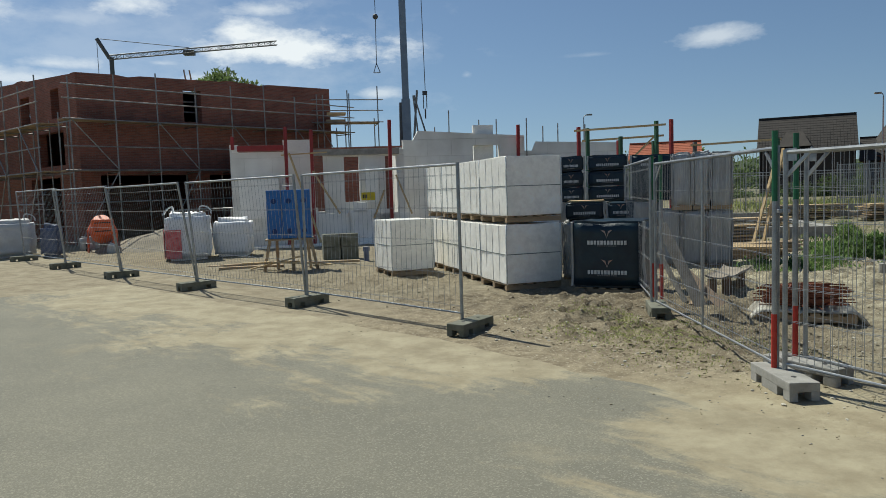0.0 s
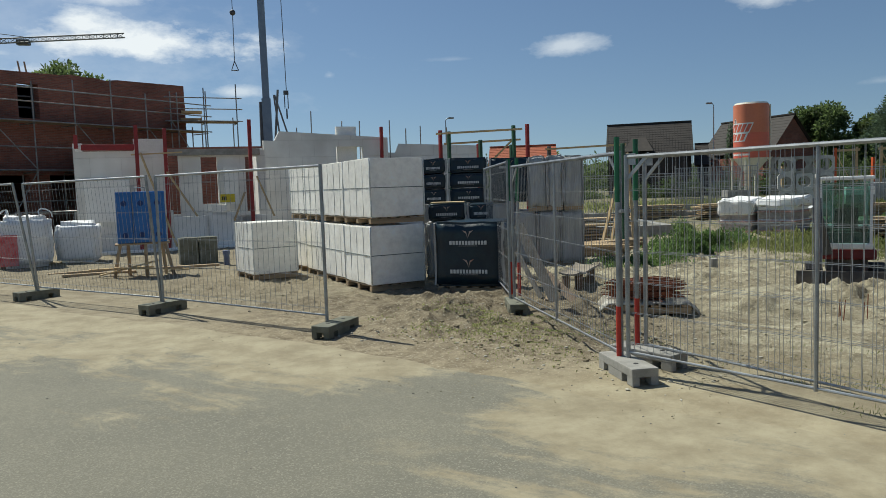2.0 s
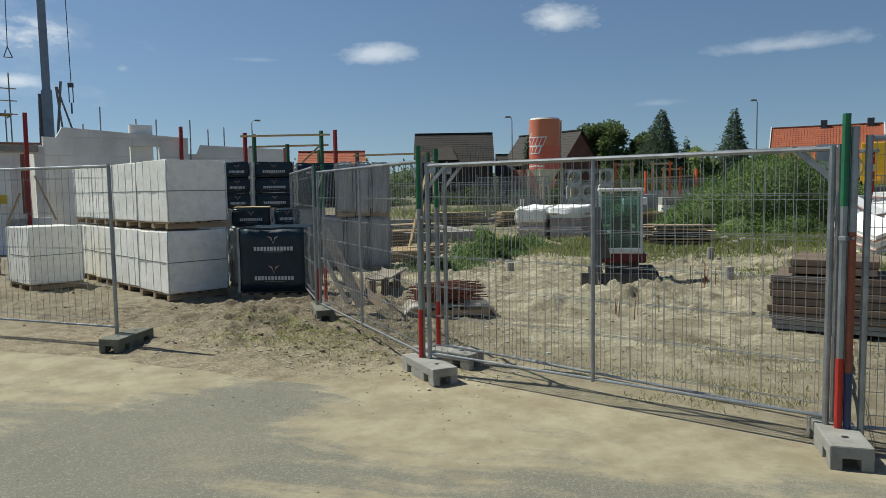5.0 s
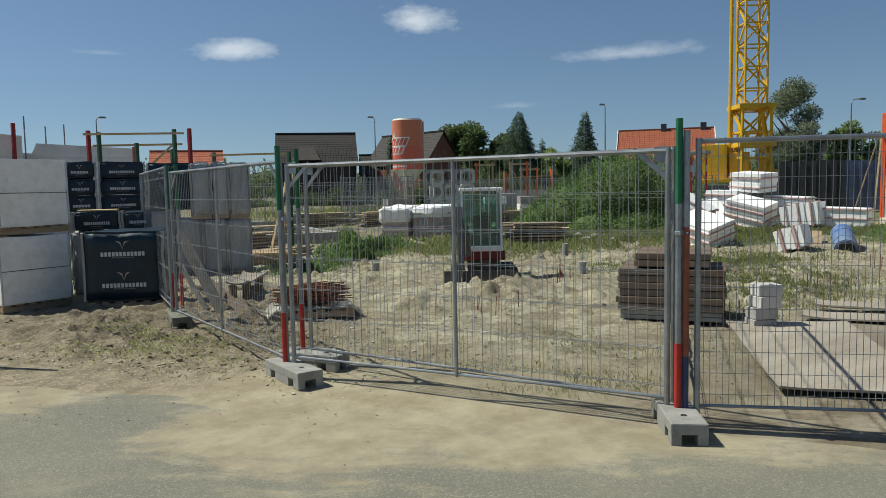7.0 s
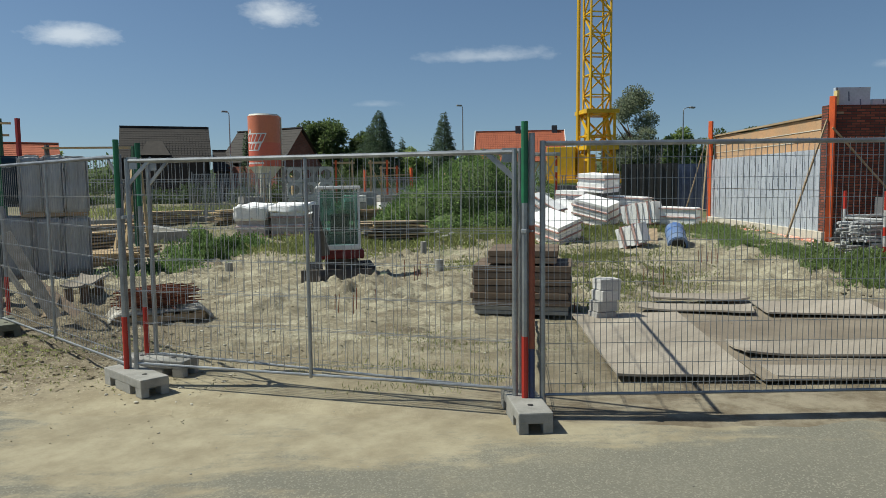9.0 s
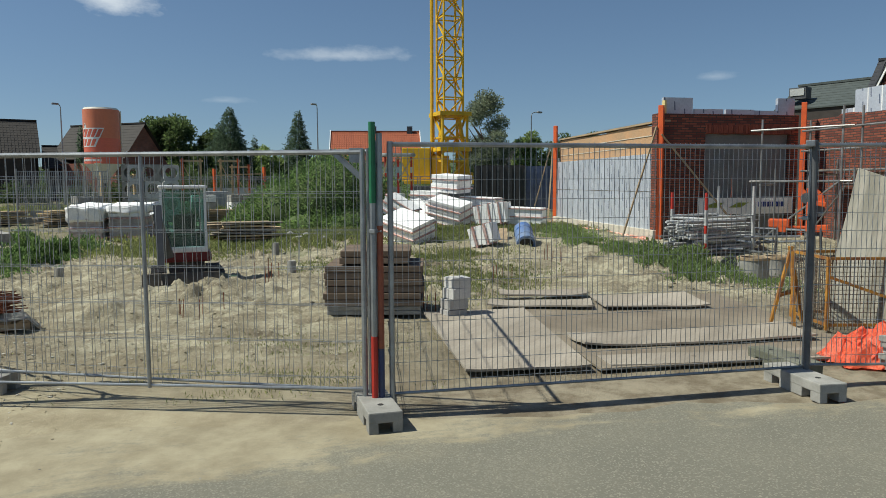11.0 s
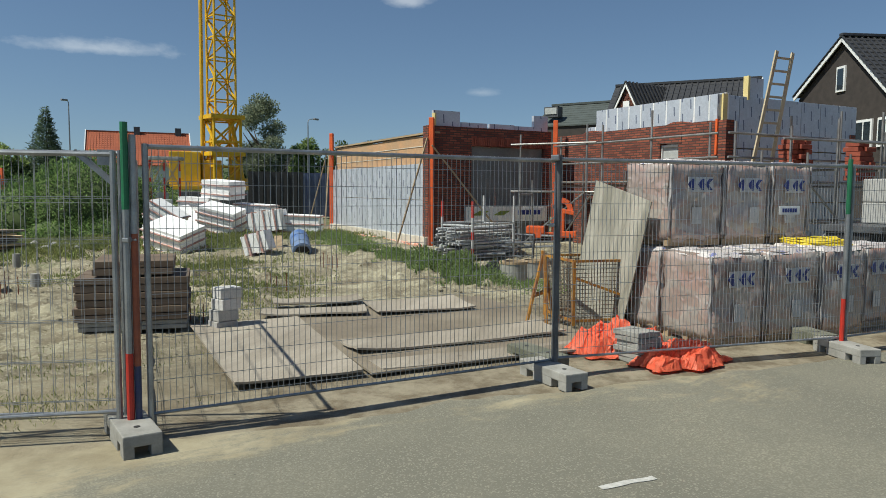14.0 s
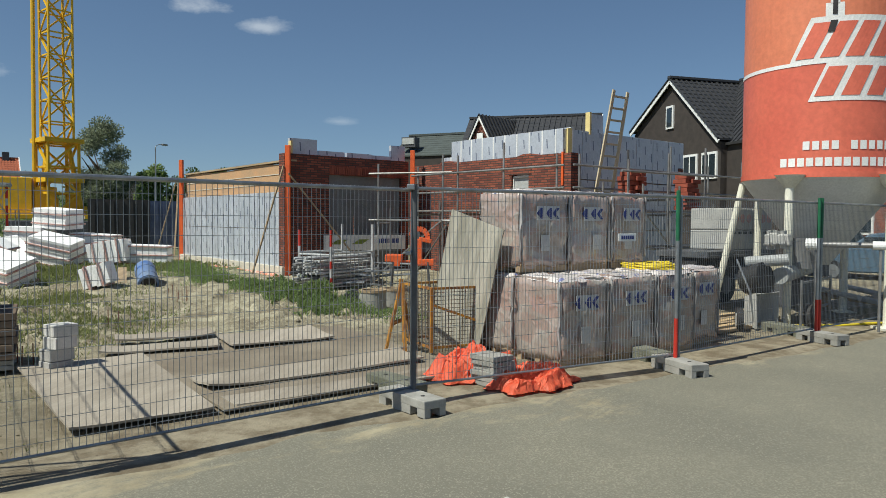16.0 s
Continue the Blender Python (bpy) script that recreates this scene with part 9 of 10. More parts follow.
for sx, sy, z0, z1, w_ in ((0.2, 0.0, 1.9, 2.7, 0.5), (0.9, 0.25, 1.9, 2.4, 0.4), (-0.6, -0.2, 1.9, 2.9, 0.35), (0.5, -0.3, 2.4, 3.1, 0.25), (-1.2, 0.1, 1.9, 2.3, 0.5)):
    bm = B()
    box(bm, (0, 0, (z0 + z1) / 2), (w_ * 1.3, w_, z1 - z0), bevel=0.04)
    o = part("machine_box", bm, M_YELLOW, cr)
    o.matrix_basis = pose(CX + tv.x * (0.1 + sx), CY + tv.y * (0.1 + sx) + sy, 0, 0, 0, 121)
for k in range(4):
    bm = B()
    beam(bm, (CX + tv.x * 1.9, CY + tv.y * 1.9, 1.9), (CX + tv.x * (0.4 - 0.25 * k), CY + tv.y * (0.4 - 0.25 * k), 3.4 + 0.5 * k), 0.07, 0.07)
    part("brace", bm, M_YELLOW, cr)
bm = B()
box(bm, (0, 0, 0.8), (4.5, 3.5, 1.5), bevel=0.05)
o = part("undercarriage", bm, M_CABD, cr)
o.matrix_basis = pose(CX, CY, 0, 0, 0, 121)

# blue-grey mobile crane behind the block walls
M_CRANEG = mat("pale_blue_crane_paint", (0.22, 0.28, 0.36), (0.17, 0.22, 0.29), 2, 30, 0.4, 0.03)
mc = thing("mobile_crane", "tall grey-blue telescopic crane boom behind block walls", "mobile crane", pose(0, 0, 0))
for (z0, z1, w_) in ((0.8, 7.4, 0.52), (7.0, 16.0, 0.40), (15.5, 30.0, 0.32)):
    bm = B()
    beam(bm, (-1.93 - 0.004 * z0, 45.2, z0), (-1.93 - 0.004 * z1, 45.2, z1), w_, w_, (0, 1, 0))
    part("boom_section", bm, M_CRANEG, mc)
bm = B()
box(bm, (-1.9, 45.6, 0.9), (2.4, 6.0, 1.0), bevel=0.05)
part("carrier", bm, M_CRANEG, mc)
for x in (-3.0, -0.8):
    for y in (43.5, 45.0, 47.2):
        bm = B()
        bmesh.ops.create_cone(bm, cap_ends=True, segments=18, radius1=0.5, radius2=0.5, depth=0.35, matrix=pose(x, y, 0.5, 0, 90, 0))
        part("wheel", bm, M_DARK, mc)
for a, b, r in (((-2.3, 45.1, 4.0), (-2.25, 45.1, 7.2), 0.13), ((-1.6, 45.1, 4.2), (-1.25, 45.0, 7.9), 0.07), ((-0.6, 45.0, 4.6), (-1.45, 45.0, 7.6), 0.05), ((-1.2, 45.0, 4.6), (-1.5, 45.0, 7.6), 0.05)):
    bm = B()
    rod(bm, a, b, r, 8)
    part("strut", bm, M_CABD if r > 0.1 else M_GREYP, mc)
for pts_ in (((-3.62, 45.1, 30.0), (-3.62, 45.1, 12.6)), ((-3.62, 45.1, 12.3), (-3.66, 45.1, 9.5)), ((-1.0, 45.2, 30), (-0.75, 45.2, 7.9))):
    bm = B()
    rod(bm, pts_[0], pts_[1], 0.022, 6)
    part("cable", bm, M_CABD, mc)
bm = B()
bmesh.ops.create_uvsphere(bm, u_segments=14, v_segments=8, radius=0.17, matrix=pose(-3.62, 45.1, 12.4))
part("hook_ball", bm, M_CABD, mc)
bm = B()
for a, b in (((-3.66, 45.1, 9.6), (-3.85, 45.1, 9.05)), ((-3.66, 45.1, 9.6), (-3.45, 45.1, 9.05)), ((-3.85, 45.1, 9.05), (-3.45, 45.1, 9.05))):
    rod(bm, a, b, 0.025, 6)
part("shackle", bm, M_CABD, mc)
bm = B()
for x in (-0.88, -0.68):
    rod(bm, (x, 45.2, 7.8), (x, 45.2, 6.8), 0.03, 6)
rod(bm, (-0.78, 45.2, 6.8), (-0.78, 45.2, 6.2), 0.05, 6)
box(bm, (-0.78, 45.2, 7.75), (0.3, 0.1, 0.25))
part("hook_block", bm, M_CABD, mc)

# distant jib crane above the brick house
fc = thing("tower_crane", "distant dark lattice tower crane with long level jib", "tower crane", pose(0, 0, 0))
bm = B()
rod(bm, (-48.3, 110.1, 0), (-48.3, 110.1, 23.2), 0.34, 8)
part("mast", bm, M_CABD, fc)
lattice(fc, (-48.5, 110.0, 23.2), (-25.2, 117.6, 26.1), 0.62, 26, 0.055, M_GREYP, "jib_chord")
for a, b, r in (((-48.5, 110.0, 23.0), (-50.0, 109.4, 25.9), 0.28), ((-50.0, 109.4, 25.9), (-38.0, 114.1, 25.1), 0.05), ((-50.0, 109.4, 25.9), (-50.0, 109.4, 18.0), 0.04)):
    bm = B()
    rod(bm, a, b, r, 6)
    part("tie", bm, M_CABD, fc)
bm = B()
box(bm, (-38.0, 114.1, 24.3), (1.6, 1.0, 0.7))
part("trolley", bm, M_CABD, fc)
fc2 = thing("tower_crane", "distant crane jib end with cable at the site edge", "tower crane", pose(0, 0, 0))
for a, b, r in (((-52.0, 74.5, 16.0), (-46.05, 77.6, 20.4), 0.25), ((-46.05, 77.6, 20.4), (-46.0, 77.6, 9.0), 0.04), ((-54, 73, 0), (-52, 74.5, 16.2), 0.4)):
    bm = B()
    rod(bm, a, b, r, 8)
    part("jib", bm, M_CABD, fc2)
hp = thing("hopper", "red hopper standing on a post behind the scaffold", "hopper", pose(-21.4, 34.6, 0))
bm = B()
bmesh.ops.create_uvsphere(bm, u_segments=18, v_segments=10, radius=0.62, matrix=pose(0, 0, 7.75))
bmesh.ops.create_cone(bm, cap_ends=True, segments=16, radius1=0.3, radius2=0.6, depth=0.6, matrix=pose(0, 0, 7.2))
part("tank", bm, M_ORANGE, hp)
bm = B()
rod(bm, (0, 0, 0), (0, 0, 7.0), 0.1, 8)
part("post", bm, M_SCAF, hp)


# ---- houses beyond ----
def gable_house(name, label, a, b, depth, eave, ridge, wall, roof, over=0.35, z=0.0):
    """House with its long side from a to b and the ridge parallel to it."""
    L = dist(a, b)
    g = thing(name, label, "house", along(a, b, z))
    bm = wall_mesh(B(), L, eave, 0.3)
    part("wall", bm, wall, g)
    o = part("wall", wall_mesh(B(), L, eave, 0.3), wall, g)
    o.matrix_basis = pose(0, depth - 0.3, 0)
    for x in (0.0, L - 0.3):
        bm = B()
        pr = [(0, 0), (depth, 0), (depth, eave), (depth / 2, ridge - 0.12), (0, eave)]
        lo_ = [bm.verts.new((x, y, zz)) for y, zz in pr]
        hi_ = [bm.verts.new((x + 0.3, y, zz)) for y, zz in pr]
        bm.faces.new(lo_)
        bm.faces.new(hi_[::-1])
        for k in range(5):
            j = (k + 1) % 5
            bm.faces.new((lo_[k], hi_[k], hi_[j], lo_[j]))
        bmesh.ops.recalc_face_normals(bm, faces=bm.faces)
        part("gable_wall", bm, wall, g)
    for sgn in (0, 1):
        y0, y1 = (-over, depth / 2) if sgn == 0 else (depth + over, depth / 2)
        slope = (ridge - eave) / (depth / 2)
        e = eave - slope * over
        bm = B()
        n = max(4, int(L / 0.30))
        # tiled slope with courses
        m_ = max(8, round(math.hypot(y1 - y0, ridge - e) / 0.34))
        prev = None
        for k in range(m_):
            t0, t1 = k / m_, (k + 1) / m_
            ya, yb = y0 + (y1 - y0) * t0, y0 + (y1 - y0) * t1
            za, zb_ = e + (ridge - e) * t0, e + (ridge - e) * t1
            lo2 = [bm.verts.new((x, ya, za + 0.018)) for x in (-over, L + over)]
            hi2 = [bm.verts.new((x, yb, zb_ - 0.004)) for x in (-over, L + over)]
            bm.faces.new((lo2[0], lo2[1], hi2[1], hi2[0]))
            base2 = prev or [bm.verts.new((x, ya, za - 0.06)) for x in (-over, L + over)]
            bm.faces.new((base2[0], base2[1], lo2[1], lo2[0]))
            prev = hi2
        part("roof", bm, roof, g)
    bm = B()
    box(bm, (L / 2, depth / 2, ridge + 0.05), (L + 2 * over, 0.22, 0.12))
    part("ridge", bm, roof, g)
    return g


def tile_relief(g, L, y0, z0, y1, z1, material, pitch=0.30, w=0.07, over=0.0):
    """Raised tile columns up a slope, too fine to count."""
    bm = B()
    for k in range(int((L + 2 * over) / pitch)):
        x = -over + pitch * (k + 0.5)
        beam(bm, (x, y0, z0), (x, y1, z1), w, 0.045)
    o = part("tile_relief", bm, material, g)
    o["kind"] = "stuff"
    return o


def add(g, name, c, s, material, label="", bev=0.0):
    bm = B()
    box(bm, c, s, bevel=bev)
    return part(name, bm, material, g, label)


# lighter copy of the brown roof tile, sunlight put into the colour
M_ROOFB2 = mat("sunlit_brown_tile", (0.085, 0.074, 0.062), (0.06, 0.052, 0.045), 1.2, 20, 0.8, 0.2)
h1 = gable_house("house", "dormered house with brown tiled roof beyond the site", (28.9, 65.9), (35.7, 62.5), 6.4, 4.55, 7.4, M_DBRICK, M_ROOFB, 0.2)
bm = B()
v = [bm.verts.new(q) for q in ((0, 0, 0), (2.7, 0, 0), (2.0, 1.25, 1.35), (0.7, 1.25, 1.35), (0.7, 3.2, 1.35), (2.0, 3.2, 1.35), (0, 2.0, 0.6), (2.7, 2.0, 0.6))]
for q in ((0, 1, 2, 3), (3, 2, 5, 4), (0, 3, 4, 6), (1, 7, 5, 2)):
    bm.faces.new([v[k] for k in q])
o = part("dormer_roof", bm, M_ROOFB2, h1)
o.matrix_basis = pose(1.5, -0.35, 4.62)
tile_relief(h1, dist((28.9, 65.9), (35.7, 62.5)), -0.2, 4.40, 3.2, 7.385, M_ROOFB, 0.26, 0.05, 0.2)
gable_house("house", "low house with grey roof beside a street lamp", (37.6, 64.6), (44.5, 60.5), 6.0, 3.4, 5.3, M_DBRICK, M_ROOFB)
h3 = gable_house("house", "brick house with dark roof behind a silo", (40.0, 57.6), (38.6, 66.0), -6.0, 3.6, 7.25, M_BRICK_L, M_ROOFB)
add(h3, "chimney", (4.0, -3.0, 7.5), (0.7, 0.7, 1.0), M_BRICK_L)
h4 = gable_house("house", "house with orange tiled roof and two chimneys", (61.4, 51.2), (67.0, 43.7), 8.0, 4.3, 7.55, M_WHITE, M_ROOFR)
L4 = dist((61.4, 51.2), (67.0, 43.7))
tile_relief(h4, L4, -0.33, 4.05, 4.0, 7.57, M_ROOFR, 0.26, 0.10, 0.3)
for x in (-0.38, L4 + 0.38):
    for y0, e0 in ((-0.4, 3.95), (8.4, 3.95)):
        bm = B()
        beam(bm, (x, y0, e0), (x, 4.0, 7.62), 0.08, 0.24)
        part("verge_board", bm, M_WHITE, h4)
for x in (4.5, 8.6):
    add(h4, "chimney", (x, 4.0, 7.7), (0.6, 0.7, 0.9), M_CABD)
for x in (1.5, 4.5, 7.5):
    w_ = add(h4, "window", (x, -0.04, 1.9), (1.3, 0.1, 1.4), M_WHITE)
    bm = B()
    box(bm, (x, -0.10, 1.9), (1.1, 0.02, 1.2))
    part("pane", bm, M_GLASS, w_)
gable_house("house", "low house with grey gable behind the tower crane", (70.0, 36.0), (75.0, 33.0), 7.0, 3.3, 5.6, M_DBRICK, M_ROOFB)
for k, (a, b, hh) in enumerate((((16.2, 61.4), (21.2, 59.8), 5.25),)):
    gable_house("house", "low house with orange-red tiled roof far behind", a, b, 6.0, 3.7, hh, M_DBRICK, M_ROOFR)

# dark brick houses on the right
M_ROOFG = mat("grey_green_roof_felt", (0.075, 0.09, 0.085), (0.055, 0.065, 0.06), 2, 30, 0.7, 0.1)
hr = thing("house", "new dark brick house with white-trimmed gable and black tiles", "house", pose(37.3, -9.9, 0, 0, 0, -160.4))
GWL, GWR, ZA, ZL, ZR = 3.55, 3.75, 8.75, 6.45, 5.35
bm = B()
pr = [(-GWL, 0), (GWR, 0), (GWR, ZR), (0, ZA), (-GWL, ZL)]
lo_ = [bm.verts.new((x, 0, z)) for x, z in pr]
hi_ = [bm.verts.new((x, 0.3, z)) for x, z in pr]
bm.faces.new(lo_)
bm.faces.new(hi_[::-1])
for k in range(5):
    j = (k + 1) % 5
    bm.faces.new((lo_[k], hi_[k], hi_[j], lo_[j]))
bmesh.ops.recalc_face_normals(bm, faces=bm.faces)
part("gable_wall", bm, M_DBRICK, hr)
for (x0, z0), (x1, z1) in (((-GWL - 0.1, ZL), (0, ZA)), ((GWR + 0.1, ZR), (0, ZA))):
    bm = B()
    beam(bm, (x0, -0.22, z0 + 0.02), (x1, -0.22, z1 + 0.02), 0.05, 0.17)
    part("verge_board", bm, M_WHITE, hr)
    d = Vector((x1 - x0, 0, z1 - z0))
    n = 15
    bm = B()
    low = [bm.verts.new((x0, y, z0 + 0.10)) for y in (-0.30, 7.0)]
    for k in range(n):
        p0, p1 = Vector((x0, 0, z0)) + d * k / n, Vector((x0, 0, z0)) + d * (k + 1) / n
        v = [bm.verts.new(q) for q in ((p0.x, -0.30, p0.z + 0.19), (p0.x, 7.0, p0.z + 0.19), (p1.x, 7.0, p1.z + 0.13), (p1.x, -0.30, p1.z + 0.13))]
        bm.faces.new(v)
        bm.faces.new((v[0], v[1], low[1], low[0]))
        low = [v[3], v[2]]
    part("roof", bm, M_ROOFD, hr)
    bm = B()
    for k in range(24):
        yy = -0.25 + k * 0.30
        beam(bm, (x0, yy, z0 + 0.20), (x1, yy, z1 + 0.18), 0.07, 0.06)
    part("tile_relief", bm, M_ROOFD, hr)["kind"] = "stuff"
bm = B()
box(bm, (0, 3.3, ZA + 0.22), (0.26, 7.2, 0.14), bevel=0.03)
part("ridge", bm, M_ROOFD, hr)
add(hr, "window_frame", (-0.2, -0.03, 7.0), (0.62, 0.1, 1.16), M_WHITE)
add(hr, "pane", (-0.2, -0.09, 7.0), (0.42, 0.03, 0.94), M_GLASS)
for x in (1.55, 3.0):
    fr_ = add(hr, "window_frame", (x, -0.03, 4.35), (1.1, 0.1, 1.25), M_WHITE)
    for dx in (-0.25, 0.25):
        bm = B()
        box(bm, (x + dx, -0.09, 4.35), (0.40, 0.03, 1.02))
        part("pane", bm, M_GLASS, fr_)
add(hr, "side_wall", (GWR - 0.15, 3.6, ZR / 2), (0.3, 6.8, ZR), M_DBRICK)
add(hr, "side_wall", (-GWL + 0.15, 3.6, ZL / 2), (0.3, 6.8, ZL), M_DBRICK)
# cross range behind it, ridge running on behind the silo
hm = pose(37.3, -9.9, 0, 0, 0, -160.4)
ga_, gb_ = hm @ Vector((0.0, 0.35, 0)), hm @ Vector((12.0, 0.35, 0))
g6 = gable_house("house", "dark tiled house range behind the silo", (ga_.x, ga_.y), (gb_.x, gb_.y), 7.4, 5.3, 9.05, M_DBRICK, M_ROOFD, 0.03)
add(g6, "gutter", (8.0, -0.1, 5.28), (8.4, 0.14, 0.12), M_DARK)
add(g6, "roof_vent", (1.5, 2.9, 8.9), (0.16, 0.16, 0.7), M_DARK)
add(g6, "roof_vent", (1.1, 2.0, 7.7), (0.2, 0.3, 0.3), M_GREYP)
bm = B()
for k in range(40):
    beam(bm, (0.15 + 0.3 * k, -0.02, 5.33), (0.15 + 0.3 * k, 3.7, 9.06), 0.07, 0.05)
part("tile_relief", bm, M_ROOFD, g6)["kind"] = "stuff"
g7 = gable_house("house", "long dark tiled house behind the brick wing", (40.9, 0.9), (39.2, -6.4), 5.2, 5.6, 7.75, M_DBRICK, M_ROOFD, 0.12)
bm = B()
for k in range(24):
    beam(bm, (0.2 + 0.3 * k, -0.1, 5.6), (0.2 + 0.3 * k, 2.6, 7.78), 0.07, 0.05)
part("tile_relief", bm, M_ROOFD, g7)["kind"] = "stuff"
LG7 = dist((40.9, 0.9), (39.2, -6.4))
bm = B()
beam(bm, (LG7 + 0.14, -0.15, 5.45), (LG7 + 0.14, 2.6, 7.72), 0.05, 0.2)
part("verge_board", bm, M_WHITE, g7)
dg_ = thing("dormer", "small white-trimmed gable dormer on a dark tiled roof", "dormer", pose(40.0, -0.22, 6.1, 0, 0, -130))
bm = B()
v = [bm.verts.new(q) for q in ((-0.85, 0, -0.3), (0.85, 0, -0.3), (0, 0, 1.25))]
f = bm.faces.new(v)
bmesh.ops.solidify(bm, geom=[f], thickness=0.1)
part("gable_wall", bm, M_BRICK_L, dg_)
for s_ in (-1, 1):
    bm = B()
    beam(bm, (s_ * 1.0, -0.14, -0.42), (0, -0.14, 1.30), 0.05, 0.15)
    part("verge_board", bm, M_WHITE, dg_)
    bm = B()
    v = [bm.verts.new(q) for q in ((s_ * 1.05, -0.2, -0.45), (s_ * 1.05, 3.4, -0.45), (0, 3.4, 1.4), (0, -0.2, 1.4))]
    f = bm.faces.new(v)
    bmesh.ops.solidify(bm, geom=[f], thickness=0.06)
    part("roof", bm, M_ROOFD, dg_)
    bm = B()
    for k in range(12):
        yy = -0.15 + k * 0.3
        beam(bm, (s_ * 1.05, yy, -0.40), (0, yy, 1.44), 0.08, 0.06)
    part("tile_relief", bm, M_ROOFD, dg_)["kind"] = "stuff"
bm = B()
box(bm, (0, -0.05, 0.15), (0.42, 0.06, 0.5))
part("window", bm, M_WHITE, dg_)
# long roof falling away to the left, with a box dormer
g8 = gable_house("house", "long low house with grey-green roof and dark cladding", (43.6, 5.1), (41.7, 0.3), 5.0, 5.6, 7.0, M_DBRICK, M_ROOFG, 0.1)
bx8 = add(g8, "box_dormer", (1.1, 0.3, 6.35), (0.9, 0.6, 0.6), M_CABD)
bm = B()
box(bm, (1.1, -0.02, 6.4), (0.75, 0.05, 0.36))
part("pane", bm, M_WHITEG, bx8)


# street lamps
def lamp(x, y, h, arm, deg, label="slender grey street lamp on a tall pole"):
    g = thing("street_lamp", label, "street lamp", pose(x, y, 0, 0, 0, deg), group="street lamps")
    bm = B()
    rod(bm, (0, 0, 0), (0, 0, h - 0.2), 0.075, 10, 0.038)
    part("pole", bm, M_GALV, g)
    bm = B()
    pr = Vector((0, 0, h - 0.2))
    for k in range(1, 7):
        a = math.pi / 2 * k / 6
        q = Vector((arm * (1 - math.cos(a)), 0, h - 0.2 + 0.25 * math.sin(a)))
        rod(bm, pr, q, 0.03, 8)
        pr = q
    part("arm", bm, M_GALV, g)
    bm = B()
    box(bm, (arm + 0.16, 0, h + 0.05), (0.46, 0.20, 0.13), bevel=0.04)
    part("lantern", bm, M_GREYP, g)
    return g


lamp(11.7, 59.0, 7.4, 0.3, 0)
lamp(31.2, 51.4, 7.5, 0.2, 170)
lamp(45.35, 39.3, 8.0, 0.15, 160)
lamp(50.1, 22.6, 6.9, 0.7, -20)

# timber frames, posts and hoarding in the far middle
for k, (x, y, h, mt) in enumerate(((29.5, 33.5, 2.6, M_ORANGE), (31.5, 31.5, 2.7, M_ORANGE), (33.0, 30.0, 2.4, M_PINE), (26.4, 36.6, 2.3, M_PINE), (24.9, 37.4, 2.4, M_PINE), (35.5, 28.0, 2.8, M_ORANGE), (38.5, 33.0, 2.6, M_ORANGE), (40.5, 31.0, 2.7, M_ORANGE))):
    bm = B()
    box(bm, (0, 0, h / 2), (0.14, 0.14, h), bevel=0.01)
    solo("profile_post", bm, mt, "orange setting-out post on the far plots", "post", pose(x, y, 0), group="far setting-out posts")
for a, b in (((29.5, 33.5, 2.2), (31.5, 31.5, 2.3)), ((31.5, 31.5, 0.2), (33.0, 30.0, 2.2)), ((35.5, 28.0, 2.4), (36.6, 27.2, 0.2)), ((35.5, 28.0, 2.4), (34.2, 28.8, 0.2)), ((26.4, 36.6, 2.2), (25.5, 37.0, 2.2)), ((38.5, 33.0, 2.3), (40.5, 31.0, 2.3)), ((38.5, 33.0, 0.3), (39.6, 32.0, 2.3))):
    board(a, b, 0.10, 0.08, M_PINE, "pale timber rail of a far setting-out frame", "timber_rail", "far timber rails")
for k in range(4):
    bm = B()
    box(bm, (0, 0, 0.55), (1.1, 1.0, 1.1), bevel=0.03)
    x, y = 24.0 + 2.0 * k, 31.0 - 1.6 * k
    solo("wrapped_pallet", bm, M_CLEARF if k % 2 else M_CONC, "far wrapped pallet of building blocks", "pallet", pose(x, y, ground_z(x, y), 0, 0, -38), group="far pallets")
for k in range(6):
    p = copy_thing(panel, along((15.5 + 3.0 * k, 40.5 - 2.0 * k), (18.4 + 3.0 * k, 38.6 - 2.0 * k), 0.05))
for a, b, h, mt, lab in (((38.0, 44.0), (48.0, 33.0), 1.4, M_WHITEG, "low pale hoarding across the far plots"), ((31.6, 17.3), (32.75, 15.0), 2.55, M_DARK, "dark container behind the foam pile"), ((36.2, 16.9), (37.9, 14.4), 2.6, M_BLUEG, "blue container behind the foam pile")):
    bm = wall_mesh(B(), dist(a, b), h, 2.2 if h > 2 else 0.1)
    g = thing("site_container" if h > 2 else "hoarding", lab, "container" if h > 2 else "hoarding", along(a, b, 0.0))
    part("body", bm, mt, g)
    for k in range(int(dist(a, b) / 0.4)):
        bm = B()
        box(bm, (0.2 + k * 0.4, -0.02, h / 2), (0.16, 0.04, h * 0.94))
        part("rib", bm, mt, g)
tr_ = thing("trestle", "red and white painted timber trestle beside the tower crane", "trestle", along((29.22, 20.96), (29.96, 19.90), 0))
for x in (0.0, 0.62, 1.27):
    for z0, z1, mt in ((0.0, 2.2, M_RED), (2.2, 2.5, M_WHITEG), (2.5, 3.0, M_RED)):
        bm = B()
        box(bm, (x, 0, (z0 + z1) / 2), (0.10, 0.09, z1 - z0))
        part("post", bm, mt, tr_)
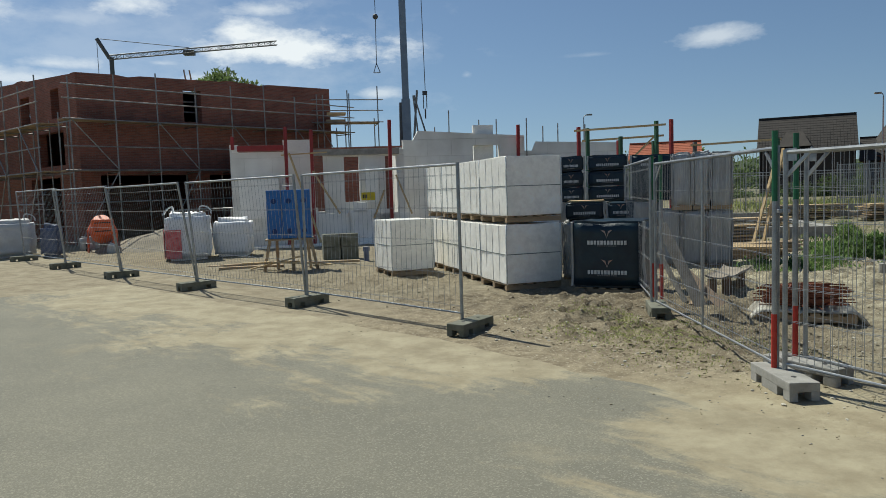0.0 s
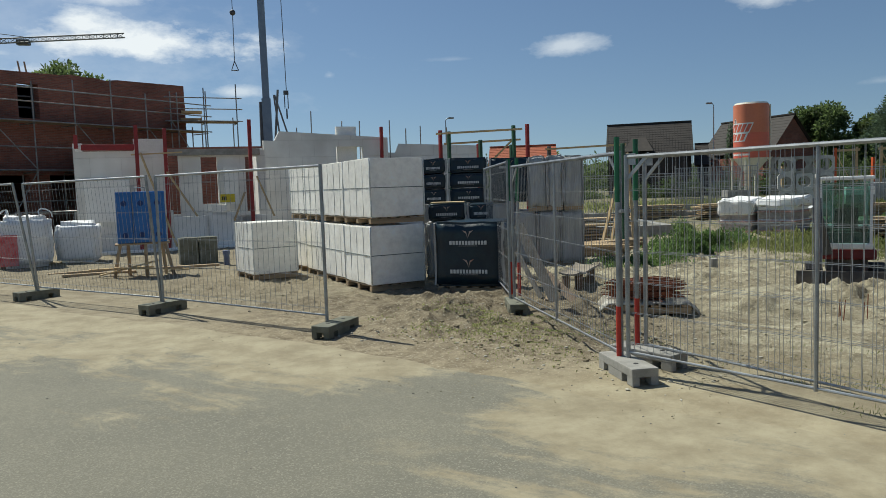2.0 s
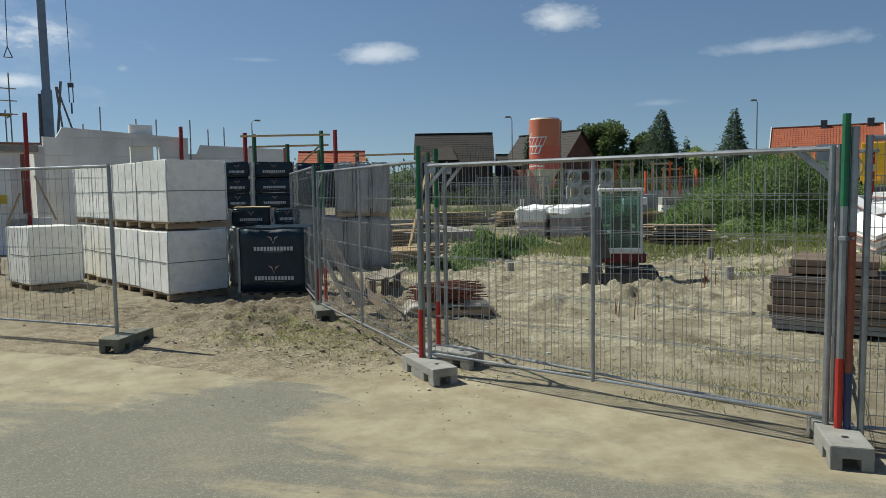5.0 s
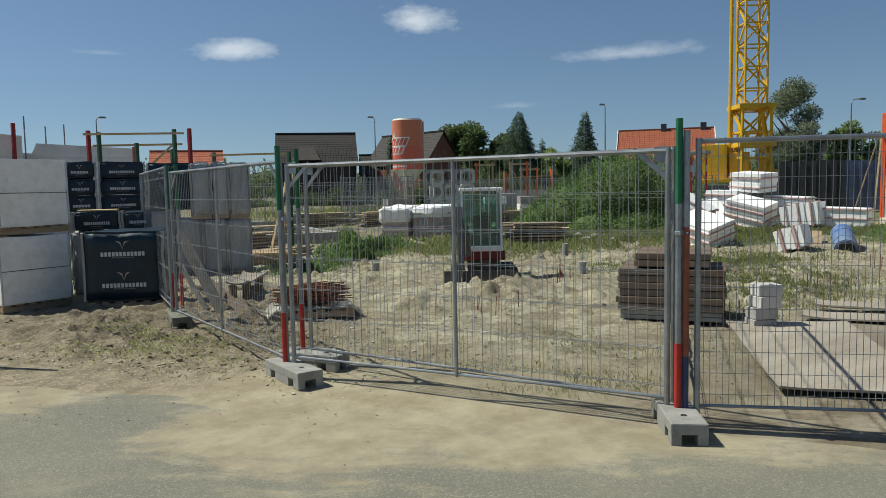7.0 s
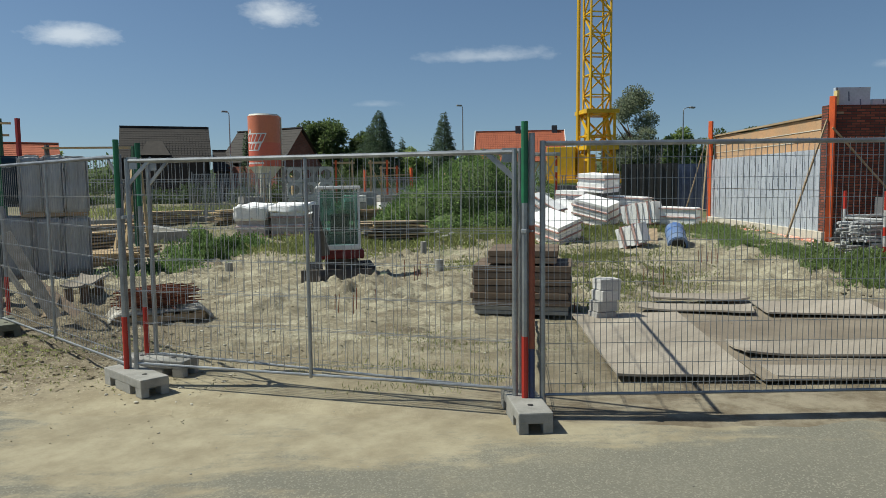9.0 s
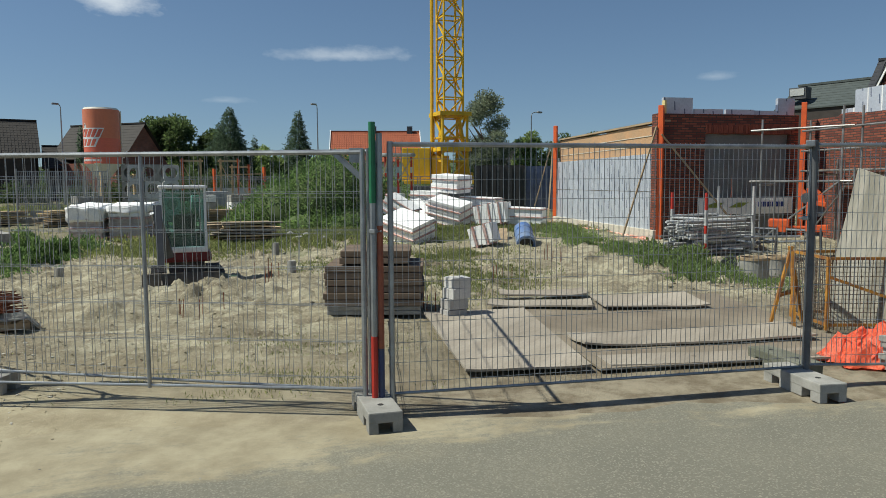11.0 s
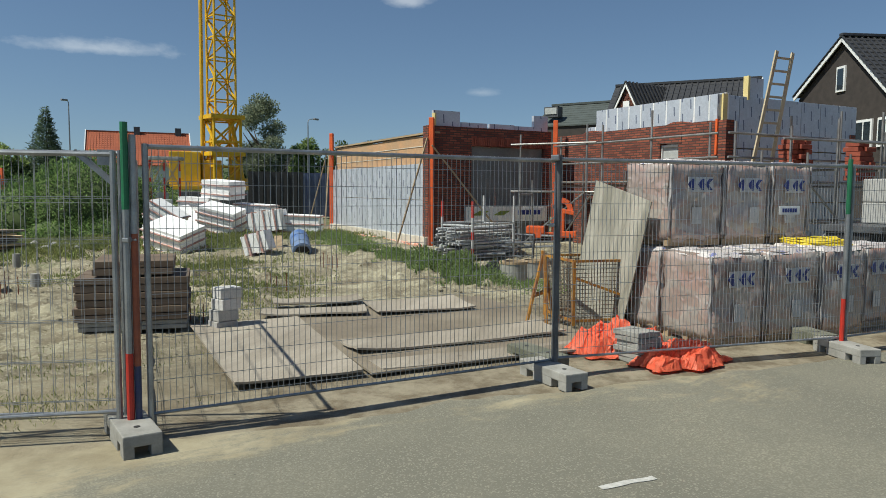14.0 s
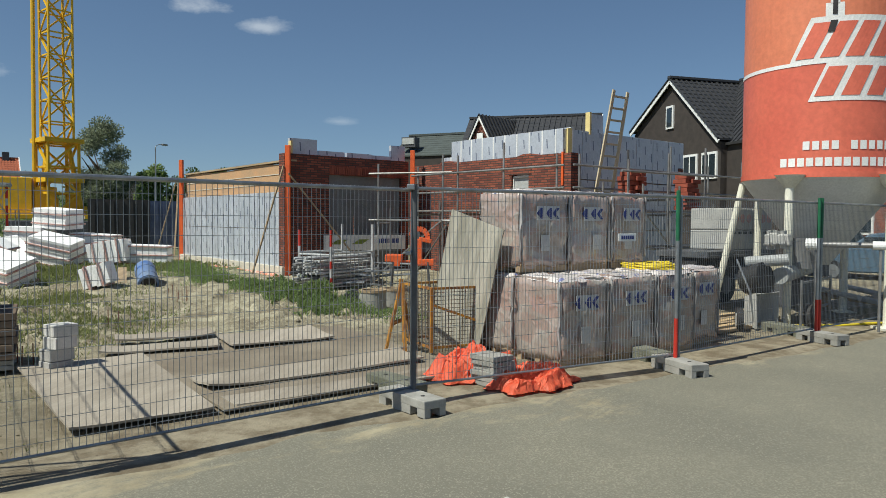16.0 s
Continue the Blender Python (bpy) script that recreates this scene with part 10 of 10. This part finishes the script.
for a, b in (((0.0, -0.06, 1.8), (0.62, -0.06, 3.0)), ((0.62, -0.06, 3.0), (1.27, -0.06, 1.8)), ((0.62, -0.06, 1.8), (1.27, -0.06, 2.9)), ((-0.2, -0.06, 1.7), (0.1, -0.06, 2.9))):
    bm = B()
    beam(bm, a, b, 0.07, 0.03, (0, 1, 0))
    part("brace", bm, M_PINE, tr_)
bm = soft_box(1.7, 0.8, 0.16, 6, 0.03, 0.03, 3.0)
o = part("cover", bm, M_CLEARF, tr_, smooth=True)
o.matrix_basis = pose(0.62, 0.1, 3.0)
for k in range(5):
    bm = B()
    rod(bm, (33.5 + 0.8 * k, 13.5 - 0.1 * k, 0.1), (33.2 + 0.8 * k, 13.8, 2.9), 0.05, 6)
    solo("steel_prop", bm, M_WHITEG if k % 2 else M_SCAF, "pale steel prop leaning beside the garage", "prop", group="far steel props")


# hedges and garden greenery along the far edge of the site
def hedge(a, b, h, w, n, seed, label, material):
    rng = random.Random(seed)
    L = dist(a, b)
    cl = []
    for k in range(max(4, int(L / 0.9))):
        t = (k + rng.random()) / max(4, int(L / 0.9))
        hh = h * rng.uniform(0.45, 1.0)
        cl.append(((a[0] + (b[0] - a[0]) * t + rng.uniform(-0.5, 0.5), a[1] + (b[1] - a[1]) * t + rng.uniform(-0.5, 0.5), hh * 0.45), (w * rng.uniform(0.5, 0.9), w * rng.uniform(0.5, 0.9), hh * 0.55)))
    o = leaves("hedge", [q for q in clump_points(cl, n, rng, 0.35) if q[0].z > 0.0], 0.22, material, seed)
    return tagged(o, label, "hedge", kind="stuff")


hedge((8.0, 62.0), (28.0, 62.5), 1.3, 1.6, 9000, 301, "ragged green hedge before far houses", M_LEAFD)
hedge((28.0, 60.5), (40.0, 55.0), 2.1, 1.4, 7000, 302, "ragged green hedge before a dormered house", M_LEAFD)
hedge((40.0, 55.0), (56.0, 48.0), 3.3, 2.0, 12000, 303, "tall mixed hedge and bushes along gardens", M_LEAFD)
hedge((56.0, 48.0), (66.0, 38.0), 3.6, 2.0, 9000, 304, "tall mixed hedge and bushes along gardens", M_LEAF)
hedge((60.0, 36.0), (80.0, 22.0), 3.6, 2.2, 12000, 305, "tall hedge behind the tower crane", M_LEAFD)
hedge((-2.0, 66.0), (9.0, 62.0), 1.4, 1.6, 5000, 306, "ragged green hedge beyond block walls", M_LEAFD)
# belt of far trees closing the horizon
rng = random.Random(5)
far_cl = []
for k in range(190):
    az = radians(-125 + 175 * k / 190)
    d = rng.uniform(125, 165)
    hh = rng.uniform(4.0, 8.0)
    far_cl.append(((d * -math.sin(az), d * math.cos(az), hh * 0.42), (rng.uniform(2.5, 5.0), rng.uniform(2.5, 5.0), hh * 0.58)))
o = leaves("far_trees", [q for q in clump_points(far_cl, 46000, rng, 0.3) if q[0].z > 0], 0.75, M_LEAFD, 6)
tagged(o, "belt of far green trees along the horizon", "trees", kind="stuff")
bm = B()
prev_ = None
for k in range(260):
    az = radians(-130 + 190 * k / 259)
    hh = 6.0 + 2.4 * noise.noise(Vector((k * 0.21, 1, 0))) + 1.0 * noise.noise(Vector((k * 0.9, 4, 0)))
    col_ = [bm.verts.new((-d * math.sin(az), d * math.cos(az), z)) for d, z in ((168, -0.5), (170, hh * 0.7), (173, hh), (180, -0.5))]
    if prev_:
        for i in range(3):
            bm.faces.new((prev_[i], col_[i], col_[i + 1], prev_[i + 1]))
    prev_ = col_
M_WOODS = mat("far_woods_green", (0.05, 0.075, 0.035), (0.09, 0.115, 0.055), 0.25, 2.5, 0.95, 0.5, dist=0.4)
solo("far_woods", bm, M_WOODS, "low wooded skyline far beyond the site", "woods", kind="stuff")
# more mesh fencing, stacks and timber across the middle plots
for k in range(7):
    copy_thing(panel, along((11.0 + 2.6 * k, 33.5 - 0.9 * k), (14.2 + 2.6 * k, 32.3 - 0.9 * k), 0.12) @ pose(0, 0, 0, 3 - 2 * (k % 3)))
for k in range(5):
    copy_thing(panel, along((23.0 + 2.4 * k, 30.5 - 2.3 * k), (25.3 + 2.4 * k, 28.2 - 2.3 * k), 0.12) @ pose(0, 0, 0, 2 - 2 * (k % 3)))
rng = random.Random(77)
for k, (x, y, L, deg) in enumerate(((13.4, 27.0, 2.6, -20), (15.5, 25.0, 2.2, 5), (14.2, 14.9, 1.7, -38), (24.5, 24.0, 2.6, -30), (27.5, 26.5, 3.0, -45), (20.5, 30.0, 3.0, -20), (9.4, 22.4, 2.2, -10), (7.4, 19.0, 1.6, 10))):
    st_ = thing("timber_stack", "low stack of weathered formwork boards on earth", "timber stack", pose(x, y, ground_z(x, y), 0, 0, deg), group="far timber stacks")
    for j in range(7):
        for i in range(2):
            bm = B()
            box(bm, (rng.uniform(-0.2, 0.2), (i - 0.5) * 0.42 + rng.uniform(-0.05, 0.05), 0.05 + j * 0.085), (L * rng.uniform(0.8, 1.05), 0.36, 0.04), pose(0, 0, 0, 0, 0, rng.uniform(-4, 4)))
            part("board", bm, (M_WOOD, M_PINE, M_PLYD)[(i + j + k) % 3], st_)
for k, (x, y) in enumerate(((21.2, 27.2), (22.4, 26.2), (23.6, 25.1), (26.8, 22.6), (28.6, 20.2), (19.0, 29.6))):
    st_ = thing("block_stack", "stack of grey concrete blocks on a far plot", "block stack", pose(x, y, ground_z(x, y), 0, 0, -40 + 5 * k), group="far block stacks")
    for j in range(3):
        for i in range(2):
            bm = B()
            box(bm, ((i - 0.5) * 0.52, 0, 0.17 + 0.33 * j), (0.5, 0.9, 0.31), bevel=0.01)
            part("block", bm, M_CONC if (j + k) % 3 else M_BLOCK, st_)
for k, (x, y, h) in enumerate(((28.8, 34.6, 3.2), (30.4, 33.2, 3.2), (34.6, 29.2, 2.7), (32.2, 34.2, 2.9))):
    fr_ = thing("setting_out_frame", "orange and pine setting-out frame on a far plot", "setting-out frame", pose(x, y, 0, 0, 0, -40), group="far setting-out frames")
    for dx in (-0.5, 0.5):
        bm = B()
        box(bm, (dx, 0, h / 2), (0.12, 0.12, h))
        part("post", bm, M_PINE if (k + (dx > 0)) % 2 else M_ORANGE, fr_)
    bm = B()
    box(bm, (0, 0, h - 0.15), (1.3, 0.05, 0.12))
    part("rail", bm, M_PINE, fr_)
    bm = B()
    beam(bm, (-0.5, 0.03, h - 0.3), (0.45, 0.03, 0.9), 0.05, 0.09, (0, 1, 0))
    part("brace", bm, M_PINE, fr_)


M_WORNW = mat("worn_white_paint", (0.62, 0.61, 0.57), (0.42, 0.41, 0.37), 14, 60, 0.8, 0.1)
# worn white dashes on the asphalt
for x, y, L, deg in ((4.330, -0.205, 0.39, -52),):
    bm = B()
    bmesh.ops.create_grid(bm, x_segments=10, y_segments=2, size=0.5, matrix=Matrix.Diagonal((L, 0.05, 1, 1)))
    wiggle(bm, 0.012, 9, x)
    for v in bm.verts:
        v.co.z = 0.0
    bmesh.ops.solidify(bm, geom=list(bm.faces), thickness=-0.002)
    solo("road_mark", bm, M_WORNW, "worn white paint dash on grey asphalt", "road mark", pose(x, y, 0.0055, 0, 0, deg), kind="structure")

# brick annexe with a white window, and a parked car before it
anx = thing("annexe", "low red brick annexe with a white framed window", "building", pose(26.3, -13.75, 0, 0, 0, 19))
add(anx, "wall", (-0.4, 0, 1.6), (6.0, 0.5, 3.2), M_BRICK_L)
add(anx, "roof_edge", (-0.4, 0.05, 3.26), (6.2, 0.7, 0.12), M_WHITE)
add(anx, "window_frame", (0.1, 0.26, 1.9), (1.5, 0.06, 1.2), M_WHITE)
for x in (-0.25, 0.45):
    add(anx, "pane", (x, 0.295, 1.9), (0.58, 0.02, 1.02), M_GLASS)
M_CARB = mat("blue_grey_car_paint", (0.10, 0.16, 0.22), (0.08, 0.13, 0.18), 1, 20, 0.25, 0.0)
car = thing("car", "blue-grey hatchback parked before a brick annexe", "car", pose(21.9, -12.0, 0, 0, 0, 62))


def car_side(prof, half, taper):
    bm = B()
    a = [bm.verts.new((x, -half * (taper if z > 0.95 else 1.0), z)) for x, z in prof]
    b = [bm.verts.new((x, half * (taper if z > 0.95 else 1.0), z)) for x, z in prof]
    bm.faces.new(a)
    bm.faces.new(b[::-1])
    for k in range(len(prof)):
        j = (k + 1) % len(prof)
        bm.faces.new((a[k], b[k], b[j], a[j]))
    bmesh.ops.recalc_face_normals(bm, faces=bm.faces)
    bmesh.ops.bevel(bm, geom=list(bm.edges), offset=0.04, segments=2, affect="EDGES")
    return bm


part("body", car_side([(-1.95, 0.28), (1.95, 0.28), (2.0, 0.62), (1.85, 0.80), (0.95, 0.93), (-1.85, 0.94), (-1.98, 0.6)], 0.86, 1.0), M_CARB, car, smooth=False)
part("cabin", car_side([(-1.80, 0.90), (1.0, 0.90), (0.35, 1.38), (-0.2, 1.46), (-1.2, 1.44), (-1.6, 1.30)], 0.80, 0.82), M_CARB, car)
for x, w in ((0.15, 0.62), (-0.75, 0.95)):
    for s_ in (-1, 1):
        bm = B()
        box(bm, (x, s_ * 0.735, 1.16), (w, 0.02, 0.30), bevel=0.008)
        part("side_window", bm, M_GLASS, car)
bm = B()
beam(bm, (0.99, 0, 0.97), (0.50, 0, 1.33), 1.22, 0.03, (0, 1, 0))
part("windscreen", bm, M_GLASS, car)
for x in (-1.2, 1.25):
    for s_ in (-1, 1):
        bm = B()
        bmesh.ops.create_cone(bm, cap_ends=True, segments=22, radius1=0.31, radius2=0.31, depth=0.2, matrix=pose(x, s_ * 0.80, 0.31, 90))
        wh = part("wheel", bm, M_DARK, car)
        bm = B()
        bmesh.ops.create_cone(bm, cap_ends=True, segments=16, radius1=0.2, radius2=0.2, depth=0.03, matrix=pose(x, s_ * 0.90, 0.31, 90))
        part("rim", bm, M_GALV, wh)
for s_ in (-1, 1):
    add(car, "headlight", (1.95, s_ * 0.62, 0.66), (0.10, 0.34, 0.14), M_WHITE, "", 0.03)
    add(car, "tail_light", (-1.94, s_ * 0.70, 0.80), (0.08, 0.16, 0.22), M_RED, "", 0.02)

# stacked concrete elements with a round opening
def concrete_element(m, w=0.50, h=0.53, d=0.45, r=0.19):
    g = thing("concrete_element", "pale concrete element with a round opening, stacked", "concrete element", m, group="stacked concrete elements")
    bm = B()
    N = 24
    loops = []
    for y in (0.0, d):
        sq, ci = [], []
        for k in range(N):
            a = 2 * math.pi * (k + 0.5) / N
            q = max(abs(math.cos(a)), abs(math.sin(a)))
            sq.append(bm.verts.new((math.cos(a) / q * w / 2, y, h / 2 + math.sin(a) / q * h / 2)))
            ci.append(bm.verts.new((math.cos(a) * r, y, h / 2 + math.sin(a) * r)))
        loops.append((sq, ci))
    (s0, c0), (s1, c1) = loops
    for k in range(N):
        j = (k + 1) % N
        bm.faces.new((s0[k], s0[j], c0[j], c0[k]))
        bm.faces.new((s1[j], s1[k], c1[k], c1[j]))
        bm.faces.new((s0[j], s0[k], s1[k], s1[j]))
        bm.faces.new((c0[k], c0[j], c1[j], c1[k]))
    bmesh.ops.recalc_face_normals(bm, faces=bm.faces)
    part("body", bm, M_CONCP, g)
    return g


M_CONCP = mat("pale_precast_concrete", (0.60, 0.59, 0.55), (0.48, 0.47, 0.44), 3, 60, 0.9, 0.2)
first = None
for i, (x, y) in enumerate(((15.27, 21.06), (15.70, 20.74), (16.16, 20.40))):
    for k in range(4 if i != 1 else 3):
        m = pose(x + 0.02 * (k % 2), y, ground_z(x, y) + 0.535 * k, 0, 0, -36 + (k * 7 + i * 5) % 5 - 2)
        if first is None:
            first = concrete_element(m)
        else:
            copy_thing(first, m)

# mesh hoarding on the far plots
hoa = thing("hoarding", "pale grey mesh hoarding on the far plots", "hoarding", along((14.8, 27.3), (17.4, 25.7), ground_z(16.0, 26.5)))
for k in range(3):
    bm = B()
    for j in range(17):
        box(bm, (0.06 + 0.06 * j + 1.02 * k, 0, 1.05), (0.022, 0.012, 1.9))
    for z in (0.12, 0.75, 1.4, 1.98):
        box(bm, (0.51 + 1.02 * k, 0.012, z), (1.0, 0.012, 0.03))
    o = part("wire_mesh", bm, M_GALV, hoa)
    o["kind"] = "stuff"
for k in range(4):
    bm = B()
    rod(bm, (1.02 * k, -0.045, 0), (1.02 * k, -0.045, 2.08), 0.024, 8)
    part("post", bm, M_GALV, hoa)
